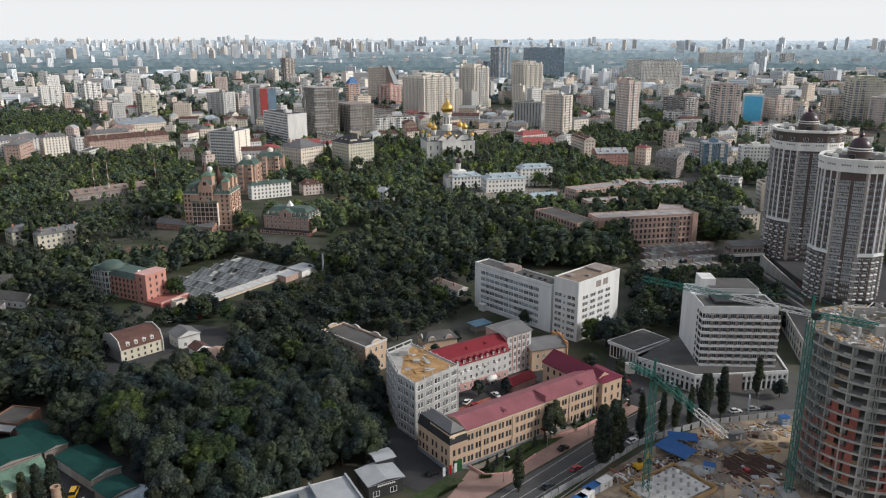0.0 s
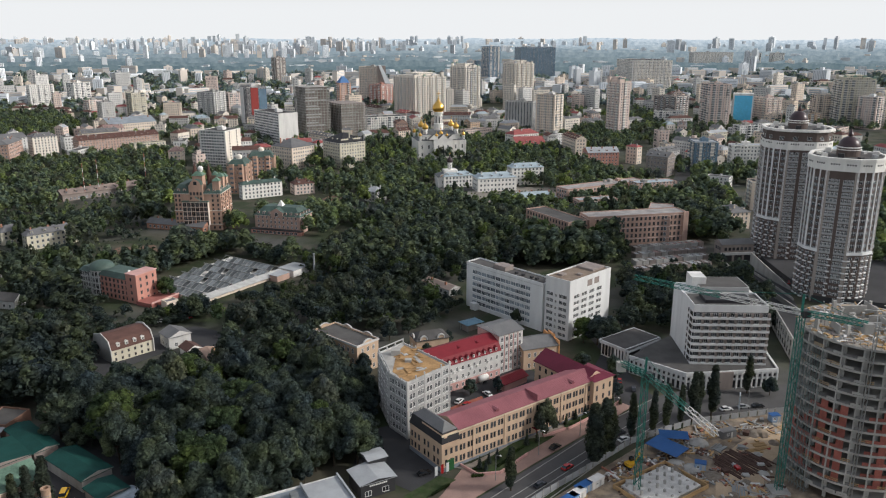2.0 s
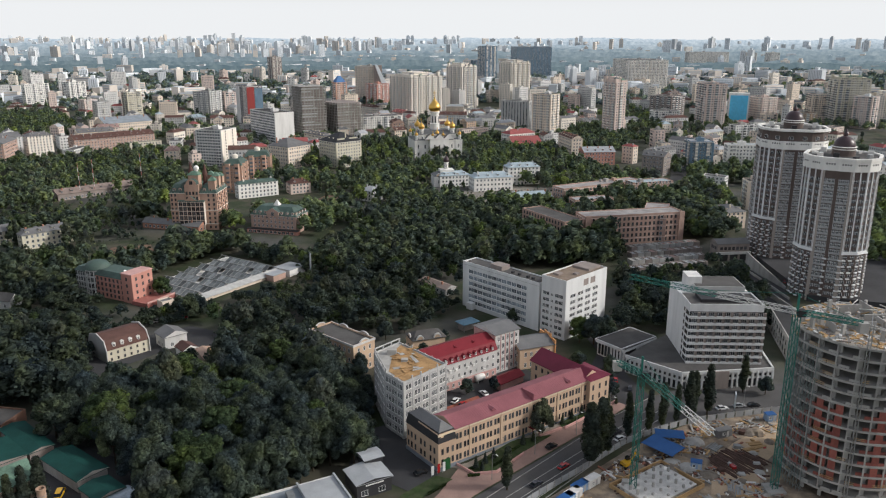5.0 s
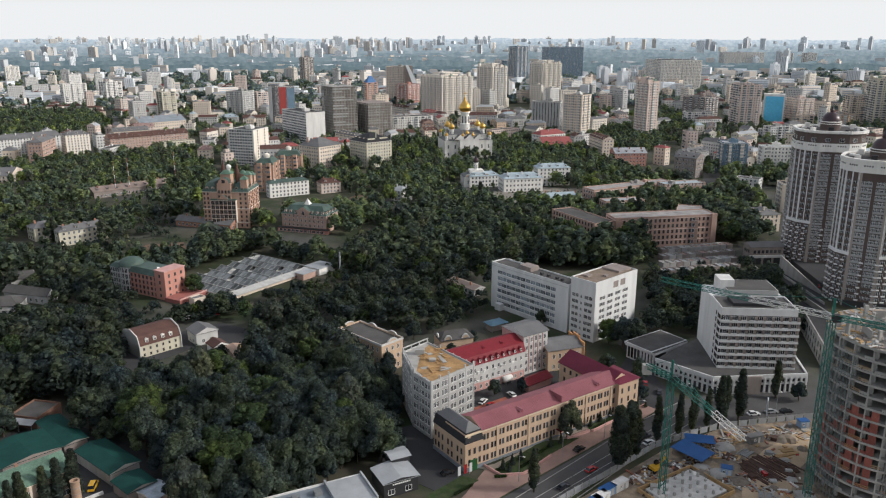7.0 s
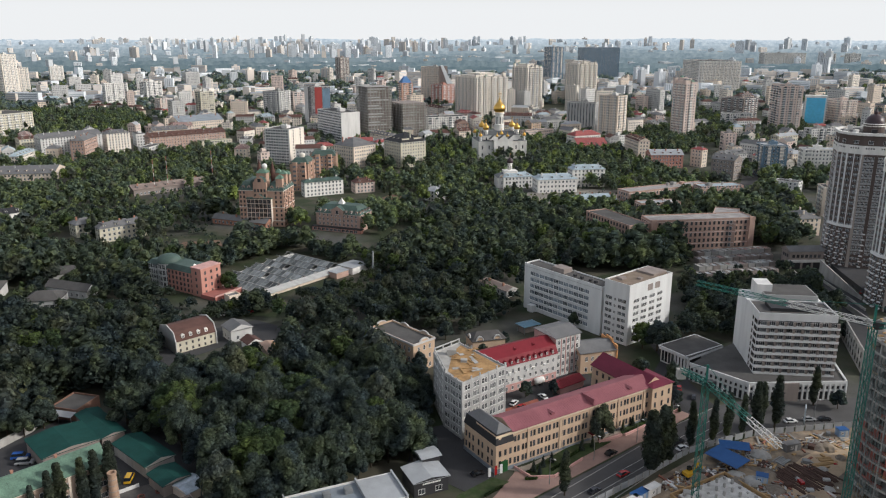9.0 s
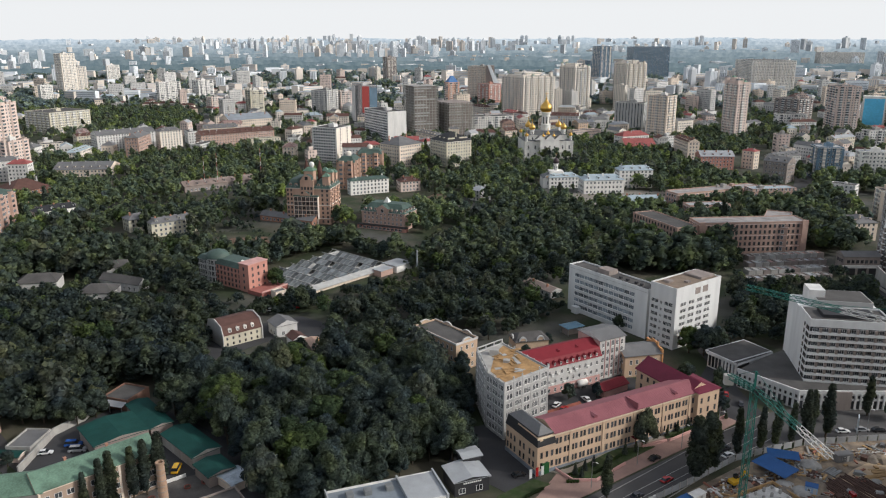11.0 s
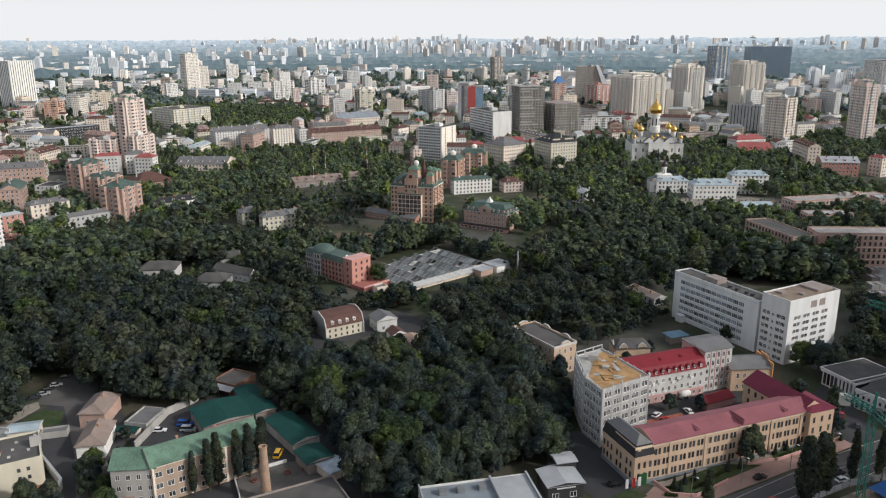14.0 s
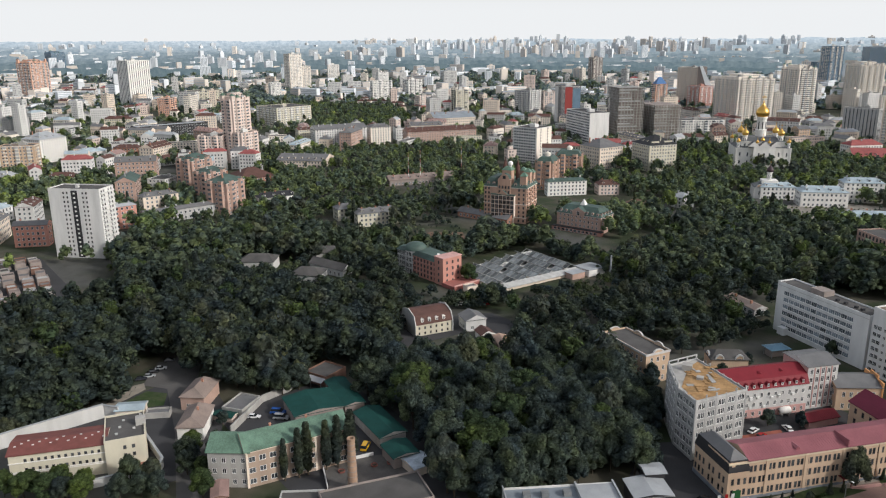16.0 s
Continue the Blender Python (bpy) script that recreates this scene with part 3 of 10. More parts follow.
slab("road_1", [(-3, 168), (13, 188), (64, 235), (82, 250), (100, 258), (240, 262), (240, 246), (125, 241), (88, 233), (62, 217), (29, 187), (14, 168)], 0.06, ROADTAR, "grey asphalt city street with two lanes each way", "road")
slab("road_2", [(80, 249), (66, 240), (58, 262), (70, 290), (66, 320), (30, 345), (36, 352), (76, 326), (84, 300), (76, 268)], 0.055, ASPHALT, "narrow asphalt street between the low houses", "road")
slab("pavement_1", [(-8, 172), (3, 190), (9, 203), (66, 246), (70, 242), (64, 236), (13, 189), (-4, 169)], 0.16, PAVING, "wide pinkish paved walk beside the street", "pavement")
slab("yard_1", [(-4, 190), (-24, 205), (-22, 226), (-10, 232), (2, 212), (3, 200)], 0.05, ASPHALT, "dark asphalt yard in front of the houses", "yard")
slab("courtyard", [(10, 216), (60, 250), (30, 282), (-4, 256)], 0.05, ASPHALT, "inner courtyard with parked cars and red paving", "yard")
slab("yard_2", [(-160, 190), (-140, 235), (-85, 205), (-60, 172), (-110, 160)], 0.05, ASPHALT, "grey factory yard of worn asphalt", "yard")
slab("yard_3", [(-106, 322), (-83, 310), (-58, 279), (-70, 276), (-84, 288), (-104, 300), (-126, 270), (-138, 280), (-128, 305)], 0.05, ASPHALT, "parking place between the trees", "yard")
slab("yard_4", [(-212, 152), (-196, 205), (-182, 214), (-165, 200), (-140, 165), (-150, 150)], 0.05, ASPHALT, "asphalt lane along a walled yard", "yard")
slab("building_site", [(30, 184), (64, 214), (90, 231), (126, 238), (190, 240), (190, 150), (60, 150)], 0.04, SAND, "churned sandy building site strewn with materials", "ground")
slab("lane", [(171.3, 418.1), (169.3, 365.4), (156.2, 308.1), (139.5, 272.9), (148.7, 278.2), (172.7, 332.4), (183.7, 371.5), (183.8, 421.3)], 0.05, ASPHALT, "sloping asphalt lane with concrete walls", "road")


# ---- hazy hills on the horizon: haze put into a glowing colour ----
def backdrop(number, radius, height, color):
    p = Pile()
    n, lo, hi = 1000, -60, 85
    for i in range(n):
        pair = []
        for k in (i, i + 1):
            a = radians(lo + (hi - lo) * k / n)
            x, y = -radius * math.sin(a), radius * math.cos(a)
            t = rise(x, y) + 24 + 5 * noise.noise(Vector((x / 300, y / 300, number))) + 5 * noise.noise(Vector((x / 70, y / 70, number))) + 5 * noise.noise(Vector((x / 21, y / 21, number)))
            pair.append((x, y, t))
        (x0, y0, t0), (x1, y1, t1) = pair
        p.face([(x1, y1, -30), (x0, y0, -30), (x0, y0, t0), (x1, y1, t1)])
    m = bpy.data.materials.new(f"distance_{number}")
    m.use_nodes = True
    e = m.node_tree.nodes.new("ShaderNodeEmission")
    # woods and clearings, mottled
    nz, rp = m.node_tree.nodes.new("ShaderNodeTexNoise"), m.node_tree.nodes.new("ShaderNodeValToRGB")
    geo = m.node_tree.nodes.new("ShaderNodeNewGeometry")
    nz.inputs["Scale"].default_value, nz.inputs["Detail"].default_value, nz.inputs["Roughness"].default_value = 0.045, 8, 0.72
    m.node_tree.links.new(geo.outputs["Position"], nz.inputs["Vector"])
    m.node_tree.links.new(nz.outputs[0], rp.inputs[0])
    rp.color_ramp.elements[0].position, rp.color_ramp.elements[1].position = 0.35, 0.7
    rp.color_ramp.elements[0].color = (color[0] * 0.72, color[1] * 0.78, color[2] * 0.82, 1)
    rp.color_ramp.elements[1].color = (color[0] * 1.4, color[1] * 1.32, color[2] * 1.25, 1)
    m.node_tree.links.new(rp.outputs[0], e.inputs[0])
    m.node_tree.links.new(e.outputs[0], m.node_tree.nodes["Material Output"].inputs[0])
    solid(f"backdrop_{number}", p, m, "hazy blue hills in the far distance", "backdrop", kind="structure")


# the glow turns paler ring by ring, imitating haze
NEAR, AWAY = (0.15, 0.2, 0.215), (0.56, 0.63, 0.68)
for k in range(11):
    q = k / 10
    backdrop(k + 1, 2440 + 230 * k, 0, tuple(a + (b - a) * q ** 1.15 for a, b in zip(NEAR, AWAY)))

RAWWHITE = mat("raw_grey_render", (0.41, 0.408, 0.4), 0.9, 0.3, 0.4, 4.0, streak=True)
OFFWHITE = mat("weathered_white_render", (0.55, 0.545, 0.53), 0.85, 0.16, 0.3, 4.0, streak=True)
# ---- main houses ----
PLINTH = mat("grey_blue_plinth", (0.2, 0.22, 0.25), 0.8, 0.2)
PALEPINK = mat("pale_pink_plaster", (0.55, 0.33, 0.3), 0.85, 0.15, 0.3, 4.0, streak=True)
CRIMSON = mat("dark_crimson_metal_roof", (0.13, 0.018, 0.038), 0.6, 0.2, 0.2, 2.0, spec=0.25)
ORANGE = mat("orange_plaster", (0.6, 0.3, 0.13), 0.85, 0.15, 0.3, 4.0, streak=True)
BRICKRED = mat("red_block_infill", (0.26, 0.088, 0.07), 0.9, 0.3, 0.6, 3.0, 0.3, rand=0.25)
BLUE = mat("bright_blue_sheet", (0.025, 0.1, 0.29), 0.5, 0.15)
BROWNDOME = mat("dark_brown_metal_dome", (0.045, 0.025, 0.03), 0.35, 0.2, spec=0.5)
FRAMEDARK = mat("window_frame_dark", (0.12, 0.1, 0.09), 0.6, 0.1)
OLDGLASS = mat("dusty_greenhouse_glass", (0.15, 0.165, 0.17), 0.75, 0.6, 0.4, 3.0, 0.1, spec=0.3, rand=0.6)


def strip(house, W, D, z, t, mats, out=0.12, name="cornice", sides="flrk", label=""):
    """A moulding round the house."""
    for s in sides:
        p = Pile()
        L = W if s in "fk" else D
        p.box(-out, -out, z, L + out if s in "fk" else L - 0.0, 0.0, z + t)
        part(name, p, mats, house, label, m=side_matrix(s, W, D))


def seam_lines(house, W, D, h, rise_, n, material, over=0.5, x0=0.0):
    """Standing seams of a metal roof, one bar each, on the slope towards the front."""
    p = Pile()
    q = math.hypot(D / 2 + over, rise_)
    p.box(-0.025, 0, 0, 0.025, q, 0.045)
    me = p.mesh("roof_seam", material)
    for i in range(1, n):
        part("roof_seam", me, None, house, m=pose(x0 + W * i / n, -over, h + 0.18, math.degrees(math.atan2(rise_, D / 2 + over)), 0, 0))


def dormer(house, x, y, z, w, h, d, wall, roof, m=None, win=True):
    k = (m or Matrix.Identity(4)) @ pose(x, y, z)
    p = Pile()
    p.box(-w / 2, 0, 0, w / 2, d, h, 0)
    p.face([(-w / 2 - 0.15, -0.15, h), (w / 2 + 0.15, -0.15, h), (w / 2 + 0.15, d, h), (-w / 2 - 0.15, d, h)], 1)
    p.face([(-w / 2 - 0.15, -0.15, h), (0, -0.15, h + w * 0.35), (0, d, h + w * 0.35), (-w / 2 - 0.15, d, h)], 1)
    p.face([(w / 2 + 0.15, d, h), (0, d, h + w * 0.35), (0, -0.15, h + w * 0.35), (w / 2 + 0.15, -0.15, h)], 1)
    p.face([(-w / 2, -0.02, h), (w / 2, -0.02, h), (0, -0.02, h + w * 0.33)], 0)
    o = part("dormer", p, [wall, roof], house, m=k)
    if win:
        part("window", window_mesh(w * 0.66, h * 0.75), None, o, m=pose(0, 0, h * 0.12))
    return o


def chimney(house, x, y, z, h=1.4, s=0.6, material=None):
    p = Pile()
    p.box(-s / 2, -s / 2, -1, s / 2, s / 2, h)
    p.box(-s / 2 - 0.08, -s / 2 - 0.08, h, s / 2 + 0.08, s / 2 + 0.08, h + 0.15)
    part("chimney", p, material or BRICK, house, m=pose(x, y, z))


# yellow street house
def yellow_house():
    W, D, h = 72.0, 10.5, 12.1
    ob = block("yellow_house", "long three-storey yellow plastered house with a faded crimson metal roof", "house", 3.0, 201.5, 35.2, W, D, h, YELLOW, PINKROOF, 0, "none")
    roof_gable(ob, W - 12.0, D, h, 2.0, PINKROOF, YELLOW, "x", 0.5).matrix_basis = pose(6.2, 0, 0)
    seam_lines(ob, W - 12.0, D, h, 2.0, 72, PINKROOF, x0=6.2)
    strip(ob, W, D, 0.0, 0.9, PLINTH, 0.1, "plinth", "f")
    strip(ob, W, D, h - 0.7, 0.5, mat("pale_cornice", (0.62, 0.52, 0.38), 0.8, 0.1), 0.25, "cornice", "f")
    strip(ob, W, D, 4.5, 0.2, YELLOW, 0.1, "string_course", "f")
    me = window_mesh(0.85, 1.85, FRAMEDARK, 0)
    for fl in range(3):
        for i in range(1, 22):
            x0 = 4.6 + i * 2.98
            if 36 < x0 < 39 and fl == 0:
                continue
            for dx in (-0.62, 0.62):
                part("window", me, None, ob, m=pose(x0 + dx, -0.01, 1.5 + fl * 3.55))
    for x in (1.2, 12, 24.5, 36.8, 49, 60.5, 70.6):
        p = Pile()
        p.box(-0.5, -0.22, 0.9, 0.5, 0, h - 0.75)
        part("pilaster", p, YELLOW, ob, m=pose(x, 0, 0))
    for x in (22.0, 55.0):
        dormer(ob, x, 0.9, h + 0.4, 1.3, 0.9, 2.6, PINKROOF, PINKROOF, win=False)
    p = Pile()
    p.box(37.2, -0.6, h + 0.2, 37.6, 5.2, h + 2.5)
    part("fire_wall", p, PINKROOF, ob)
    p = Pile()
    p.box(-1.6, -2.2, 3.0, 1.6, 0, 3.2)
    p.box(-1.5, -2.1, 0, -1.3, -1.9, 3.0)
    p.box(1.3, -2.1, 0, 1.5, -1.9, 3.0)
    part("entrance_canopy", p, REDROOF, ob, m=pose(37.5, 0, 0))
    # end pavilion under its own hipped roof
    p = Pile()
    p.box(0, -1.6, -1, 9.5, 0, h + 0.3)
    o = part("projecting_bay", p, YELLOW, ob, m=pose(W - 9.5, 0, 0))
    for fl in range(3):
        for x in (1.6, 4.75, 7.9):
            part("window", me, None, o, m=pose(x, -1.61, 1.5 + fl * 3.55))
    p = Pile()
    a, b, c, e = (W - 10, -2.2, h + 0.3), (W + 0.6, -2.2, h + 0.3), (W + 0.6, 5.2, h + 2.4), (W - 10, 5.2, h + 2.4)
    p.face([a, b, (W - 4.7, 3.2, h + 2.2)])
    p.face([b, (W + 0.6, 11.0, h + 0.3), (W - 4.7, 7.0, h + 2.2), (W - 4.7, 3.2, h + 2.2)])
    p.face([(W - 10, 7.0, h + 1.6), a, (W - 4.7, 3.2, h + 2.2), (W - 4.7, 7.0, h + 2.2)])
    part("hipped_roof", p, CRIMSON, ob)
    # dark mansard over the near end
    p = Pile()
    p.box(-0.3, -0.35, 0, 6.2, 16.5, 9.3)
    o = part("end_block", p, YELLOW, ob, m=pose(0, 0, 0))
    p = Pile()
    for z0, z1, i0, i1 in ((9.3, 12.6, 0.2, -0.5), (12.6, 14.6, -0.5, -3.2)):
        A = [(-0.3 - i0, -0.35 - i0), (6.2 + i0, -0.35 - i0), (6.2 + i0, 16.5 + i0), (-0.3 - i0, 16.5 + i0)]
        B = [(-0.3 - i1, -0.35 - i1), (6.2 + i1, -0.35 - i1), (6.2 + i1, 16.5 + i1), (-0.3 - i1, 16.5 + i1)]
        for k in range(4):
            j = (k + 1) % 4
            p.face([(*A[k], z0), (*A[j], z0), (*B[j], z1), (*B[k], z1)], 0 if z0 < 10 else 1)
    p.face([(2.9, 2.85, 14.6), (3.0, 2.85, 14.6), (3.0, 13.3, 14.6), (2.9, 13.3, 14.6)], 1)
    part("mansard", p, [DARK, GREYROOF], ob)
    for fl in range(2):
        for x in (1.6, 3.6, 6.6, 8.6, 11.6, 13.6, 15.4):
            part("window", me, None, o, m=side_matrix("l", 4.6, 16.5, 0.31) @ pose(16.5 - x, 0, 2.0 + fl * 3.4))
        for x in (1.2, 3.1, 5.0):
            part("window", me, None, o, m=pose(x, -0.36, 2.0 + fl * 3.4))
    p = Pile()
    p.box(-0.5, -0.6, 0, 6.3, 16.7, 1.3)
    part("plinth", p, PLINTH, ob)
    p = Pile()
    p.box(1.3, -0.75, 0.0, 3.9, -0.5, 3.6)
    part("shop_front", p, mat("dark_green_shop_front", (0.02, 0.09, 0.03), 0.4, 0.2), ob, "dark green shop front at the corner")
    return ob


yellow_house()
wing = block("yellow_wing", "yellow courtyard wing under a dark crimson roof", "house", 60.5, 243.5, 125.2, 24, 11, 11.0, YELLOW, CRIMSON, 0, "gable", 3.6)
windows(wing, 24, 11, 0.4, 3, 3.5, 1.0, 1.7, 3.0, "k", True, FRAMEDARK, 0)
seam_lines(wing, 24, 11, 11.0, 3.6, 26, CRIMSON)
old = block("old_yellow_house", "low yellow old house with curved gables and a brown roof", "house", 35.5, 272.5, 20, 15, 12, 8.5, YELLOW, GREYROOF, 2, "gable", 2.2, "x", single=True, win=dict(w=1.1, h=1.8, step=2.8, sides="fl"))
p = Pile()
p.prism([(15.02, -0.4), (15.5, -0.4), (15.5, 12.4), (15.02, 12.4)], -1, 10.4)
p.prism([(15.02, 3.4), (15.5, 3.4), (15.5, 8.6), (15.02, 8.6)], 10.4, 11.6)
part("gable_wall", p, ORANGE, old, "orange fire gable")


def unfinished_white_house():
    """Seven storeys on a plan with a cut corner; the top is still bare frames and rusty boarding."""
    h, floors, fh = 19.3, 6, 3.1
    pts = [(-18.6, 244.8), (-14.0, 228.6), (-7.8, 220.5), (6.2, 234.9), (-10.2, 254.2)]
    ob = thing("white_unfinished_house", "white seven-storey house under construction with a rusty boarded roof", "apartment house")
    FOOT.append((-19, 219, 0.0, 25, 40))
    p = Pile()
    p.prism(pts, -2, h, 0)
    part("wall", p, RAWWHITE, ob)
    r = random.Random(3)
    for k, (a, b) in enumerate(zip(pts, pts[1:] + pts[:1])):
        a, b = Vector((*a, 0)), Vector((*b, 0))
        L, m = (b - a).length, pose(a.x, a.y, 0, 0, 0, math.degrees(math.atan2((b - a).y, (b - a).x)))
        n = max(2, round(L / 3.8))
        for z in [0.7 + fh * i for i in range(7)]:
            q = Pile()
            q.box(-0.1, -0.16, z, L + 0.1, 0, z + 0.28)
            part("string_course", q, RAWWHITE, ob, m=m)
        for i in range(n + 1):
            q = Pile()
            q.box(-0.28, -0.12, 0, 0.28, 0, h + 0.6)
            part("pilaster", q, RAWWHITE, ob, m=m @ pose(0.28 + (L - 0.56) * i / n, 0, 0))
            q = Pile()
            q.box(-0.2, 0.05, h, 0.2, 0.4, h + (1.7 if k in (0, 4) or r.random() < 0.3 else 0.9))
            part("parapet_post", q, RAWWHITE, ob, m=m @ pose(0.28 + (L - 0.56) * i / n, 0, 0))
        q = Pile()
        q.box(0, 0.03, h - 0.2, L, 0.35, h + 0.55)
        part("parapet", q, RAWWHITE, ob, m=m)
        if k in (0, 4):
            q = Pile()
            q.box(0, 0.05, h + 1.65, L, 0.4, h + 1.95)
            part("parapet_beam", q, RAWWHITE, ob, m=m)
        for fl in range(floors):
            for i in range(n):
                x = 0.28 + (L - 0.56) * (i + 0.5) / n
                for dx in (-0.68, 0.68):
                    part("window", window_mesh(1.25, 1.85, FRAME, 1), None, ob, m=m @ pose(x + dx, -0.01, 1.35 + fl * fh))
    c = Vector((-8.0, 237.5, 0))
    p = Pile()
    p.prism([(c.x + (u - c.x) * 0.96, c.y + (v - c.y) * 0.96) for u, v in pts], h - 0.2, h + 0.1)
    part("roof_slab", p, CONCRETE, ob)
    p = Pile()
    p.prism([(-12.8, 230.0), (-7.7, 222.4), (4.6, 235.0), (-9.6, 252.0), (-12.0, 246.0)], h + 0.1, h + 0.2)
    part("roof_deck", p, RUSTROOF, ob, "rust-coloured roof boarding")
    for i in range(26):
        q = Pile()
        w, d = r.uniform(1.2, 4.2), r.uniform(0.5, 1.6)
        q.box(-w / 2, -d / 2, 0, w / 2, d / 2, r.uniform(0.06, 0.25))
        t, s_ = r.random(), r.uniform(-0.75, 0.75)
        part("roof_board", q, r.choice([RUSTROOF, RUSTROOF, RUSTROOF, CONCRETE, RAWWHITE]), ob, m=pose(-5.5 - 3 * t + s_ * 5.0, 228.5 + 18 * t + s_ * 4.0, h + 0.21 + 0.01 * i, 0, 0, r.choice([25, 115]) + r.uniform(-12, 12)))
    for x, y, w, d, z in ((-14, 243, 3.2, 2.4, 1.8), (-5, 231, 1.6, 1.2, 0.6), (-9, 237, 2.2, 2.0, 0.8)):
        q = Pile()
        q.box(x, y, h + 0.2, x + w, y + d, h + 0.2 + z)
        part("roof_house", q, CONCRETE, ob)
    return ob


unfinished_white_house()


def red_roof_house():
    W, D, h = 33.0, 13.0, 10.6
    ob = block("red_roof_house", "white and pink four-storey house with a red metal mansard and dormers", "house", -1.1, 249.0, 35.0, W, D, h, OFFWHITE, REDROOF, 0, "none")
    p = Pile()
    p.box(-0.08, -0.08, -0.5, W + 0.02, 0, 3.2)
    part("ground_storey", p, PALEPINK, ob)
    z0, z1, zr = h, h + 3.0, h + 5.2
    p = Pile()
    for (ya, za, yb, zb) in ((-0.5, z0, 1.2, z1), (1.2, z1, D / 2, zr), (D / 2, zr, D - 1.2, z1), (D - 1.2, z1, D + 0.5, z0)):
        p.face([(-0.3, ya, za), (W + 0.3, ya, za), (W + 0.3, yb, zb), (-0.3, yb, zb)])
    for x in (-0.3, W + 0.3):
        p.face([(x, -0.5, z0), (x, 1.2, z1), (x, D / 2, zr), (x, D - 1.2, z1), (x, D + 0.5, z0)])
    part("mansard_roof", p, REDROOF, ob)
    strip(ob, W, D, h - 0.3, 0.35, OFFWHITE, 0.3, "cornice", "f")
    for i in range(10):
        dormer(ob, 6.5 + i * 2.7, -0.3, h + 0.55, 1.25, 1.4, 2.2, REDROOF, REDROOF)
    for fl in range(3):
        for i in range(12):
            if i == 2 and fl == 0:
                continue
            part("window", window_mesh(1.0, 1.5), None, ob, m=pose(1.9 + i * 2.68, -0.1 if fl == 0 else -0.01, 0.9 + fl * 3.3))
    p = Pile()
    p.prism([(-1.3, -1.4), (1.3, -1.4), (1.3, 0), (-1.3, 0)], -0.5, 3.4)
    p.tube([(1.3, 3.4), (1.1, 3.9), (0.5, 4.4)], 10, 0, -0.3)
    part("porch", p, PALEPINK, ob, m=pose(7.3, 0, 0))
    for i in range(14):
        p = Pile()
        p.box(-0.5, -0.35, 0, 0.5, 0, 0.7)
        r = random.Random(i)
        part("air_conditioner", p, FRAME, ob, m=pose(3.2 + 2.68 * r.randint(0, 10), -0.02, 3.6 + 3.3 * r.randint(0, 1) + r.uniform(-0.2, 0.4)))
    for x in (16.0, 24.5):
        dormer(ob, x, 3.2, h + 3.6, 0.9, 0.6, 1.6, REDROOF, REDROOF, win=False)
    return ob


red_roof_house()
tw = block("white_pink_house", "tall white house with a pale pink side and grey roof", "house", 25.6, 269.2, 35.3, 12, 13, 15.8, OFFWHITE, GREYROOF, 0, "gable", 1.8, "x")
p = Pile()
p.box(-0.06, 0, -0.5, 0, 13, 15.8)
part("side_wall", p, PALEPINK, tw)
for fl in range(5):
    for x in (1.5, 3.8, 6.0, 8.2, 10.5):
        part("window", window_mesh(1.15, 1.8 if x != 6.0 else 2.1), None, tw, m=pose(x, -0.01, 1.2 + fl * 2.95))
for x in (2.65, 4.9, 7.1, 9.35):
    p = Pile()
    p.box(-0.14, -0.2, 0.5, 0.14, 0, 15.4)
    part("pilaster", p, PALEPINK, tw, m=pose(x, 0, 0))
shed = block("red_shed", "low pink shed under a bright red roof", "shed", 26.5, 254.6, 40, 12, 5.5, 2.6, PALEPINK, REDROOF, 0, "gable", 1.6, "x")
seam_lines(shed, 12, 5.5, 2.6, 1.6, 16, REDROOF)


def scroll_gable(house, x, y, z, w, h, turn=0):
    """A white curved gable."""
    p = Pile()
    n = 14
    for i in range(n):
        a0, a1 = math.pi * i / n, math.pi * (i + 1) / n
        q = [(-w / 2 * math.cos(a0), h * math.sin(a0)), (-w / 2 * math.cos(a1), h * math.sin(a1))]
        r = [(u * 0.8, v * 0.75) for u, v in q]
        p.face([(q[0][0], -0.3, q[0][1]), (r[0][0], -0.3, r[0][1]), (r[1][0], -0.3, r[1][1]), (q[1][0], -0.3, q[1][1])])
        p.face([(q[0][0], -0.3, q[0][1]), (q[1][0], -0.3, q[1][1]), (q[1][0], 0.25, q[1][1]), (q[0][0], 0.25, q[0][1])])
        p.face([(q[0][0], 0.25, q[0][1]), (q[1][0], 0.25, q[1][1]), (r[1][0], 0.25, r[1][1]), (r[0][0], 0.25, r[0][1])])
    p.face([(-w * 0.4 * math.cos(math.pi * i / n), -0.1, h * 0.75 * math.sin(math.pi * i / n)) for i in range(n + 1)], 1)
    part("curved_gable", p, [OFFWHITE, YELLOW], house, m=pose(x, y, z, 0, 0, turn))


bq = block("baroque_house", "yellow house with white scrolled parapets round a dark flat roof", "house", -28.2, 269.0, 47, 11, 26, 11.5, YELLOW, BITUMEN, 3, "flat", single=True, win=dict(w=1.1, h=1.8, step=2.8, sides="fl"))
strip(bq, 11, 26, 11.4, 0.8, OFFWHITE, 0.25, "cornice", "flr")
scroll_gable(bq, 5.5, 0, 12.0, 5, 1.5)
scroll_gable(bq, 11, 6, 12.0, 5, 1.2, 90)
scroll_gable(bq, 11, 18, 12.0, 5, 1.2, 90)
scroll_gable(bq, 5.5, 26, 12.0, 5, 1.2, 180)
b2 = block("small_baroque_house", "low yellow house with white curved dormer gables", "house", -6, 289, 20, 14, 9, 5.5, YELLOW, BITUMEN, 1, "hip", 2.4, "x", 3.5, single=True)
scroll_gable(b2, 3, 0, 5.5, 3.4, 2.2)
scroll_gable(b2, 10.5, 0, 5.5, 3.4, 2.2)
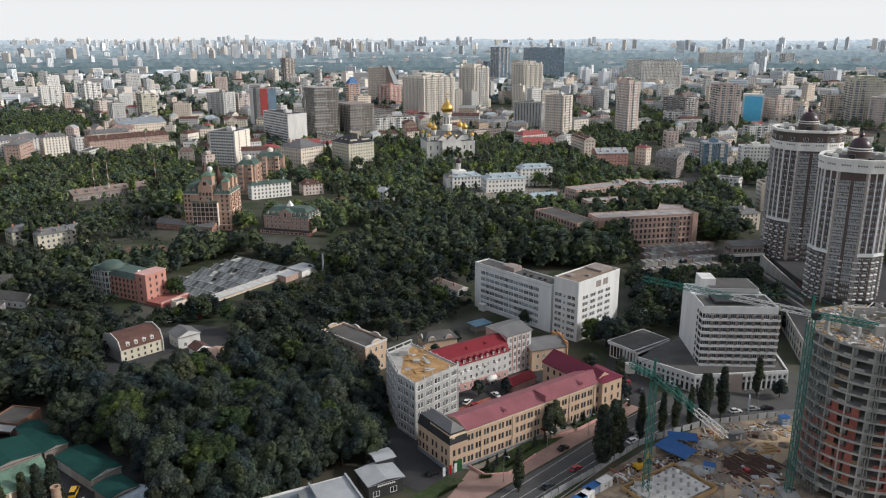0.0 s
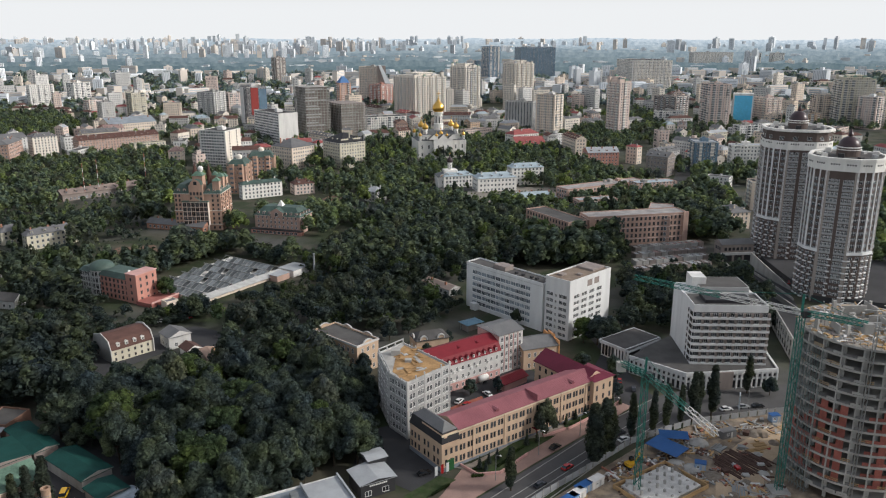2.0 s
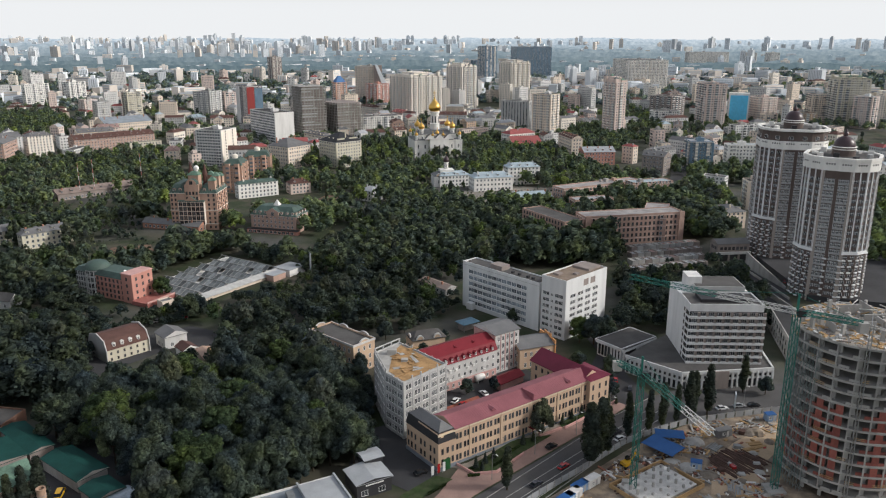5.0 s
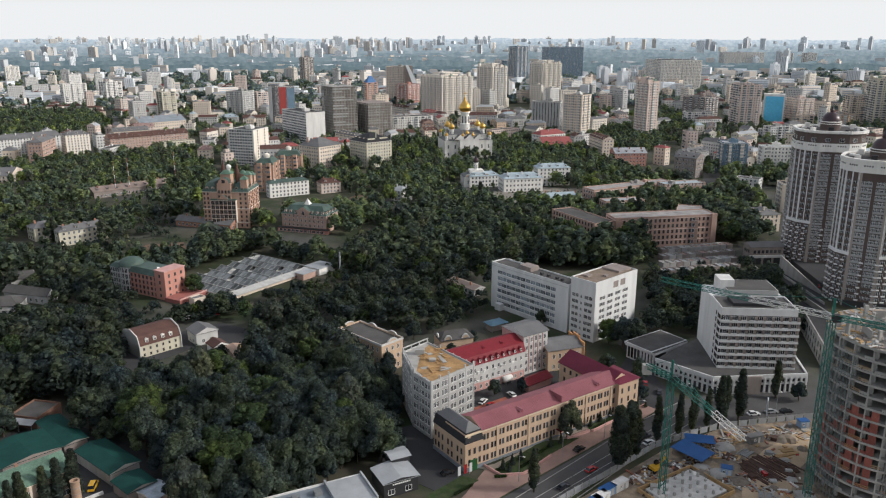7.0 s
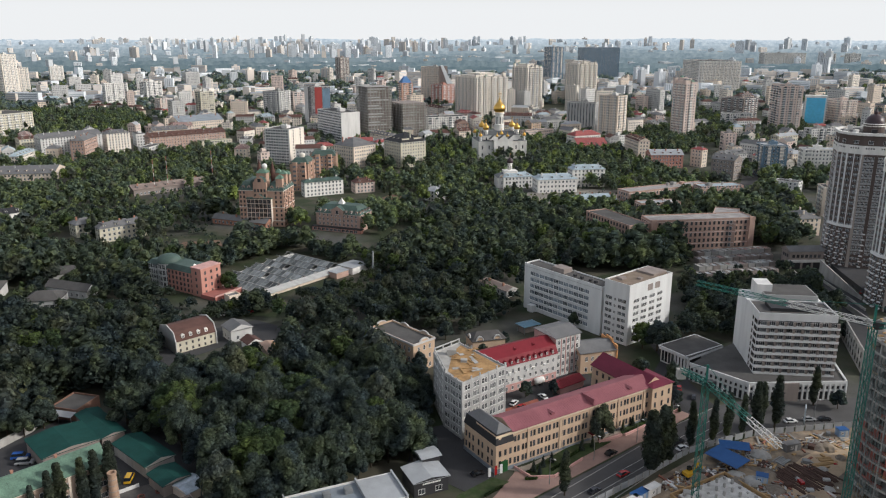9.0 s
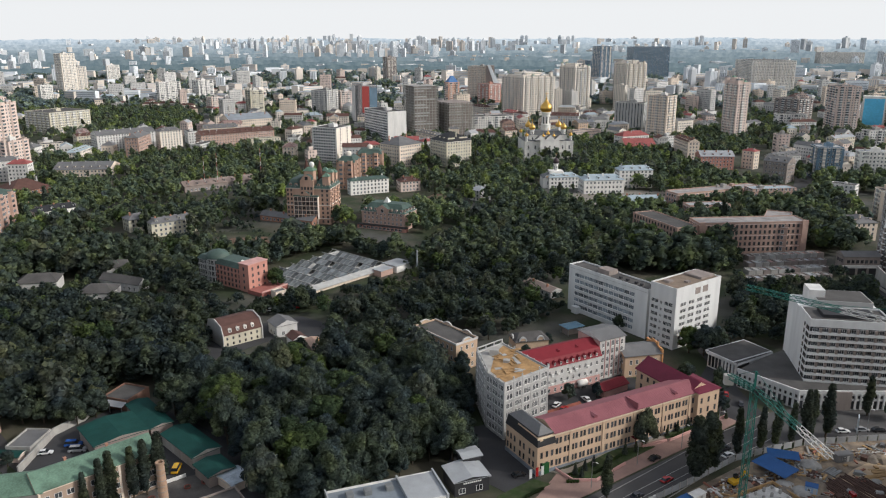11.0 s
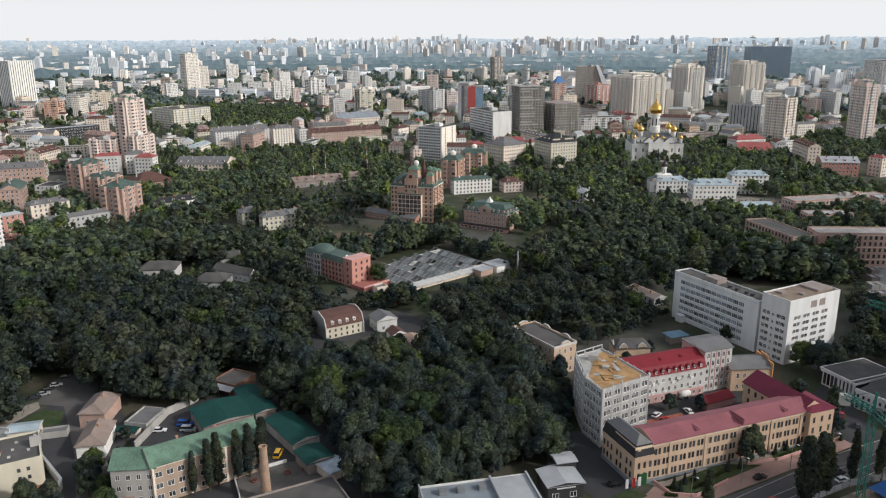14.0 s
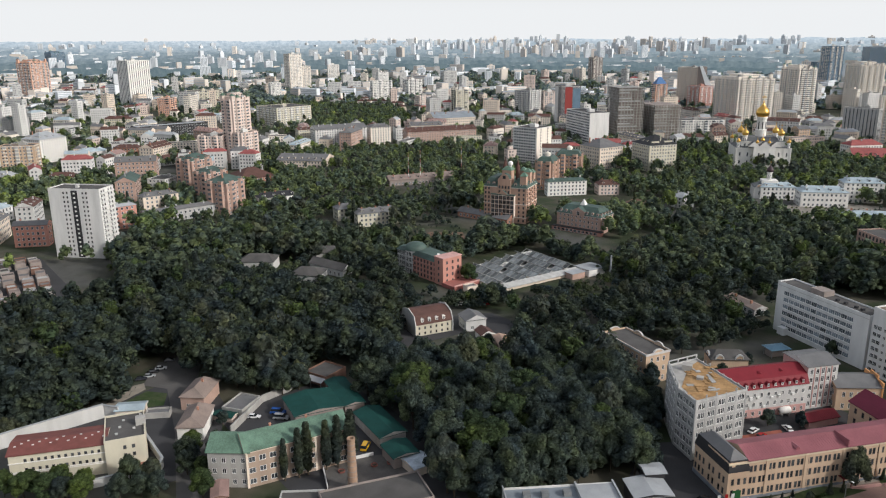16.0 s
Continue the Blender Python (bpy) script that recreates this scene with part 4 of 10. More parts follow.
scroll_gable(b2, 0, 4.5, 5.5, 3.0, 2.0, -90)
pav = thing("pavilion", "open pavilion with a pale blue sheet roof", "pavilion", pose(15.8, 311.5, 0, 0, 0, 35))
for x, y in ((0.4, 0.4), (8.1, 0.4), (0.4, 5.6), (8.1, 5.6)):
    p = Pile()
    p.box(x - 0.12, y - 0.12, -0.3, x + 0.12, y + 0.12, 3.6)
    part("post", p, STEEL, pav)
p = Pile()
p.box(0.8, 1.5, 0, 7.6, 5.4, 2.6)
part("booth", p, BROWNGREY, pav)
p = Pile()
p.face([(-0.4, -0.4, 3.6), (8.9, -0.4, 3.6), (6, 3, 4.5), (2.5, 3, 4.5)])
p.face([(8.9, -0.4, 3.6), (8.9, 6.4, 3.6), (6, 3, 4.5)])
p.face([(8.9, 6.4, 3.6), (-0.4, 6.4, 3.6), (2.5, 3, 4.5), (6, 3, 4.5)])
p.face([(-0.4, 6.4, 3.6), (-0.4, -0.4, 3.6), (2.5, 3, 4.5)])
p.box(-0.4, -0.4, 3.45, 8.9, 6.4, 3.59)
part("roof", p, mat("blue_grey_sheet", (0.12, 0.22, 0.3), 0.5, 0.2), pav)
FOOT.append((14, 310, 0.6, 10, 8))


def ribbon(house, m, x0, x1, z, h, n, glass=None):
    """A band of windows between two piers: one window a bay."""
    w = (x1 - x0) / n
    for i in range(n):
        part("window", window_mesh(w - 0.12, h, FRAME, 2, glass), None, house, m=m @ pose(x0 + w * (i + 0.5), -0.01, z))


OFFICEWHITE = mat("white_office_render", (0.66, 0.665, 0.66), 0.8, 0.14, 0.3, 4.0, streak=True)


SKYGLASS = mat("pale_window_glass", (0.15, 0.175, 0.2), 0.15, 0.4, 0.4, 1.0, 0.0, spec=0.5, rand=0.7, island=0.7)


def hospital():
    W, D, h = 29.5, 13.0, 26.0
    ob = block("hospital_block", "white eight-storey block with dark window bands and a blank top", "office block", 57.9, 302.0, 43, W, D, h, OFFICEWHITE, mat("brown_flat_roof", (0.22, 0.17, 0.13), 0.9, 0.25), 0, "flat")
    m = side_matrix("f", W, D)
    for fl in range(7):
        z = 1.2 + fl * 2.85
        for i in range(4):
            ribbon(ob, m, 3.0 + i * 5.4, 6.8 + i * 5.4, z, 1.55, 2)
        ml = side_matrix("l", W, D)
        ribbon(ob, ml, 7.4, 11.6, z, 1.55, 2)
        ribbon(ob, ml, 5.2, 6.4, z, 1.2, 1)
        ribbon(ob, ml, 0.8, 4.4, z, 1.55, 2)
    for x in (14.0, 19.0):
        p = Pile()
        p.box(-1.7, -0.06, 0, 1.7, 0.0, 2.8)
        part("louvre", p, BROWNGREY, ob, m=pose(x, 0, 21.8))
    for x, y, w, d in ((20, 3, 9, 9), (5, 8, 3, 3), (11, 3, 2, 2)):
        p = Pile()
        p.box(x, y, h, x + w, y + d, h + (0.9 if w > 5 else 0.8))
        part("roof_house", p, BROWNGREY, ob)
    W, D, h = 9.0, 47.0, 21.6
    ob = block("hospital_wing", "long white six-storey block with blue-grey ribbon windows", "office block", 48.3, 313.0, 42, W, D, h, OFFICEWHITE, BITUMEN, 0, "flat")
    m = side_matrix("l", W, D)
    for fl in range(6):
        ribbon(ob, m, 4.0, 40.0, 2.2 + fl * 3.0, 1.75, 12, SKYGLASS)
        p = Pile()
        p.box(4.0, -0.35, 0, 40.0, -0.02, 0.55)
        part("balcony_front", p, OFFICEWHITE, ob, m=m @ pose(0, 0, 1.55 + fl * 3.0))
    for fl in range(5):
        part("window", window_mesh(1.6, 1.7, FRAME, 1), None, ob, m=pose(6.4, -0.01, 3.6 + fl * 3.4))
    strip(ob, W, D, h - 1.0, 0.18, GREY, 0.08, "string_course", "l")
    p = Pile()
    p.box(2, 24, h, 7.5, 31, h + 2.2)
    part("roof_house", p, BROWNGREY, ob)
    for y in (6, 9, 14, 18):
        p = Pile()
        p.box(3, y, h, 4.2, y + 1.2, h + 1.0)
        part("roof_vent", p, DARK, ob)
    p = Pile()
    p.box(-2.6, 38.5, 0, 0, 42, 3.2)
    part("porch", p, OFFICEWHITE, ob)


hospital()


def office():
    # podium of slit windows
    pts = [(92.6, 254.0), (127.6, 257.6), (132, 286), (103, 296), (87, 282), (76.0, 270.2)]
    ob = thing("office_podium", "low white office wing with tall slit windows and a grey roof", "office building")
    p = Pile()
    p.prism(pts, -1, 6.6, 0, 1)
    part("wall", p, [OFFICEWHITE, BITUMEN], ob)
    FOOT.append((80, 254, 0.0, 56, 42))
    for a, b in zip(pts[:2] + pts[-1:], pts[1:2] + pts[2:3] + pts[:1]):
        a, b = Vector((*a, 0)), Vector((*b, 0))
        L, ang = (b - a).length, math.degrees(math.atan2((b - a).y, (b - a).x))
        m = pose(a.x, a.y, 0, 0, 0, ang)
        p = Pile()
        p.box(-0.2, -0.25, 6.0, L + 0.2, 0.25, 7.2)
        part("parapet", p, OFFICEWHITE, ob, m=m)
        n = int(L / 1.9)
        slit, fin = window_mesh(1.0, 2.9, FRAMEDARK, 0), window_mesh(0.8, 1.0, FRAMEDARK, 0)
        for i in range(n):
            if ang < 30 and ang > -30 and n * 0.38 < i < n * 0.48:
                continue
            x = L * (i + 0.5) / n
            part("window", slit, None, ob, m=m @ pose(x, -0.01, 0.4))
            part("window", fin, None, ob, m=m @ pose(x, -0.01, 4.3))
            q = Pile()
            q.box(-0.28, -0.3, 0, 0.28, 0, 6.0)
            part("fin", q, OFFICEWHITE, ob, m=m @ pose(x + L / n / 2, 0, 0))
        if -30 < ang < 30:
            q = Pile()
            q.box(-2.6, -0.8, 0, 2.6, 0, 6.9)
            part("entrance", q, BROWNGREY, ob, m=m @ pose(L * 0.43, 0, 0))
    pv = thing("office_pavilion", "low pale pavilion with a flat grey roof beside the office", "office building", pose(76.0, 277.8, 0, 0, 0, 36))
    FOOT.append((76.0, 277.8, radians(36), 20, 13))
    p = Pile()
    p.box(0, 0, -1, 20, 12, 6.2)
    part("wall", p, PANEL, pv)
    p = Pile()
    p.box(-0.8, -0.8, 6.2, 20.8, 12.8, 6.8)
    part("roof_edge", p, OFFICEWHITE, pv)
    p = Pile()
    p.box(-0.3, -0.3, 6.8, 20.3, 12.3, 6.86)
    part("roof", p, BITUMEN, pv)
    for i in range(7):
        part("window", window_mesh(1.2, 4.4, FRAMEDARK, 0), None, pv, m=side_matrix("l", 20, 12) @ pose(1.2 + i * 1.6, -0.01, 0.8))
    # tower with balcony bands
    W, D, h = 27.1, 14.6, 29.3
    tw = block("office_tower", "white nine-storey office tower with balcony bands over dark windows", "office building", 96.8, 263.9, -3, W, D, h, OFFICEWHITE, BITUMEN, 0, "flat")
    fh = 2.58
    for fl in range(8):
        z = 6.6 + fl * fh
        p = Pile()
        p.box(0, -0.9, 0, W + 0.9, 0.0, 0.85)
        part("balcony_band", p, OFFICEWHITE, tw, m=pose(0, 0, z - 0.15))
        p = Pile()
        p.box(W, 0, 0, W + 0.9, D, 0.85)
        part("balcony_band", p, OFFICEWHITE, tw, m=pose(0, 0, z - 0.15))
        p = Pile()
        p.box(0, -0.05, 0, W, 0, fh - 0.9)
        part("glazing", p, GLASS, tw, m=pose(0, 0, z + 0.72))
        for i in range(9):
            part("window", window_mesh(2.2, 1.45, FRAME, 2), None, tw, m=pose(1.9 + i * 3.0, -0.06, z + 0.72))
            p = Pile()
            p.box(-0.4, -0.85, 0, 0.4, -0.05, 1.5)
            part("screen", p, BROWNGREY, tw, m=pose(3.4 + i * 3.0, 0, z + 0.72))
        ml = side_matrix("l", W, D)
        part("window", window_mesh(3.4, 1.5, FRAMEDARK, 2), None, tw, m=ml @ pose(D - 2.4, -0.01, z + 0.6))
        part("window", window_mesh(1.2, 1.5, FRAMEDARK, 0), None, tw, m=ml @ pose(D - 6.2, -0.01, z + 0.6))
    p = Pile()
    p.box(6, 15.5, h, W - 2, 29, h + 2.4, 0)
    part("roof_storey", p, [GREY], tw)
    p = Pile()
    p.box(4, 19, h, 9.5, 27, h + 5.2)
    part("lift_house", p, PANEL, tw)
    p = Pile()
    p.box(6.4, 15.9, h + 2.4, W - 2.4, 28.6, h + 2.5)
    part("upper_roof", p, BITUMEN, tw)
    p = Pile()
    p.box(5, 3.5, h + 0.05, W - 5, 11.5, h + 1.3)
    part("plant_room", p, DARK, tw)
    p = Pile()
    p.box(0, D, 0, W, 29, h - 0.1)
    part("rear_block", p, OFFICEWHITE, tw)
    FOOT.append((102, 271, -0.12, 30, 32))
    for i in range(5):
        p = Pile()
        p.box(0, 0, 0, 1.6, 1.3, 1.1)
        part("air_conditioner", p, GREY, tw, m=pose(9 + i * 3.1, 9.5 + (i % 2) * 1.6, h + 0.05))
    # portico hall beside it
    pt = thing("portico_hall", "flat-roofed hall with white pillars and a dark glass front", "hall", pose(77.2, 276.6, 0, 0, 0, 39))
    p = Pile()
    p.box(0.8, 1.2, -1, 19.5, 13.0, 5.6)
    part("wall", p, DARK, pt)
    p = Pile()
    p.box(-0.6, -0.6, 5.6, 20.5, 13.8, 6.6, 0, skip="t")
    part("fascia", p, OFFICEWHITE, pt)
    p = Pile()
    p.box(-0.4, -0.4, 6.5, 20.3, 13.6, 6.62)
    part("roof", p, BITUMEN, pt)
    for s, n in (("f", 0), ("l", 5)):
        for i in range(n):
            p = Pile()
            p.box(-0.35, -0.35, -1, 0.35, 0.35, 5.6)
            part("pillar", p, OFFICEWHITE, pt, m=pose(0, 0.3 + i * 1.5, 0))
    FOOT.append((77, 276, radians(39), 21, 15))


office()

RIBPALE = mat("pale_formwork", (0.5, 0.5, 0.48), 0.8, 0.25)


# ---- round tower under construction ----
def round_tower():
    ob = thing("unfinished_tower", "round concrete tower under construction with red block infill", "tower", pose(122.8, 198.3, 0, 0, 0, 0))
    FOOT.append((100, 176, 0.0, 46, 46))
    R, fh, n = 18.6, 3.35, 14
    slab_me, r = None, random.Random(2)
    p = Pile()
    p.tube([(R - 9.0, 0.0), (R, -0.2), (R, 0.42), (R - 9.0, 0.42)], 72)
    slab_me = p.mesh("floor_slab", CONCRETE)
    for i in range(1, n + 1):
        part("floor_slab", slab_me, None, ob, m=pose(r.uniform(-0.12, 0.12), r.uniform(-0.12, 0.12), i * fh - 0.4, 0, 0, i * 7))
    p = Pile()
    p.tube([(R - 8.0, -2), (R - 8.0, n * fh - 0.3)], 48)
    # core coloured near black, standing in for the shade between floors
    part("core_wall", p, mat("shade_dark_concrete", (0.1, 0.095, 0.09), 0.95, 0.3, 0.3, 4.0), ob)
    p = Pile()
    p.box(-0.3, -0.45, 0, 0.3, 0.45, fh - 0.4)
    col = p.mesh("column", CONCRETE)
    p = Pile()
    p.box(-0.12, -0.95, 0, 0.12, 0.95, fh - 0.42)
    infill = p.mesh("block_panel", BRICKRED)
    p = Pile()
    p.box(-0.12, -1.75, 0, 0.12, 1.75, 0.9)
    low = p.mesh("block_parapet", BRICKRED)
    for f in range(n):
        for k in range(20):
            a = 2 * math.pi * (k + 0.3) / 20
            part("column", col, None, ob, m=pose((R - 2.1) * math.cos(a), (R - 2.1) * math.sin(a), f * fh, 0, 0, math.degrees(a)))
        if 2 <= f <= 8:
            for k in range(44):
                a = 2 * math.pi * k / 44
                side = math.degrees(a) % 360
                # the walls rise unevenly: the part that faces the street is furthest on
                if not 165 < side < 345 or 236 < side < 250 or (f >= 7 and side < 200) or (f == 8 and side > 290):
                    continue
                if k % 2 and r.random() < 0.85:
                    part("block_parapet", low, None, ob, m=pose((R - 0.45) * math.cos(a), (R - 0.45) * math.sin(a), f * fh, 0, 0, math.degrees(a)))
                elif r.random() < 0.9:
                    part("block_panel", infill, None, ob, m=pose((R - 0.45) * math.cos(a), (R - 0.45) * math.sin(a), f * fh, 0, 0, math.degrees(a)))
                elif r.random() < 0.6:
                    part("block_parapet", low, None, ob, m=pose((R - 0.45) * math.cos(a), (R - 0.45) * math.sin(a), f * fh, 0, 0, math.degrees(a)))
    p = Pile()
    p.box(-0.22, -0.2, 0.02, 0.22, 0.2, fh - 0.42)
    pier = p.mesh("outer_pier", CONCRETE)
    p = Pile()
    p.box(-0.1, -1.3, 0.02, 0.1, 1.3, 0.75)
    edge = p.mesh("edge_wall", CONCRETE)
    for f in range(1, n):
        for k in range(22):
            a = 2 * math.pi * (k + 0.5) / 22
            if 150 < math.degrees(a) < 350:
                part("outer_pier", pier, None, ob, m=pose((R - 0.3) * math.cos(a), (R - 0.3) * math.sin(a), f * fh, 0, 0, math.degrees(a)))
        if f < 2 or f > 8:
            for k in range(38):
                a = 2 * math.pi * k / 38
                if 150 < math.degrees(a) < 350 and r.random() < 0.5:
                    part("edge_wall", edge, None, ob, m=pose((R - 0.3) * math.cos(a), (R - 0.3) * math.sin(a), f * fh, 0, 0, math.degrees(a)))
    z = n * fh
    p = Pile()
    p.tube([(R - 5.0, z - 0.35), (R - 0.3, z - 0.02), (R - 0.3, z + 0.06)], 72)
    part("top_deck", p, mat("dusty_deck", (0.3, 0.275, 0.24), 0.95, 0.45, 0.5, 2.0, 0.3), ob)
    p, rr = Pile(), random.Random(12)
    for k in range(620):
        a, q, sz = rr.uniform(0, 6.283), R * 0.97 * math.sqrt(rr.uniform(0.02, 1)), rr.uniform(0.15, 0.4)
        p.box(-sz * rr.choice([1, 3, 6]), -sz, 0, sz * rr.choice([1, 3]), sz, sz * rr.uniform(0.3, 1.6), rr.choice([0, 0, 1, 1, 2, 3]), skip="b", m=pose(q * math.cos(a), q * math.sin(a), z + 0.04, 0, 0, rr.uniform(0, 180)))
    part("loose_material", p, [mat("shuttering_timber", (0.42, 0.28, 0.14), 0.9, 0.3), CONCRETE, BROWNGREY, PANEL], ob, "boards, blocks and rubble strewn over the deck", kind="stuff")
    for k in range(44):
        a, q = r.uniform(0, 6.28), r.choice([16.6, 12.5, 8.5, 5.0])
        p = Pile()
        p.box(-0.35, -0.55, 0, 0.35, 0.55, r.uniform(1.2, 3.6))
        part("starter_column", p, CONCRETE, ob, m=pose(q * math.cos(a), q * math.sin(a), z, 0, 0, r.uniform(0, 180)))
    for k in range(70):
        a, q = r.uniform(0, 6.28), r.uniform(2, 16.5)
        p = Pile()
        s = r.uniform(0.8, 2.6)
        for b in range(4):
            p.box(-s, -0.5 + b * 0.26, b * 0.05, s, -0.3 + b * 0.26, b * 0.05 + 0.12)
        part("timber_stack", p, r.choice([mat("shuttering_timber", (0.42, 0.28, 0.14), 0.9, 0.3), CONCRETE, STEEL]), ob, m=pose(q * math.cos(a), q * math.sin(a), z + 0.06, 0, 0, r.uniform(0, 180)))
    for x, y, w, d, hh in ((-5, -5, 5, 0.35, 3.0), (-5, -5, 0.35, 6, 3.0), (0, 1, 6, 0.35, 2.8), (2, -6, 0.35, 5, 3.2), (-9, 3, 4, 0.3, 2.2), (-12, -6, 0.3, 5, 2.6), (5, 6, 0.35, 7, 3.0), (6, -9, 5, 0.3, 2.4), (-4, 8, 7, 0.3, 3.2), (10, 0, 0.3, 4, 2.8)):
        p = Pile()
        p.box(x, y, z, x + w, y + d, z + hh)
        part("core_wall", p, CONCRETE, ob)
    # a first stretch of the next storey, its shutter beams and guard rails
    p = Pile()
    pts = [(q * math.cos(radians(b)), q * math.sin(radians(b))) for q, bs in ((R - 0.2, range(285, 366, 8)), (R - 7.5, range(360, 280, -8))) for b in bs]
    p.prism(pts, z + 2.6, z + 3.0)
    part("upper_slab", p, CONCRETE, ob)
    for k in range(26):
        a, q, b = r.uniform(0, 6.28), r.uniform(4, 15), r.uniform(0, 3.14)
        p, s = Pile(), r.uniform(1.5, 4.0)
        p.beam((-s, 0, 0), (s, 0, r.uniform(0, 1.5)), 0.12)
        part("shutter_beam", p, r.choice([STEEL, mat("shuttering_timber", (0.42, 0.28, 0.14), 0.9, 0.3), RIBPALE]), ob, m=pose(q * math.cos(a), q * math.sin(a), z + r.uniform(0.2, 2.6), 0, 0, math.degrees(b)))
    for k in range(40):
        a = radians(150 + k * 5.2)
        p = Pile()
        p.beam((R * 0.985 * math.cos(a), R * 0.985 * math.sin(a), z), (R * 0.985 * math.cos(a), R * 0.985 * math.sin(a), z + r.uniform(0.9, 1.6)), 0.05)
        part("guard_post", p, STEEL, ob)
    for k in range(34):
        a, f = radians(r.uniform(170, 345)), r.randint(1, n - 1)
        p, b = Pile(), radians(r.uniform(5, 12))
        for hh in (0.5, 1.0):
            p.beam((R * math.cos(a), R * math.sin(a), f * fh + hh), (R * math.cos(a + b), R * math.sin(a + b), f * fh + hh), 0.07)
        part("guard_rail", p, mat("shuttering_timber", (0.42, 0.28, 0.14), 0.9, 0.3), ob)
    # hoist mast up the front
    p = Pile()
    a = radians(243)
    bx, by = (R + 0.5) * math.cos(a), (R + 0.5) * math.sin(a)
    for dx in (-0.45, 0.45):
        p.beam((bx + dx, by, 0), (bx + dx, by, z + 7), 0.09)
    for i in range(38):
        p.beam((bx - 0.45, by, i * 1.4), (bx + 0.45, by, i * 1.4 + 1.2), 0.05)
    part("hoist_mast", p, STEEL, ob)
    # scaffold on one flank
    p = Pile()
    for i in range(13):
        for k in range(9):
            b = radians(182 + k * 3.2)
            x, y = (R + 0.9) * math.cos(b), (R + 0.9) * math.sin(b)
            p.beam((x, y, i * fh), (x, y, (i + 1) * fh), 0.05)
            b2 = radians(182 + (k + 1) * 3.2)
            p.beam((x, y, i * fh + 1.1), ((R + 0.9) * math.cos(b2), (R + 0.9) * math.sin(b2), i * fh + 1.1), 0.04)
            p.beam((x, y, i * fh + 0.1), ((R + 0.9) * math.cos(b2), (R + 0.9) * math.sin(b2), (i + 1) * fh), 0.03)
    part("scaffold", p, mat("scaffold_steel", (0.16, 0.2, 0.2), 0.6, 0.2), ob, kind="stuff")


round_tower()


# ---- tower cranes ----
def lattice(p, a, b, w, step, slot=0, r=0.09):
    """A square lattice girder from a to b."""
    a, b = Vector(a), Vector(b)
    L = (b - a).length
    q = Matrix.Translation(a) @ (b - a).to_track_quat("Z", "Y").to_matrix().to_4x4()
    c = [(-w, -w), (w, -w), (w, w), (-w, w)]
    n = max(1, int(L / step))
    for x, y in c:
        p.beam(q @ Vector((x, y, 0)), q @ Vector((x, y, L)), r, slot)
    for i in range(n):
        z0, z1 = L * i / n, L * (i + 1) / n
        for k in range(4):
            (x0, y0), (x1, y1) = c[k], c[(k + 1) % 4]
            if i % 2:
                x0, y0, x1, y1 = x1, y1, x0, y0
            p.beam(q @ Vector((x0, y0, z0)), q @ Vector((x1, y1, z1)), r * 0.6, slot)


CRANEWHITE = mat("white_crane_paint", (0.62, 0.62, 0.6), 0.5, 0.15)


def crane(x, y, z0, z1, tip, tail, split, label):
    ob = thing("tower_crane", label, "crane", pose(x, y, 0))
    p = Pile()
    lattice(p, (0, 0, z0), (0, 0, z1), 0.75, 1.7, 0, 0.09)
    part("mast", p, TEAL, ob)
    p = Pile()
    p.box(-2.6, -2.6, z0 - 1, 2.6, 2.6, z0 + 0.8)
    part("base", p, CONCRETE, ob)
    t = Vector(tip) - Vector((x, y, 0))
    k = Vector(tail) - Vector((x, y, 0))
    base = Vector((0, 0, z1 + 0.6))
    for i, s in enumerate(split):
        a, b = base.lerp(t, s[0]), base.lerp(t, s[1])
        p = Pile()
        lattice(p, a, b, 0.65, 1.6, 0, 0.065)
        part("jib_section", p, [CRANEWHITE, TEAL][s[2]], ob)
    p = Pile()
    lattice(p, base, k, 0.6, 1.5, 0, 0.1)
    part("counter_jib", p, TEAL, ob)
    p = Pile()
    p.box(-1.2, -0.9, -2.4, 1.2, 0.9, 0.3)
    part("counterweight", p, CONCRETE, ob, m=Matrix.Translation(k))
    p = Pile()
    p.box(-0.9, -0.9, 0, 0.9, 0.9, 1.9)
    part("cab", p, DARK, ob, m=pose(0.9, -0.5, z1 - 0.6))
    p = Pile()
    p.beam(base, base + Vector((0, 0, 5)), 0.25)
    p.beam(base + Vector((0, 0, 5)), base.lerp(t, 0.6), 0.05)
    p.beam(base + Vector((0, 0, 5)), k, 0.05)
    part("tie_bars", p, TEAL, ob)
    return ob


crane(58.2, 190.5, 0, 35.8, (65.8, 157.6, 36.5), (53.4, 197.7, 36.5), ((0.0, 0.62, 1), (0.62, 1.0, 0)), "teal and white tower crane over the building site")
crane(98.6, 190.0, 0, 53.7, (61.9, 221.4, 54.3), (111.3, 180.7, 54.3), ((0.0, 0.22, 0), (0.22, 0.45, 0), (0.45, 0.72, 1), (0.72, 1.0, 1)), "tall teal tower crane beside the round tower")


# ---- apartment towers with domes ----
RIBWHITE = mat("white_facade_rib", (0.8, 0.8, 0.8), 0.7, 0.12, 0.3, 3.0, streak=True)
GREYRIB = mat("grey_facade_rib", (0.37, 0.325, 0.295), 0.8, 0.15, 0.3, 3.0, streak=True)
PANE = mat("tower_glazing", (0.07, 0.08, 0.09), 0.15, 0.4, 0.3, 1.0, 0, spec=0.6, island=0.6)


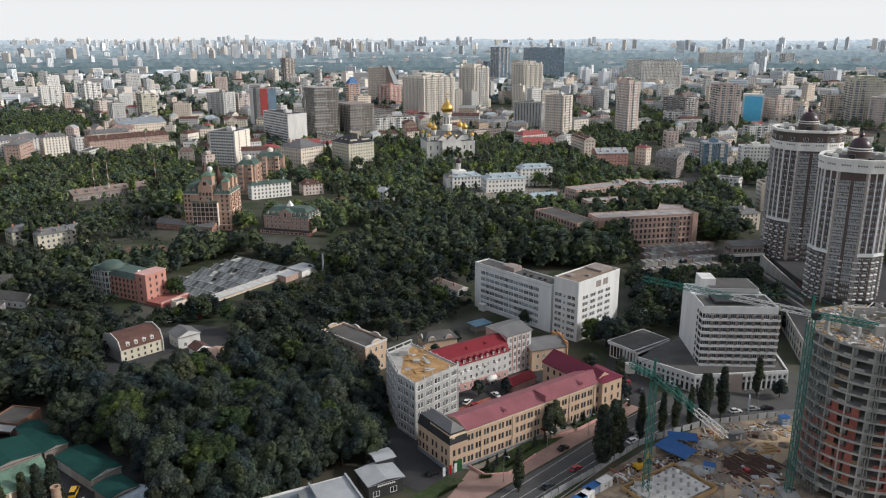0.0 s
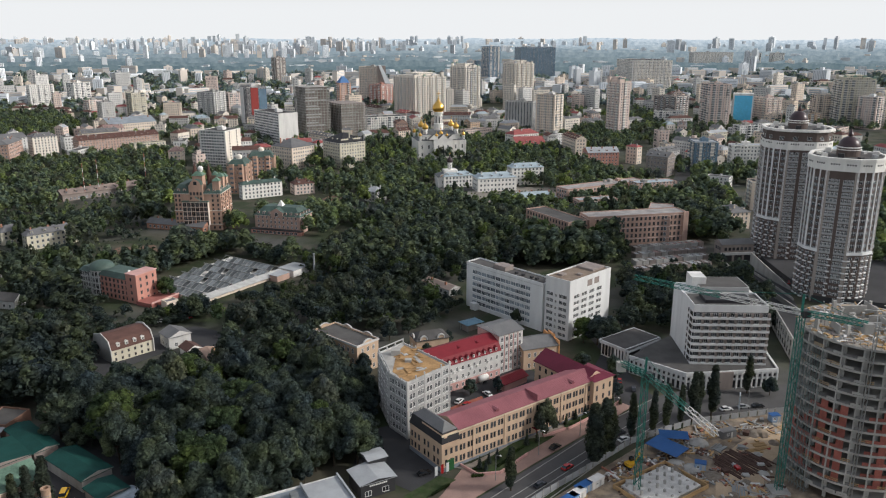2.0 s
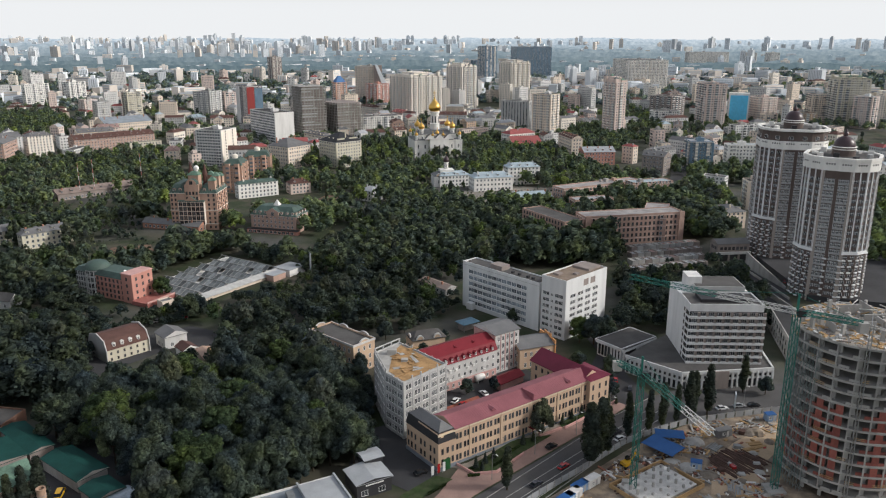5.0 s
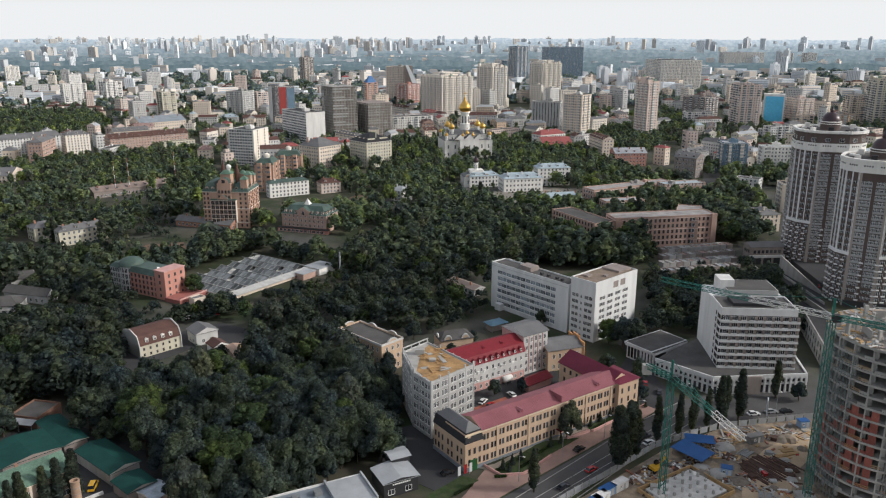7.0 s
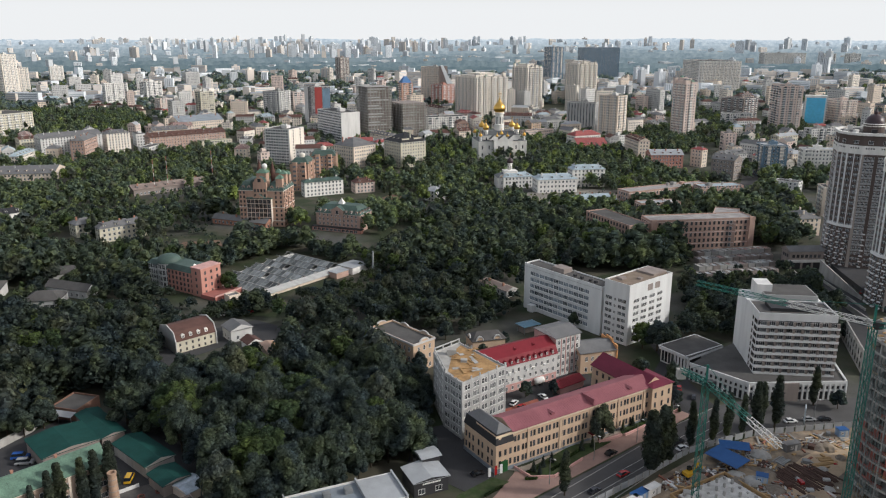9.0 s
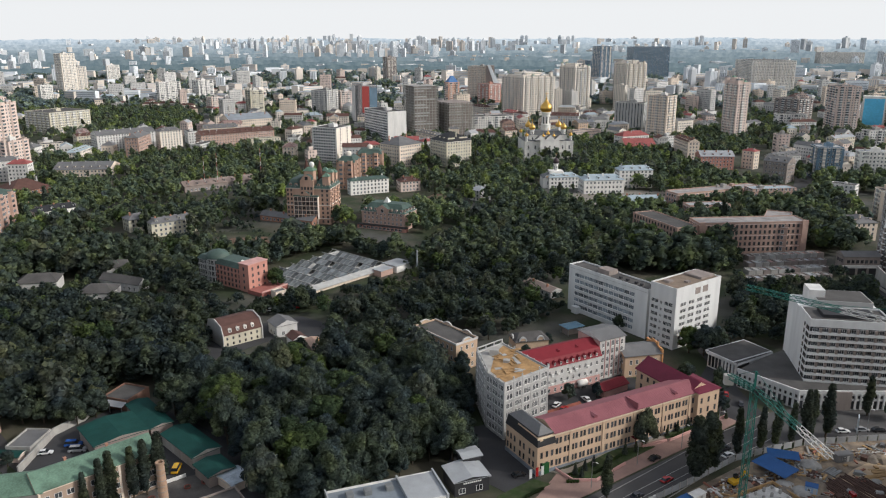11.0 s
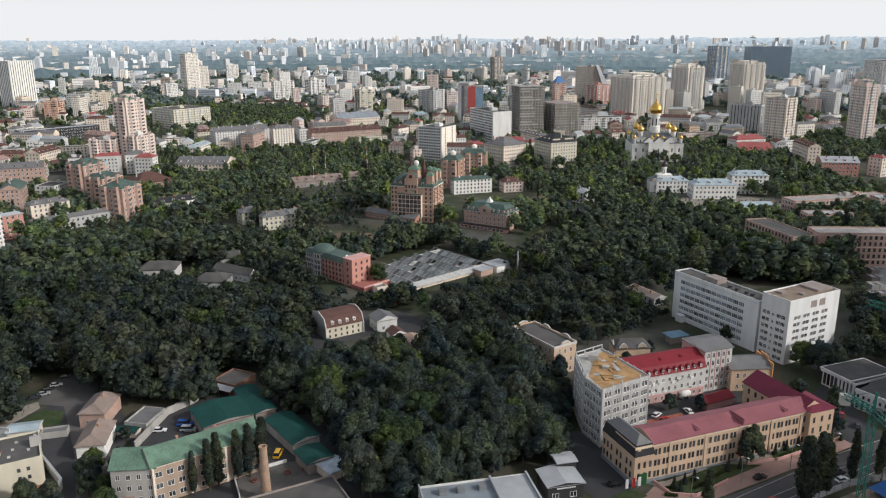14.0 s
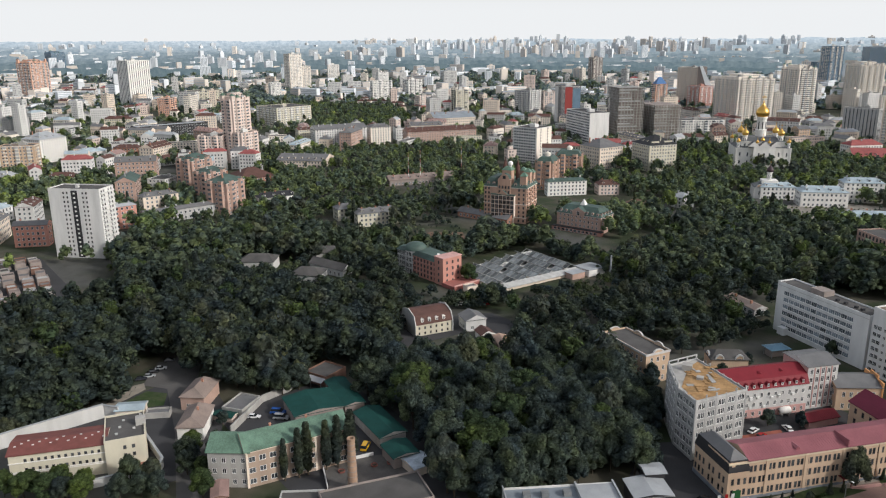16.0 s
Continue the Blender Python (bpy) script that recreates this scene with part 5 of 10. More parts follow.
def dome_tower(x, y, turn, h, r, label, brown_top=False):
    """Facets in fours: two of white ribs over dark glass, two of pale glazed loggias; striped balconies below."""
    ob = thing("dome_tower", label, "apartment tower", pose(x, y, 0, 0, 0, turn), "apartment towers with domes")
    FOOT.append((x - r, y - r, 0.0, 2 * r, 2 * r))
    n, body = 16, h - (11 if brown_top else 6)
    pts = []
    for i in range(n):
        a = 2 * math.pi * i / n
        q = r * (1.0 if i % 4 in (1, 3) else 0.93 if i % 4 == 2 else 1.02)
        pts.append((q * math.cos(a), q * math.sin(a)))
    p = Pile()
    p.prism(pts, -4, body)
    part("wall", p, TOWERBROWN, ob)
    glass, rails = Pile(), Pile()
    fh, ledge = 3.05, 26.0
    floors = int((body - 1) / fh)
    for i in range(n):
        a, b = Vector((*pts[i], 0)), Vector((*pts[(i + 1) % n], 0))
        L, ang = (b - a).length, math.degrees(math.atan2((b - a).y, (b - a).x))
        m = pose(a.x, a.y, 0, 0, 0, ang)
        white = i % 4 in (0, 3)
        ribs = ((0.0, 0.34, RIBWHITE), (L / 2, 0.2, RIBWHITE), (L, 0.34, RIBWHITE)) if white else ((L * 0.06 if i % 4 == 1 else L * 0.94, 0.75, GREYRIB),)
        for u, w, mt in ribs:
            q = Pile()
            q.box(u - w, -0.5, ledge if white else 0, u + w, 0.05, body)
            part("rib", q, mt, ob, m=m)
        for f in range(floors):
            z = 1.2 + f * fh
            for k in range(2 if white else 3):
                u = L * (0.25 + 0.5 * k) if white else L * (0.24 + 0.26 * k)
                w = 0.95 if white else 0.72
                if not white and f > 3:
                    # loggia: pale spandrel, dark band of glass, white bars
                    rails.box(u - w - 0.1, -0.3, z - 0.95, u + w + 0.1, 0.0, z + 0.05, 1, m=m)
                glass.face([m @ Vector(s) for s in ((u - w, -0.06, z), (u + w, -0.06, z), (u + w, -0.06, z + 1.75), (u - w, -0.06, z + 1.75))])
                for e in (-w, -0.06, w - 0.12):
                    glass.face([m @ Vector(s) for s in ((u + e, -0.1, z), (u + e + 0.12, -0.1, z), (u + e + 0.12, -0.1, z + 1.75), (u + e, -0.1, z + 1.75))], 1)
                glass.face([m @ Vector(s) for s in ((u - w, -0.1, z + 1.1), (u + w, -0.1, z + 1.1), (u + w, -0.1, z + 1.22), (u - w, -0.1, z + 1.22))], 1)
            if f * fh < ledge - 3:
                for u in ((L * 0.04, L * 0.5) if white else (L * 0.8,)):
                    rails.box(u - 0.15, -0.8, z - 0.75, u + 1.5, 0.0, z - 0.2, 2, m=m)
        if white:
            q = Pile()
            q.box(-0.4, -0.7, ledge - 1, L + 0.4, 0.05, ledge + 0.4)
            part("ledge", q, RIBWHITE, ob, m=m)
    part("glazing", glass, [PANE, RIBWHITE], ob, kind="stuff")
    part("balustrade", rails, [GREYRIB, LOGGIA, RIBWHITE], ob, kind="stuff")
    ring = lambda k: [(u * k, v * k) for u, v in pts]
    p = Pile()
    p.prism(ring(1.045), body - 0.4, body + (4.2 if brown_top else 5.0), 0, 1)
    part("crown_band", p, [WHITE, BITUMEN], ob)
    if brown_top:
        p = Pile()
        p.prism(ring(1.0), body + 4.2, h - 1.6, 0, 1)
        part("crown_storey", p, [TOWERBROWN, BITUMEN], ob)
        for i in range(n):
            a, b = Vector((*pts[i], 0)), Vector((*pts[(i + 1) % n], 0))
            part("window", window_mesh(2.4, 1.8, RIBWHITE, 2), None, ob, m=pose((a.x + b.x) / 2, (a.y + b.y) / 2, body + 5.0, 0, 0, math.degrees(math.atan2((b - a).y, (b - a).x))))
    # parapet ring round a sunken roof
    out, inn = ring(1.065), ring(0.97)
    p = Pile()
    for i in range(n):
        j = (i + 1) % n
        for q in ((out[i], out[j], h - 1.6, h - 0.3), (inn[j], inn[i], h - 1.6, h - 0.3)):
            p.face([(*q[0], q[2]), (*q[1], q[2]), (*q[1], q[3]), (*q[0], q[3])])
        p.face([(*out[i], h - 0.3), (*out[j], h - 0.3), (*inn[j], h - 0.3), (*inn[i], h - 0.3)])
    part("parapet", p, WHITE, ob)
    p = Pile()
    p.prism(ring(0.98), h - 1.7, h - 1.2, 0, 0)
    part("roof", p, BITUMEN, ob)
    for i in range(n):
        a, b = Vector((*pts[i], 0)) * 1.045, Vector((*pts[(i + 1) % n], 0)) * 1.045
        q = Pile()
        for k in range(4):
            u = (b - a).length * (0.26 + k * 0.16)
            q.box(u - 0.3, -0.05, 0, u + 0.3, 0.02, 0.75)
        part("vent_row", q, DARK, ob, m=pose(a.x, a.y, body + 2.4, 0, 0, math.degrees(math.atan2((b - a).y, (b - a).x))))
    p = Pile()
    p.tube([(5.2, h - 1.3), (5.2, h + 3.0)], 24)
    part("drum", p, TOWERBROWN, ob)
    for z in (h + 1.9, h + 3.0):
        p = Pile()
        p.tube([(5.2, z), (5.6, z + 0.1), (5.6, z + 0.4), (4.8, z + 0.5)], 24)
        part("drum_ring", p, WHITE, ob)
    p = Pile()
    p.tube([(4.9, h + 3.3)] + [(4.9 * math.cos(t), h + 3.4 + 4.9 * math.sin(t)) for t in [0.15 * k for k in range(10)]] + [(0.9, h + 8.2)], 28)
    part("dome", p, BROWNDOME, ob, smooth=True)
    p = Pile()
    p.tube([(0.9, h + 8.0), (0.9, h + 9.2), (1.2, h + 9.4), (0.7, h + 10.2), (0.12, h + 12.0), (0.04, h + 13.0)], 12)
    part("lantern", p, BROWNDOME, ob)
    for k in range(9):
        a = 2 * math.pi * (k + 0.4) / 9
        p = Pile()
        p.box(-1.3, -0.9, 0, 1.3, 0.9, 1.2 + 0.7 * (k % 3))
        part("roof_unit", p, random.Random(k).choice([WHITE, GREY, DARK]), ob, m=pose(r * 0.72 * math.cos(a), r * 0.72 * math.sin(a), h - 1.2, 0, 0, math.degrees(a) + 20 * k))
    return ob


TOWERBROWN = mat("brown_tower_cladding", (0.115, 0.088, 0.078), 0.7, 0.2, 0.3, 4.0, streak=True)
LOGGIA = mat("pale_loggia_spandrel", (0.36, 0.365, 0.37), 0.5, 0.2, 0.3, 3.0)
dome_tower(200.0, 362.0, 12, 71, 17.0, "brown and white apartment tower with a white crown and dark dome")
dome_tower(206.7, 430.0, 30, 76.5, 18.4, "brown and white apartment tower with a dark dome and brown top", True)
p = Pile()
p.prism([(186, 350), (240, 330), (300, 380), (260, 440), (200, 450), (190, 420)], -1, 3.0)
solid("tower_podium", p, ASPHALT, "low concrete podium under the apartment towers", "podium", kind="structure")
for k, (x0, y0, x1, y1, hh) in enumerate(((178.7, 407.8, 183.3, 367.9, 9.0), (168.0, 399.5, 171.6, 331.7, 2.6), (176.0, 410.1, 177.8, 352.3, 1.2), (167.2, 412.5, 161.8, 344.4, 1.4), (152.4, 318.3, 143.2, 278.3, 9.5))):
    p = Pile()
    L = math.hypot(x1 - x0, y1 - y0)
    if k == 0:      # falls away along the slope
        p.face([(0, -0.3, -0.5), (L, -0.3, -0.5), (L, -0.3, 1.5), (0, -0.3, hh)])
        p.face([(L, 0.3, -0.5), (0, 0.3, -0.5), (0, 0.3, hh), (L, 0.3, 1.5)])
        p.face([(0, -0.3, hh), (L, -0.3, 1.5), (L, 0.3, 1.5), (0, 0.3, hh)])
        p.face([(0, 0.3, -0.5), (0, -0.3, -0.5), (0, -0.3, hh), (0, 0.3, hh)])
    else:
        p.box(0, -0.25, -0.5, L, 0.25, hh)
    wall = solid(f"retaining_wall_{k + 1}", p, CONCRETE, "grey concrete retaining wall along the lane", "wall", pose(x0, y0, 0, 0, 0, math.degrees(math.atan2(y1 - y0, x1 - x0))), kind="structure")
    if hh == 9.5:
        for n in range(int(L / 4.2)):
            for z in (1.2, 5.2):
                for side in (0.26, -0.26):
                    part("window", window_mesh(1.7, 2.6, CONCRETE, 0), None, wall, m=pose(2.4 + n * 4.2, side, z, 0, 0, 180 if side > 0 else 0))


gate = block("gate_house", "brown gate house with a dark roof bridging the lane", "gatehouse", 166.5, 419.3, 6, 19.3, 9, 10.0, BROWNGREY, GREYROOF, 0, "gable", 2.2)
windows(gate, 19.3, 9, 5.6, 1, 3.4, 1.6, 1.8, 2.2, "fl", True, FRAMEDARK)
p = Pile()
p.box(-0.8, -1.0, 4.0, 20.1, 0, 5.4)
part("bridge_beam", p, OFFWHITE, gate)
# flat dark panels stand in for the shaded passages; the wall stays solid
for u in (2, 8, 14):
    p = Pile()
    p.box(u, -0.06, -0.5, u + 4.6, 0, 3.8)
    part("passage", p, DARK, gate)

# ---- houses among the trees ----
def pink_house():
    W, D, h = 12.0, 25.3, 11.2
    ob = block("pink_house", "pink plastered house with a green roof and domed corner", "house", -141.8, 351.8, 62, W, D, h, PINK, GREENROOF, 0, "none")
    FOOT.append((-141.8, 351.8, radians(62), 13, D + 14))
    m = side_matrix("l", W, D)
    # taller end towards the terrace
    p = Pile()
    p.box(-0.5, -0.4, -1, W + 0.2, 6.6, 14.4)
    end = part("end_tower", p, PINK, ob)
    p = Pile()
    p.box(-0.8, -0.7, 14.4, W + 0.5, 6.9, 14.8)
    part("tower_cornice", p, PALEPINK, ob)
    for fl in range(4):
        for i in range(3):
            part("window", window_mesh(1.1, 1.6, FRAMEDARK), None, end, m=pose(2.2 + i * 3.8, -0.41, 1.4 + fl * 3.3))
        part("window", window_mesh(1.1, 1.6, FRAMEDARK), None, end, m=pose(-0.51, 3.2, 1.4 + fl * 3.3, 0, 0, -90))
        for i in range(7):
            part("window", window_mesh(1.2, 1.6, FRAMEDARK), None, ob, m=m @ pose(1.4 + i * (D - 8.6) / 6, -0.01, 1.0 + fl * 2.65))
    for z in (3.4, 8.7):
        strip(ob, W, D, z, 0.2, PALEPINK, 0.08, "string_course", "l")
    # green mansard over the long part
    p = Pile()
    frustum(p, -0.5, 6.6, W + 0.5, D + 0.4, h, h + 2.6, 1.6)
    part("green_roof", p, GREENROOF, ob)
    # domed glazed corner and pale glazed wing
    p = Pile()
    p.tube([(5.6, -1), (5.6, 13.2)], 18, 4.6, D + 3.6)
    t = part("corner_tower", p, OFFWHITE, ob)
    for fl in range(4):
        for k in range(10):
            a = radians(140 + k * 20)
            part("window", window_mesh(1.5, 2.4, FRAME, 1), None, t, m=pose(4.6 + 5.6 * math.cos(a), D + 3.6 + 5.6 * math.sin(a), 0.9 + fl * 3.1, 0, 0, math.degrees(a) + 90))
    p = Pile()
    p.tube([(6.2, 13.2), (6.1, 13.8)] + [(6.0 * math.cos(q), 13.8 + 3.4 * math.sin(q)) for q in (0.25, 0.5, 0.75, 1.0, 1.25)] + [(0.3, 17.3)], 22, 4.6, D + 3.6)
    part("dome", p, GREENROOF, ob, "green sheet dome", smooth=True)
    p = Pile()
    p.box(0.5, D + 8, -1, 10, D + 15, 11.6)
    w = part("pale_wing", p, OFFWHITE, ob)
    for fl in range(4):
        for i in range(4):
            part("window", window_mesh(1.4, 2.1), None, w, m=pose(0.49, D + 14.2 - i * 1.75, 0.9 + fl * 2.8, 0, 0, -90))
    p = Pile()
    frustum(p, 0.0, D + 7.4, 10.5, D + 15.5, 11.6, 13.6, 1.8)
    part("wing_roof", p, GREENROOF, ob)
    p = Pile()
    p.tube([(0.5, 0), (0.75, 0.35), (0.9, 0.8)], 12)
    part("satellite_dish", p, FRAME, ob, m=pose(4, 9, h + 2.4, 40, 0, 0))
    # red terrace in front
    p = Pile()
    p.box(-1.5, -10.5, -1, W + 4.0, -0.4, 2.0)
    part("terrace", p, mat("red_terrace_tiles", (0.33, 0.13, 0.11), 0.8, 0.2), ob)
    p = Pile()
    p.box(-1.5, -10.7, 2.0, W + 4.0, -10.5, 2.8)
    part("terrace_wall", p, PALEPINK, ob)
    FOOT.append((-141.8, 351.8 - 12, radians(62), 18, 14))

pink_house()
block("kiosk", "small beige flat kiosk beside the terrace", "kiosk", -125.5, 344, 48, 6, 5, 3.0, BEIGE, GREYROOF)


def white_dormer_house():
    W, D, h = 18.0, 15.0, 5.2
    ob = block("dormer_house", "cream house with a brown mansard and four white dormers", "house", -126.7, 281.4, 47, W, D, h, CREAM, BROWNROOF, 0, "none")
    p = Pile()
    prof = ((-0.4, h), (1.6, h + 3.6), (D / 2, h + 5.0), (D - 1.6, h + 3.6), (D + 0.4, h))
    for (a, za), (b, zb) in zip(prof, prof[1:]):
        p.face([(0.3, a, za), (W - 0.3, a, za), (W - 0.3, b, zb), (0.3, b, zb)])
    part("mansard_roof", p, BROWNROOF, ob)
    for x in (0.0, W - 0.35):
        p = Pile()
        o = [(-0.6, -0.5), (-0.6, h), (1.2, h + 3.9), (2.6, h + 4.3), (D / 2, h + 5.6), (D - 2.6, h + 4.3), (D - 1.2, h + 3.9), (D + 0.6, h), (D + 0.6, -0.5)]
        for s, q in enumerate((x, x + 0.35)):
            f = [(q, y, z) for y, z in o]
            p.face(f if s else f[::-1])
        for (a, za), (b, zb) in zip(o, o[1:]):
            p.face([(x, a, za), (x, b, zb), (x + 0.35, b, zb), (x + 0.35, a, za)])
        part("gable_wall", p, OFFWHITE, ob)
    for i in range(4):
        dormer(ob, 3.6 + i * 3.4, 0.2, h + 0.9, 1.3, 1.4, 2.2, WHITE, WHITE)
    for fl in range(2):
        for i in range(6):
            part("window", window_mesh(0.8, 1.1, FRAMEDARK, 0), None, ob, m=pose(2 + i * 2.7, -0.01, 0.7 + fl * 2.4))


white_dormer_house()
small = block("small_white_house", "small white house with a grey pitched roof", "house", -108.2, 294.9, 42, 9.5, 9, 5.0, OFFWHITE, GREYROOF, 1, "gable", 2.2, "y", single=True)
block("brown_shed", "small shed with a brown tiled roof", "shed", -98, 286, 42, 6, 7, 3.0, WHITE, BROWNROOF, 0, "gable", 1.8, "y")
block("sheet_shed", "low shed with an orange-brown sheet roof", "shed", -82.5, 283, 125, 9, 4, 2.6, BEIGE, RUSTROOF, 0, "gable", 0.8)
for x, y, a, W, D, h, nm, lab, roof in ((-256.8, 334.4, 20, 19, 14, 5.5, "round_house", "low white pavilion house with a dark felt roof", BITUMEN), (-219.0, 327.1, 12, 16, 13, 4.5, "villa", "white villa with a dark hipped roof and skylights", BITUMEN), (-222.0, 351.3, -16, 26, 7, 4, "shed", "long low shed with a dark grey roof", BITUMEN), (-229.9, 365.8, 24, 13, 9, 5, "shed", "low pale shed with a dark grey roof", BITUMEN)):
    block(nm, lab, "house", x, y, a, W, D, h, OFFWHITE, roof, 1, "hip" if "hip" in lab or "pavilion" in lab else "gable", 3.0, "x", 5 if "hip" in lab or "pavilion" in lab else 0, single=True)


def glasshouse():
    """Old glasshouses: ridge after ridge behind a long corridor with a pale sheet roof."""
    ob = thing("glasshouse", "old nursery of dusty glasshouse ridges behind a long corridor", "glasshouse", pose(-110.6, 351.5, 0, 0, 0, 56))
    n, L = 7, 60.0
    bw = L / n
    r = random.Random(4)
    for i in range(n):
        x0 = i * bw
        d = 40 + i * 1.2
        p = Pile()
        p.box(x0 + 0.05, 4.5, -0.5, x0 + bw - 0.05, d, 1.6)
        row = part("glass_bay", p, WHITE, ob)
        me = {}
        cells = int((d - 4.5) / 3.2)
        for s, (xa, xb) in enumerate(((0.0, bw / 2), (bw, bw / 2))):
            p = Pile()
            p.face([(xa, 0, 1.7), (xa, 3.1, 1.7), (xb, 3.1, 3.7), (xb, 0, 3.7)] if s else [(xa, 0, 1.7), (xb, 0, 3.7), (xb, 3.1, 3.7), (xa, 3.1, 1.7)])
            me[s] = p.mesh("pane", OLDGLASS)
        for c in range(cells):
            for s in (0, 1):
                if r.random() < 0.94:
                    part("pane", me[s], None, row, m=pose(x0, 4.5 + c * 3.2, 0))
        p = Pile()
        p.beam((x0 + bw / 2, 4.5, 3.8), (x0 + bw / 2, d, 3.8), 0.14)
        p.beam((x0, 4.5, 1.7), (x0, d, 1.7), 0.16)
        for c in range(0, cells + 1):
            p.beam((x0, 4.45 + c * 3.2, 1.78), (x0 + bw / 2, 4.45 + c * 3.2, 3.78), 0.08)
            p.beam((x0 + bw, 4.45 + c * 3.2, 1.78), (x0 + bw / 2, 4.45 + c * 3.2, 3.78), 0.08)
        part("ridge_bar", p, mat("pale_glazing_bars", (0.3, 0.3, 0.29), 0.7, 0.3), row)
    p = Pile()
    p.box(-2, 0.2, -0.5, L + 2, 4.3, 1.9)
    c = part("corridor", p, BEIGE, ob)
    p = Pile()
    p.face([(-2.5, -1.2, 1.9), (L + 2.5, -1.2, 1.9), (L + 2.5, 2.6, 3.6), (-2.5, 2.6, 3.6)])
    p.face([(-2.5, 5.4, 2.4), (-2.5, 2.6, 3.6), (L + 2.5, 2.6, 3.6), (L + 2.5, 5.4, 2.4)])
    part("corridor_roof", p, mat("pale_old_sheet", (0.4, 0.4, 0.39), 0.7, 0.25), ob)
    for x0, y0, w, d, h in ((44, -6, 9, 6, 3.2), (55, -7, 12, 11, 3.6), (-6, 34, 8, 30, 4.0)):
        p = Pile()
        p.box(x0, y0, -0.5, x0 + w, y0 + d, h)
        part("annex", p, PINKBRICK if w == 9 else WHITE, ob)
        p = Pile()
        p.box(x0 - 0.3, y0 - 0.3, h, x0 + w + 0.3, y0 + d + 0.3, h + 0.25)
        part("annex_roof", p, LIGHTROOF if w != 8 else GREYROOF, ob)
    FOOT.append((-110.6, 351.5, radians(56), 62, 52))


glasshouse()
p = Pile()
p.tube([(0.55, -1), (0.45, 12)], 10)
solid("flue", p, LIGHTROOF, "tall pale steel flue of the nursery boiler house", "chimney", pose(-63.5, 398.2, 0))


CASTLE = mat("tan_stone_cladding", (0.47, 0.31, 0.235), 0.85, 0.2, 0.3, 4.0, streak=True)


def castle_house():
    W, D, h = 31.0, 24.0, 25.0
    ob = block("castle_house", "tan stone apartment house with green mansards, spires and a glazed front", "apartment house", -170.0, 499.0, -2, W, D, h, CASTLE, GREENROOF, 0, "none")
    mr = side_matrix("r", W, D)
    for fl in range(8):
        for x in (1.2, 3.6, W - 5.4, W - 2.0):
            part("window", window_mesh(1.2, 1.7, FRAMEDARK), None, ob, m=pose(x, -0.01, 1.2 + fl * 3.05))
        for i in range(6):
            part("window", window_mesh(1.4, 1.8, FRAMEDARK), None, ob, m=mr @ pose(2.2 + i * 3.9, -0.01, 1.2 + fl * 3.05))
        if fl > 0:
            for i in (0, 2, 4):
                p = Pile()
                p.box(0.6 + i * 3.9, -1.1, 0, 3.8 + i * 3.9, 0, 0.95)
                part("balcony", p, CASTLE, ob, m=mr @ pose(0, 0, 0.5 + fl * 3.05))
    for z in (4.0, 13.2, h - 0.5):
        strip(ob, W, D, z, 0.4, BEIGELIGHT, 0.3, "cornice", "flr")
    # the glazed front over an arcade
    p = Pile()
    p.box(6.0, -2.6, 3.8, 23.0, 0, 19.6)
    bay = part("glazed_front", p, BEIGELIGHT, ob)
    for fl in range(5):
        for i in range(6):
            part("window", window_mesh(2.5, 2.7, CASTLE, 1), None, bay, m=pose(7.55 + i * 2.78, -2.61, 4.2 + fl * 3.08))
    p = Pile()
    p.box(5.6, -3.0, 19.6, 23.4, 0.2, 20.2)
    p.face([(10.5, -2.9, 20.2), (18.5, -2.9, 20.2), (14.5, -2.9, 23.2)], 1)
    p.face([(10.5, -2.9, 20.2), (14.5, -2.9, 23.2), (14.5, 0, 23.2), (10.5, 0, 20.2)])
    p.face([(18.5, -2.9, 20.2), (18.5, 0, 20.2), (14.5, 0, 23.2), (14.5, -2.9, 23.2)])
    part("bay_roof", p, [GREENROOF, CASTLE], ob)
    for i in range(6):
        p = Pile()
        p.box(6.1 + i * 3.2, -2.6, -1, 6.9 + i * 3.2, -1.8, 3.8)
        part("arcade_pier", p, BEIGELIGHT, ob)
    # mansards over the two wings
    for x0, x1 in ((-0.5, 10.6), (19.4, W + 0.5)):
        p = Pile()
        frustum(p, x0, -0.5, x1, D + 0.5, h, h + 5.6, 3.4)
        part("mansard_roof", p, GREENROOF, ob)
        for i in range(2):
            dormer(ob, x0 + 3.6 + i * 4.0, 0.4, h + 0.7, 1.9, 2.1, 2.8, CASTLE, GREENROOF)
    p = Pile()
    frustum(p, 10.6, 6.0, 19.4, D + 0.4, h, h + 4.0, 1.5)
    part("middle_roof", p, OLDGREEN, ob)
    for i in range(4):
        dormer(ob, 0, 0, 0, 1.9, 2.1, 2.8, CASTLE, GREENROOF, m=mr @ pose(3.2 + i * 5.6, 0.4, h + 0.7))
    # tall gabled middle, stepping back to its lantern
    p = Pile()
    p.box(10.4, -0.9, 19.6, 19.6, 7, h + 5.5)
    mid = part("middle_gable", p, CASTLE, ob)
    for fl in range(2):
        for i in range(4):
            part("window", window_mesh(1.3, 2.0, FRAMEDARK), None, mid, m=pose(11.7 + i * 2.2, -0.91, 20.6 + fl * 3.4))
    p = Pile()
    arc = [(15 - 3.6 * math.cos(math.pi * a / 10), h + 5.5 + 3.6 * math.sin(math.pi * a / 10)) for a in range(11)]
    p.face([(u, -0.95, z) for u, z in arc])
    for (u0, z0), (u1, z1) in zip(arc, arc[1:]):
        p.face([(u0, -0.95, z0), (u0, 4, z0), (u1, 4, z1), (u1, -0.95, z1)], 1)
    part("arched_gable", p, [CASTLE, GREENROOF], ob)
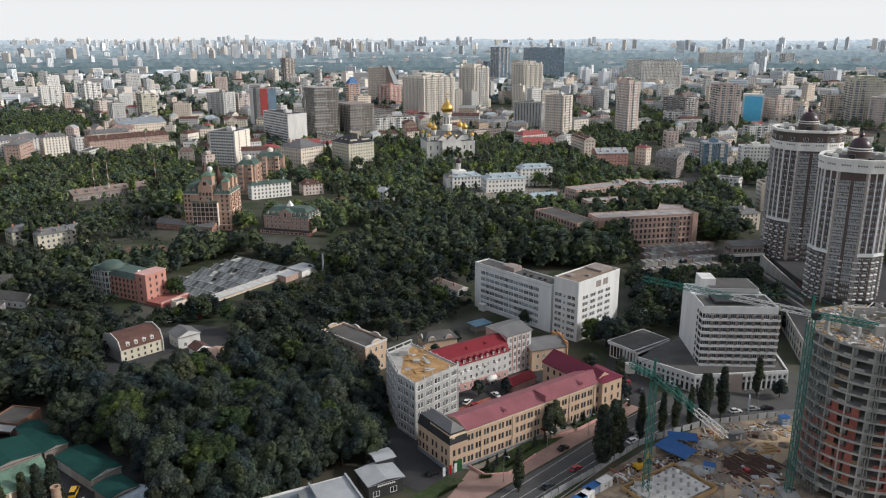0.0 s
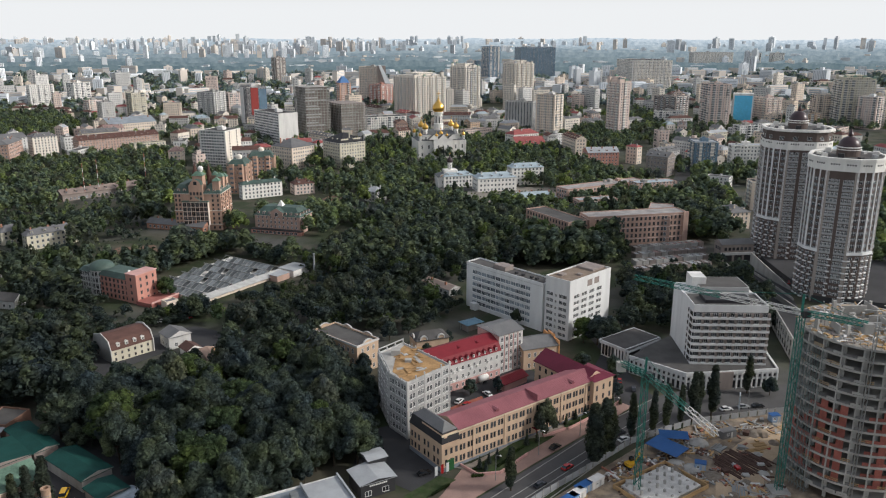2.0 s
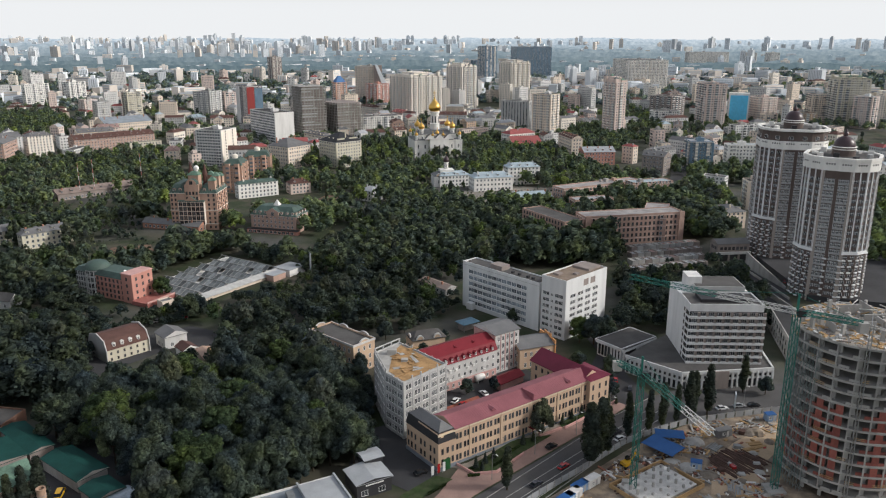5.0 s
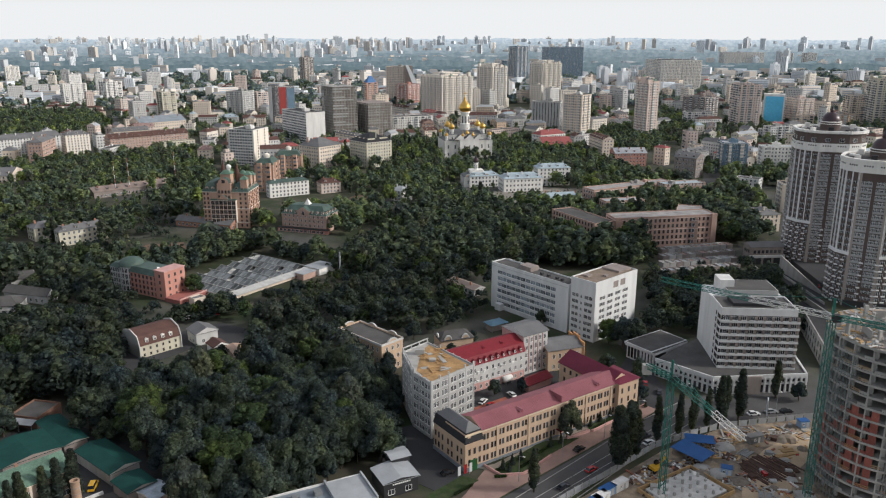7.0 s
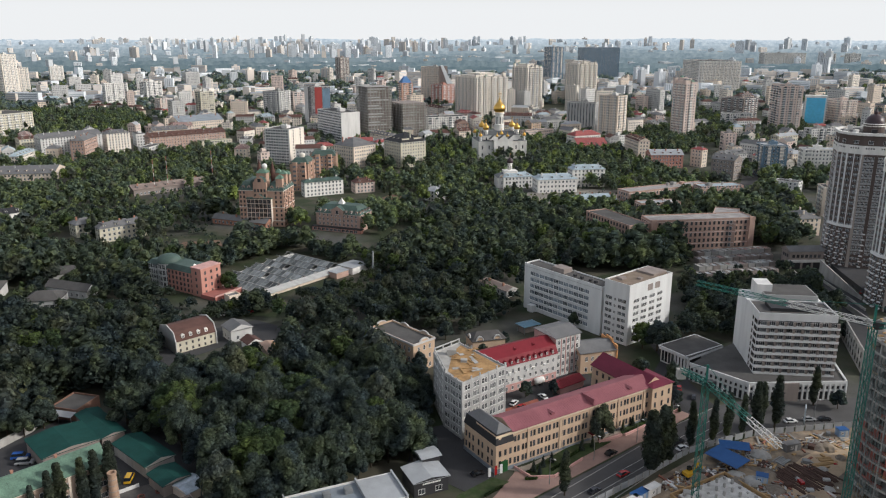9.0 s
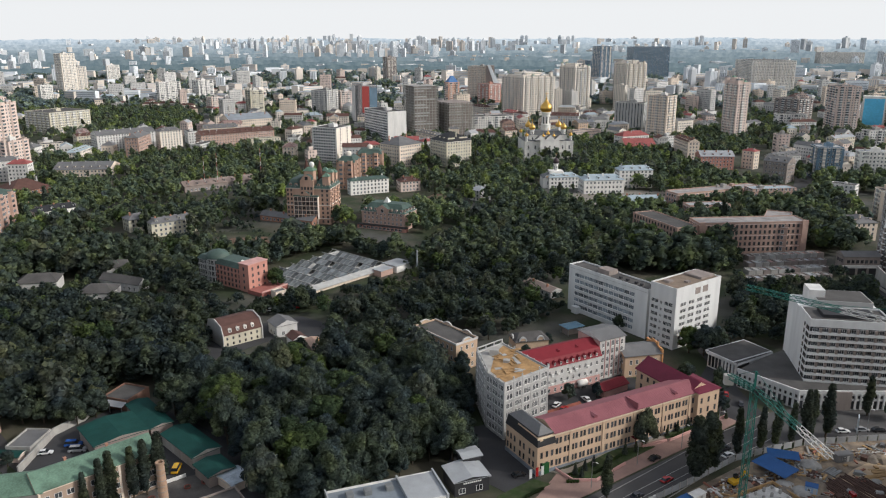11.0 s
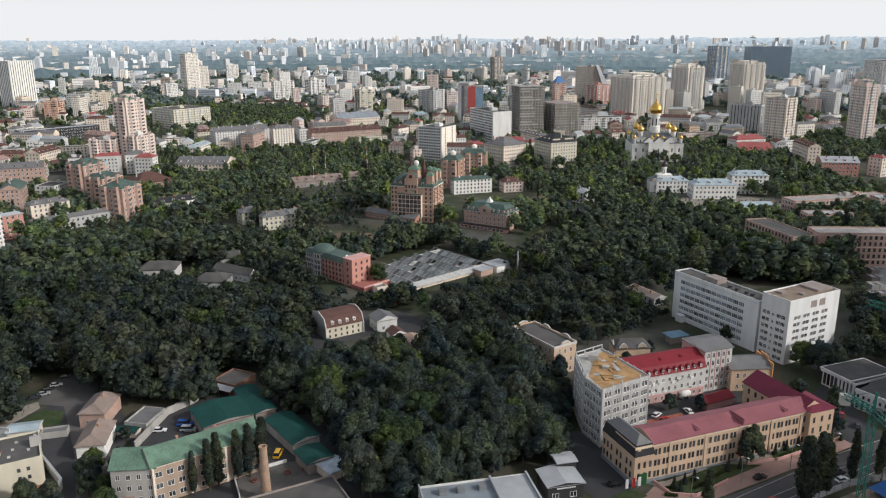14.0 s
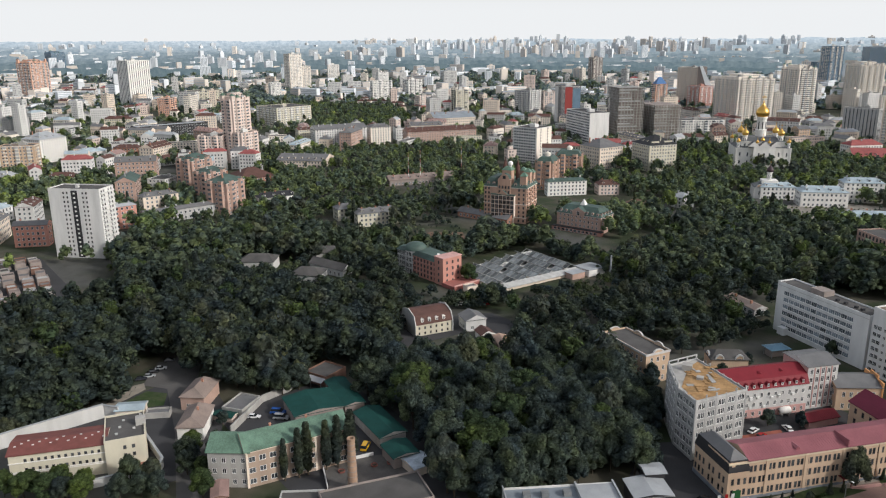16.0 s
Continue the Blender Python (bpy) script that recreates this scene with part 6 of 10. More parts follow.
    part("window", window_mesh(2.2, 2.2, FRAMEDARK), None, ob, m=pose(15, -0.96, h + 5.8))
    p = Pile()
    p.box(11.6, 4.2, h + 4, 18.4, 10.5, h + 11.0)
    part("lantern_storey", p, CASTLE, ob)
    p = Pile()
    frustum(p, 11.0, 3.6, 19.0, 11.1, h + 11, h + 13.4, 2.4)
    part("lantern_roof", p, OLDGREEN, ob)
    for x, y, z in ((10.8, 13, h + 11), (20.2, 13, h + 10)):
        p = Pile()
        p.tube([(1.5, h + 2), (1.5, z), (1.9, z + 0.1), (0.1, z + 8.0)], 10, x, y)
        part("turret", p, BROWNROOF, ob)
    p = Pile()
    p.tube([(1.2, h + 13.2), (1.2, h + 14.0)] + [(1.9 * math.cos(q), h + 15.2 + 1.9 * math.sin(q)) for q in (-0.8, -0.4, 0.0, 0.4, 0.8, 1.2)], 12, 16.5, 7.5)
    part("small_dome", p, WHITE, ob)
    for x, y, z in ((W - 3, 3, h + 8), (W - 3, 12, h + 9.5), (W - 3, 20, h + 8), (W - 9, 20, h + 9)):
        p = Pile()
        p.box(x - 2.2, y - 2.2, h - 1, x + 2.2, y + 2.2, z)
        frustum(p, x - 2.6, y - 2.6, x + 2.6, y + 2.6, z, z + 2.2, 1.9, 1)
        part("roof_pavilion", p, [CASTLE, OLDGREEN], ob)
    for x, y, a, w, d, hh in ((-166.5, 621.9, -2, 15, 20, 23), (-163.6, 685.1, 10, 22, 18, 20)):
        o = block("castle_annex", "tan stone apartment house with a green mansard and a small dome", "apartment house", x, y, a, w, d, hh, CASTLE, GREENROOF, 6, "none", trim="tk")
        p = Pile()
        frustum(p, -0.5, -0.5, w + 0.5, d + 0.5, hh, hh + 4.5, 3.5)
        part("mansard_roof", p, GREENROOF, o)
        p = Pile()
        p.tube([(2.4, hh + 3), (2.4, hh + 6.0), (2.7, hh + 6.1)] + [(2.6 * math.cos(q), hh + 6.2 + 2.0 * math.sin(q)) for q in (0.1, 0.5, 0.9, 1.3)], 14, w / 2, d / 2)
        part("lantern", p, BEIGELIGHT, o)
    # long terrace range before it
    block("terrace_range", "long low range under a patched brown sheet roof", "house", -192.0, 505.0, -19, 44, 9, 3.6, BRICK, GREYROOF, 1, "gable", 2.6)


castle_house()


def green_roof_house():
    W, D, h = 32.5, 18.0, 11.5
    ob = block("green_roof_house", "four-storey pink brick house with a green mansard and dormers", "house", -116.6, 494.8, -17, W, D, h, PINKBRICK, GREENROOF, 0, "none")
    p = Pile()
    frustum(p, -0.6, -0.6, W + 0.6, D + 0.6, h, h + 5.2, 5.5)
    part("mansard_roof", p, GREENROOF, ob)
    windows(ob, W, D, 2.6, 3, 3.0, 1.2, 1.7, 2.9, "fr", True)
    strip(ob, W, D, h - 0.4, 0.45, ROSE, 0.3, "cornice", "flr")
    for i in range(8):
        if i not in (3, 4):
            dormer(ob, 2.6 + i * 3.9, 0.3, h + 0.7, 1.6, 1.6, 2.6, PINKBRICK, GREENROOF)
    for i in range(4):
        dormer(ob, 0, 0, 0, 1.6, 1.6, 2.6, PINKBRICK, GREENROOF, m=side_matrix("r", W, D) @ pose(2.6 + i * 4.2, 0.3, h + 0.7))
    p = Pile()
    p.box(12, -0.6, h - 1, 20.5, 3.5, h + 2.4)
    p.face([(11.5, -0.65, h + 2.4), (21, -0.65, h + 2.4), (16.25, -0.65, h + 5.2)])
    p.face([(11.5, -0.65, h + 2.4), (16.25, -0.65, h + 5.2), (16.25, 6, h + 5.2), (11.5, 6, h + 2.4)], 1)
    p.face([(21, -0.65, h + 2.4), (21, 6, h + 2.4), (16.25, 6, h + 5.2), (16.25, -0.65, h + 5.2)], 1)
    part("middle_gable", p, [PINKBRICK, GREENROOF], ob)
    part("window", window_mesh(2.0, 2.6), None, ob, m=pose(16.25, -0.66, h - 0.2))
    p = Pile()
    p.tube([(2.8, 0), (0.1, 4)], 4, a0=0.78)
    part("skylight", p, WHITE, ob, m=pose(15, 9, h + 5))
    p = Pile()
    p.box(-1.5, -3.5, -1, W + 2.5, 0, 2.4)
    part("ground_storey", p, PINK, ob)
    p = Pile()
    p.box(-1.8, -3.8, 2.4, W + 2.8, 0, 2.8)
    part("awning", p, DARK, ob)
    for i in range(11):
        part("window", window_mesh(2.2, 1.6), None, ob, m=pose(1.0 + i * 3.0, -3.51, 0.4))


green_roof_house()
slab9 = block("white_slab", "twelve-storey panel block with a blank cream end wall", "apartment house", -201.7, 755, 72, 28, 29, 35, PANEL, BITUMEN, 12, clutter=2, win=dict(w=2.1, h=1.6, step=2.8, sides="lk"), trim="")
# cream sheet over the sun-facing end: sunlight put into its colour
p = Pile()
p.box(0.1, -0.12, -1, 27.9, 0, 35.2)
end = part("end_wall", p, BEIGELIGHT, slab9, "warm cream end wall")
for fl in range(12):
    for x in (7.5, 20.5):
        part("window", window_mesh(1.5, 1.6, FRAMEDARK, 1), None, slab9, m=pose(x, -0.13, 1.2 + fl * 2.9))
block("panel_slab", "grey panel block with a blank pale end", "apartment house", -177, 900, 38, 25, 64, 38, PANEL, BITUMEN, 12, clutter=2, win=dict(w=2.4, h=1.7, step=3.1, sides="lk"), trim="")


def skeleton_tower(x, y, ang, W, D, h, label):
    """A concrete frame of bare slabs and columns."""
    ob = thing("unfinished_block", label, "apartment house", pose(x, y, 0, 0, 0, ang), "city houses")
    FOOT.append((x, y, radians(ang), W, D))
    n = int(h / 3.3)
    p, q = Pile(), Pile()
    p.box(0, 0, 0, W, D, 0.3)
    me = p.mesh("floor_slab", CONCRETE)
    for i in range(1, n + 1):
        part("floor_slab", me, None, ob, m=pose(0, 0, i * 3.3))
    p = Pile()
    p.box(2.2, 2.2, -1, W - 2.2, D - 2.2, h, 0)
    part("core_wall", p, BROWNGREY, ob)
    p = Pile()
    for u in range(int(W / 4) + 1):
        for v in (0.4, D - 0.4):
            p.box(u * (W - 0.8) / int(W / 4) + 0.05, v - 0.35, 0, u * (W - 0.8) / int(W / 4) + 0.75, v + 0.35, h)
    for v in range(int(D / 4) + 1):
        for u in (0.4, W - 0.4):
            p.box(u - 0.35, v * (D - 0.8) / int(D / 4) + 0.05, 0, u + 0.35, v * (D - 0.8) / int(D / 4) + 0.75, h)
    part("column_grid", p, CONCRETE, ob, kind="stuff")
    for i in range(n):
        if i % 3 != 2:
            p = Pile()
            p.box(0.5, -0.02, 0, W * random.Random(i).uniform(0.3, 0.9), 0.3, 1.5)
            part("infill_wall", p, GREY if h > 50 else BRICK if i < 4 else CONCRETE, ob, m=pose(0, 0.1, i * 3.3 + 0.3))


skeleton_tower(-150, 930, 30, 32, 38, 66, "dark unfinished concrete tower block with bare floors")
skeleton_tower(-110, 951, 35, 36, 46, 45, "lower unfinished concrete block with bare floors")
p = Pile()
lattice(p, (0, 0, 0), (0, 0, 92), 0.9, 3.0, 0, 0.2)
lattice(p, (-14, 0, 84), (36, 0, 84), 0.8, 3.0, 0, 0.18)
solid("far_crane", p, STEEL, "slim grey tower crane on the unfinished block", "crane", pose(-146, 950, 0, 0, 0, 20))


# white tower block with dark window column
wt = block("white_tower_block", "white sixteen-storey tower block with a dark loggia column", "apartment tower", -346, 328, 104, 15, 32, 41, PANEL, BITUMEN, 0, clutter=1)
m = side_matrix("l", 15, 32)
p = Pile()
p.box(14.2, -0.08, 0.5, 18.2, 0, 40.5)
part("loggia_column", p, DARK, wt, m=m)
for fl in range(15):
    for x in (9.5, 11.8, 21.5, 23.8):
        part("window", window_mesh(0.9, 1.2, FRAMEDARK, 0), None, wt, m=m @ pose(x, -0.01, 1.4 + fl * 2.65))
    p = Pile()
    p.box(0.8, -1.1, 0, 6, 0, 1.0)
    p.box(8, -1.1, 0, 14, 0, 1.0)
    part("balcony", p, PANEL, wt, m=pose(0, 0, 1.2 + fl * 2.65))
    for x in (2.2, 4.6, 9.5, 12.3):
        part("window", window_mesh(1.5, 1.4), None, wt, m=pose(x, -0.01, 2.2 + fl * 2.65))
    p = Pile()
    p.box(0.5, -0.12, 0, 1.7, 0, 1.0)
    part("loggia_rail", p, WHITE, wt, m=m @ pose(15.0, 0, 1.2 + fl * 2.65))


# ---- brick school round a yard ----
def brick_ring():
    for x, y, a, W, D, h, lab in ((95.7, 449, 12, 66, 15, 19, "long pink brick building with a tiled parapet"), (148, 458, 70, 40, 15, 17, "pink brick wing with a pale patched roof")):
        o = block("brick_house", lab, "school building", x, y, a, W, D, h, PINKBRICK, mat("patched_pale_roof", (0.32, 0.3, 0.29), 0.7, 0.4, 0.2, 2.0), 0, "flat")
        windows(o, W, D, 1.0, 5, 3.5, 1.4, 2.0, 2.9, "fl", a == 12, FRAMEDARK)
        for z in (4.3, 11.2, h - 1.0):
            strip(o, W, D, z, 0.3, ROSE, 0.1, "string_course", "fl")
    o = block("brick_house", "pink brick wing with arched windows beside trees", "school building", 95.2, 449.5, 118, 44, 15, 17.5, PINKBRICK, BITUMEN, 0, "flat")
    windows(o, 44, 15, 1.0, 5, 3.3, 1.4, 2.0, 2.9, "k", True, FRAMEDARK)
    for x in (0.0, 62.5):
        p = Pile()
        p.box(x, -1.2, -1, x + 3.5, 0, 20)
        q = new("stair_tower", p.mesh("stair_tower", PINKBRICK))
        q.parent = bpy.data.objects["brick_house"]


brick_ring()


# ---- church with gilded domes ----
CHURCHROOF = mat("church_grey_roof", (0.1, 0.105, 0.11), 0.5, 0.2, 0.2, 2.0)


def cupola(ob, x, y, z, r, gold=True):
    p = Pile()
    p.tube([(r * 0.72, z - 3), (r * 0.72, z + r * 2.0), (r * 0.86, z + r * 2.05), (r * 0.86, z + r * 2.3), (r * 0.7, z + r * 2.35)], 16, x, y)
    d = part("drum", p, WHITE, ob)
    for k in range(8):
        a = 2 * math.pi * k / 8
        part("window", window_mesh(r * 0.22, r * 1.2, FRAME, 0), None, d, m=pose(x + r * 0.72 * math.cos(a), y + r * 0.72 * math.sin(a), z + r * 0.4, 0, 0, math.degrees(a) + 90))
    p = Pile()
    zz = z + r * 2.3
    p.tube([(r * 0.72, zz), (r * 0.98, zz + r * 0.35), (r * 1.05, zz + r * 0.7), (r * 0.92, zz + r * 1.1), (r * 0.6, zz + r * 1.5), (r * 0.26, zz + r * 1.85), (r * 0.1, zz + r * 2.25), (r * 0.16, zz + r * 2.35), (r * 0.05, zz + r * 2.5)], 20, x, y)
    part("onion_dome", p, GOLD if gold else BROWNDOME, ob, smooth=True)
    p = Pile()
    t = zz + r * 2.4
    p.box(x - 0.12, y - 0.12, t, x + 0.12, y + 0.12, t + r * 1.1)
    p.box(x - r * 0.32, y - 0.1, t + r * 0.6, x + r * 0.32, y + 0.1, t + r * 0.78)
    part("cross", p, GOLD, ob)


def church():
    ob = thing("church", "large white church with a grey roof and gilded onion domes", "church", pose(-13.0, 806, 0, 0, 0, 12) @ Matrix.Diagonal((1.12, 1.12, 1.12, 1)))
    W, D, h = 46, 34, 21
    FOOT.append((-15, 806, radians(16), 52, 39))
    p = Pile()
    p.box(0, 0, -2, W, D, h - 5)
    part("lower_wall", p, WHITE, ob)
    p = Pile()
    p.box(5, 4, h - 5, W - 5, D - 4, h)
    part("upper_wall", p, WHITE, ob)
    p = Pile()
    p.box(14, -4, -2, W - 14, D + 4, h - 3)
    part("transept", p, WHITE, ob)
    for x0, x1, y0, y1, z0, z1 in ((-0.5, W + 0.5, -0.5, D + 0.5, h - 5, h - 3), (4.5, W - 4.5, 3.5, D - 3.5, h, h + 4)):
        p = Pile()
        p.box(x0, y0, z0, x1, y1, z0 + 0.6)
        part("cornice", p, WHITE, ob)
        p = Pile()
        A, B = [(x0, y0), (x1, y0), (x1, y1), (x0, y1)], [(x0 + 7, y0 + 7), (x1 - 7, y0 + 7), (x1 - 7, y1 - 7), (x0 + 7, y1 - 7)]
        for k in range(4):
            j = (k + 1) % 4
            p.face([(*A[k], z0 + 0.6), (*A[j], z0 + 0.6), (*B[j], z1), (*B[k], z1)])
        p.face([(*q, z1) for q in B])
        part("roof", p, CHURCHROOF, ob)
    for x in (3.5, 10, 18.5, 23, 27.5, 36, 42.5):
        for fl in range(2):
            y = -4.02 if 14 < x < W - 14 else -0.02
            part("window", window_mesh(1.4, 3.6 if fl else 3.0, FRAME, 1), None, ob, m=pose(x, y, 2.5 + fl * 6.5))
    for y in (4, 10, 17, 24, 30):
        part("window", window_mesh(1.4, 3.4, FRAME, 1), None, ob, m=pose(-0.02, y, 4, 0, 0, -90))
    for x in range(8, 40, 4):
        part("window", window_mesh(1.2, 2.4, FRAME, 0), None, ob, m=pose(x, 3.98, h - 3.6))
    for x in (14, 23, 32):
        p = Pile()
        p.prism([(x - 4.5, -4.4), (x + 4.5, -4.4), (x + 4.5, -3.4), (x - 4.5, -3.4)], h - 3, h - 2.4)
        p.face([(x - 4.4, -4.4, h - 2.4), (x + 4.4, -4.4, h - 2.4), (x, -4.4, h + 1.6)])
        p.face([(x - 4.4, -4.4, h - 2.4), (x, -4.4, h + 1.6), (x, 2, h + 1.6), (x - 4.4, 2, h - 2.4)], 1)
        p.face([(x, -4.4, h + 1.6), (x + 4.4, -4.4, h - 2.4), (x + 4.4, 2, h - 2.4), (x, 2, h + 1.6)], 1)
        part("kokoshnik_gable", p, [WHITE, CHURCHROOF], ob)
    for x in [0.3 + 5.68 * i for i in range(9)]:
        p = Pile()
        p.box(x - 0.4, -0.5, -1, x + 0.4, 0, h - 5)
        part("pilaster", p, WHITE, ob)
    p = Pile()
    p.tube([(4.6, h + 2), (4.6, h + 9.5), (5.0, h + 9.6), (4.2, h + 10.2)], 20, W / 2, D / 2)
    part("drum_base", p, WHITE, ob)
    cupola(ob, W / 2, D / 2, h + 8.0, 5.6)
    for x, y, r in ((8, 7, 2.9), (W - 8, 7, 2.9), (8, D - 7, 2.9), (W - 8, D - 7, 2.9), (W / 2, 6, 1.9), (2, 2, 1.7), (W - 2, 2, 1.7), (18, 2.5, 1.4), (28, 2.5, 1.4), (2, D - 2, 1.7), (W - 2, D - 2, 1.7)):
        cupola(ob, x, y, h - 1 if r > 2 else h - 4, r)
    # small church in front
    o = thing("chapel", "small white church with a dark dome and rounded gables", "church", pose(6, 646, 0, 0, 0, 10))
    FOOT.append((6, 646, radians(10), 24, 18))
    p = Pile()
    p.box(0, 0, -1, 24, 16, 9)
    part("wall", p, WHITE, o)
    p = Pile()
    p.box(6, 3, 9, 18, 13, 14)
    part("upper_wall", p, WHITE, o)
    roof_gable(o, 24, 16, 9, 3.5, CHURCHROOF, WHITE, "x", 0.4, 6)
    for x in (4, 12, 20):
        scroll_gable(o, x, 0, 9, 5, 2.6)
        part("window", window_mesh(1.2, 3.0), None, o, m=pose(x, -0.02, 3))
    cupola(o, 12, 8, 14, 2.6, False)


church()

# ---- factory yards ----
OLDBRICK = mat("old_dark_brick", (0.2, 0.115, 0.085), 0.9, 0.25, 0.3, 9.0, 0.4)
TINBLUE = mat("pale_blue_tin", (0.4, 0.46, 0.52), 0.5, 0.3, 0.5, 2.0)


def factory():
    W, D, h = 31.0, 11.5, 11.6
    ob = block("green_factory", "old beige factory house with a worn green metal roof", "factory", -124.9, 158.6, 49, W, D, h, FACTORY, OLDGREEN, 0, "gable", 3.2, "x")
    seam_lines(ob, W, D, h, 3.2, 40, OLDGREEN)
    for fl in range(3):
        for i in range(10):
            part("window", window_mesh(1.9, 1.6, FRAME, 1), None, ob, m=pose(1.7 + i * 3.05, -0.01, 1.2 + fl * 3.5))
    strip(ob, W, D, h - 0.4, 0.3, BEIGE, 0.2, "cornice", "f")
    for x in (0.3, 10.4, 20.6, 30.7):
        p = Pile()
        p.box(-0.3, -0.15, 0, 0.3, 0, h)
        part("pilaster", p, BEIGE, ob, m=pose(x, 0, 0))
    for x in (9, 20):
        chimney(ob, x, 6.5, h + 2.8, 1.0)
    W, D, h = 12.0, 11.5, 11.2
    o = block("pale_factory_end", "pale rendered end of the factory with a green roof", "factory", -135.6, 155.2, 20, W, D, h, CONCRETE, OLDGREEN, 0, "gable", 3.2, "x")
    seam_lines(o, W, D, h, 3.2, 15, OLDGREEN)
    for fl in range(3):
        for i in range(4):
            part("window", window_mesh(1.2, 1.5, FRAME, 1), None, o, m=pose(1.8 + i * 2.8, -0.01, 1.2 + fl * 3.4))
    # brick chimney stack
    c = thing("brick_chimney", "tall round brick chimney with pale bands", "chimney", pose(-96.3, 168.8, 0))
    p = Pile()
    p.tube([(1.55, -1), (1.05, 16.0), (1.2, 16.1), (1.2, 16.7), (0.75, 16.7), (0.75, 15.2)], 20)
    part("shaft", p, mat("pale_brick", (0.34, 0.23, 0.16), 0.9, 0.25, 0.6, 6.0, 0.4), c)
    for i in range(9):
        p = Pile()
        z = 1.5 + i * 1.65
        r = 1.55 - 0.5 * z / 16 + 0.06
        p.tube([(r - 0.1, z), (r, z), (r, z + 0.2), (r - 0.1, z + 0.2)], 20)
        part("iron_band", p, BROWNGREY, c)
    # green sheds
    for x, y, a, W, D, h, rise_, lab, wall in ((-131.0, 193.6, 48, 16.5, 15.5, 4.4, 1.0, "broad shed with a dark teal sheet roof", BROWNGREY), (-119.5, 206.5, 48, 7, 22, 4.2, 0.8, "long shed with a dark teal sheet roof", BROWNGREY), (-99.0, 192.0, 52, 9, 20, 3.8, 1.2, "long shed with a teal roof beside the wood", CONCRETE), (-90, 183, 50, 8, 9, 3.6, 0.8, "small shed with a dark green roof", BROWNGREY)):
        o = block("teal_shed", lab, "shed", x, y, a, W, D, h, wall, TEALROOF, 0, "gable", rise_, "y")
    g = block("brick_garage", "low brick garage with a dark flat roof and a tin lean-to", "garage", -137.3, 224.2, 79, 11.4, 10.5, 3.7, OLDBRICK, BITUMEN)
    p = Pile()
    p.face([(-0.3, 0, 3.5), (-0.3, 0.0, 3.62), (-0.3, 10.5, 3.62), (-0.3, 10.5, 3.5)])
    p.face([(-0.3, 0, 3.62), (-3.0, 0, 2.9), (-3.0, 10.5, 2.9), (-0.3, 10.5, 3.62)])
    p.face([(-0.3, 0, 3.5), (-0.3, 10.5, 3.5), (-3.0, 10.5, 2.78), (-3.0, 0, 2.78)])
    p.face([(-3.0, 0, 2.78), (-3.0, 10.5, 2.78), (-3.0, 10.5, 2.9), (-3.0, 0, 2.9)])
    part("lean_to_roof", p, LIGHTROOF, g, "pale sheet lean-to roof")
    for y in (0.2, 5.2, 10.2):
        p = Pile()
        p.box(-2.9, y - 0.1, -0.2, -2.7, y + 0.1, 2.8)
        part("post", p, STEEL, g)
    block("low_garage", "low garage with a grey bitumen roof", "garage", -160.0, 192.6, 3, 8, 11.5, 2.6, CONCRETE, GREYROOF)
    block("small_shed", "narrow shed with a teal sheet roof beside the low garage", "shed", -160.3, 188.6, 3, 7.0, 3.2, 2.0, ROSE, TEALROOF, 0, "gable", 0.5)
    block("tin_shed", "small shed with a pale corrugated roof", "shed", -82.4, 181.1, 56, 6.6, 7.4, 2.8, BEIGE, TINBLUE, 0, "gable", 0.7)
    block("gate_house", "low flat gate house with white posts", "shed", -110, 152, 25, 12, 5, 3.0, GREY, BITUMEN)
    block("flat_hall", "low grey hall with a dark flat roof and parapet", "hall", -92.0, 148.5, 43, 29, 14, 4.0, BROWNGREY, BITUMEN)
    # wall of the yard
    for x0, y0, x1, y1 in ((-149.1, 182.9, -152.6, 205.7), (-152.6, 205.7, -148.6, 216.5), (-148.6, 216.5, -149.6, 227.5)):
        o = thing("yard_wall", "pale rendered yard wall with a coping", "wall", pose(x0, y0, 0, 0, 0, math.degrees(math.atan2(y1 - y0, x1 - x0))))
        L = math.hypot(x1 - x0, y1 - y0)
        p = Pile()
        p.box(0, -0.2, -0.5, L, 0.2, 2.6)
        part("wall", p, CONCRETE, o)
        p = Pile()
        p.box(0, -0.28, 2.6, L, 0.28, 2.75)
        part("coping", p, CONCRETE, o)
    # old houses by the lane
    for x, y, a, W, D, h, wall in ((-153.2, 172.8, 13, 8.2, 15, 4.6, WHITE), (-166.5, 190.3, 5, 8.4, 14, 5.0, PINKBRICK)):
        o = block("lane_house", "old small house with a grey asbestos roof", "house", x - 9, y, a + 12, W, D, h, wall, RUSTGREY, 1, "hip", 2.6, "y", 3, single=True)
        chimney(o, 5, 8, h + 1.8)


factory()


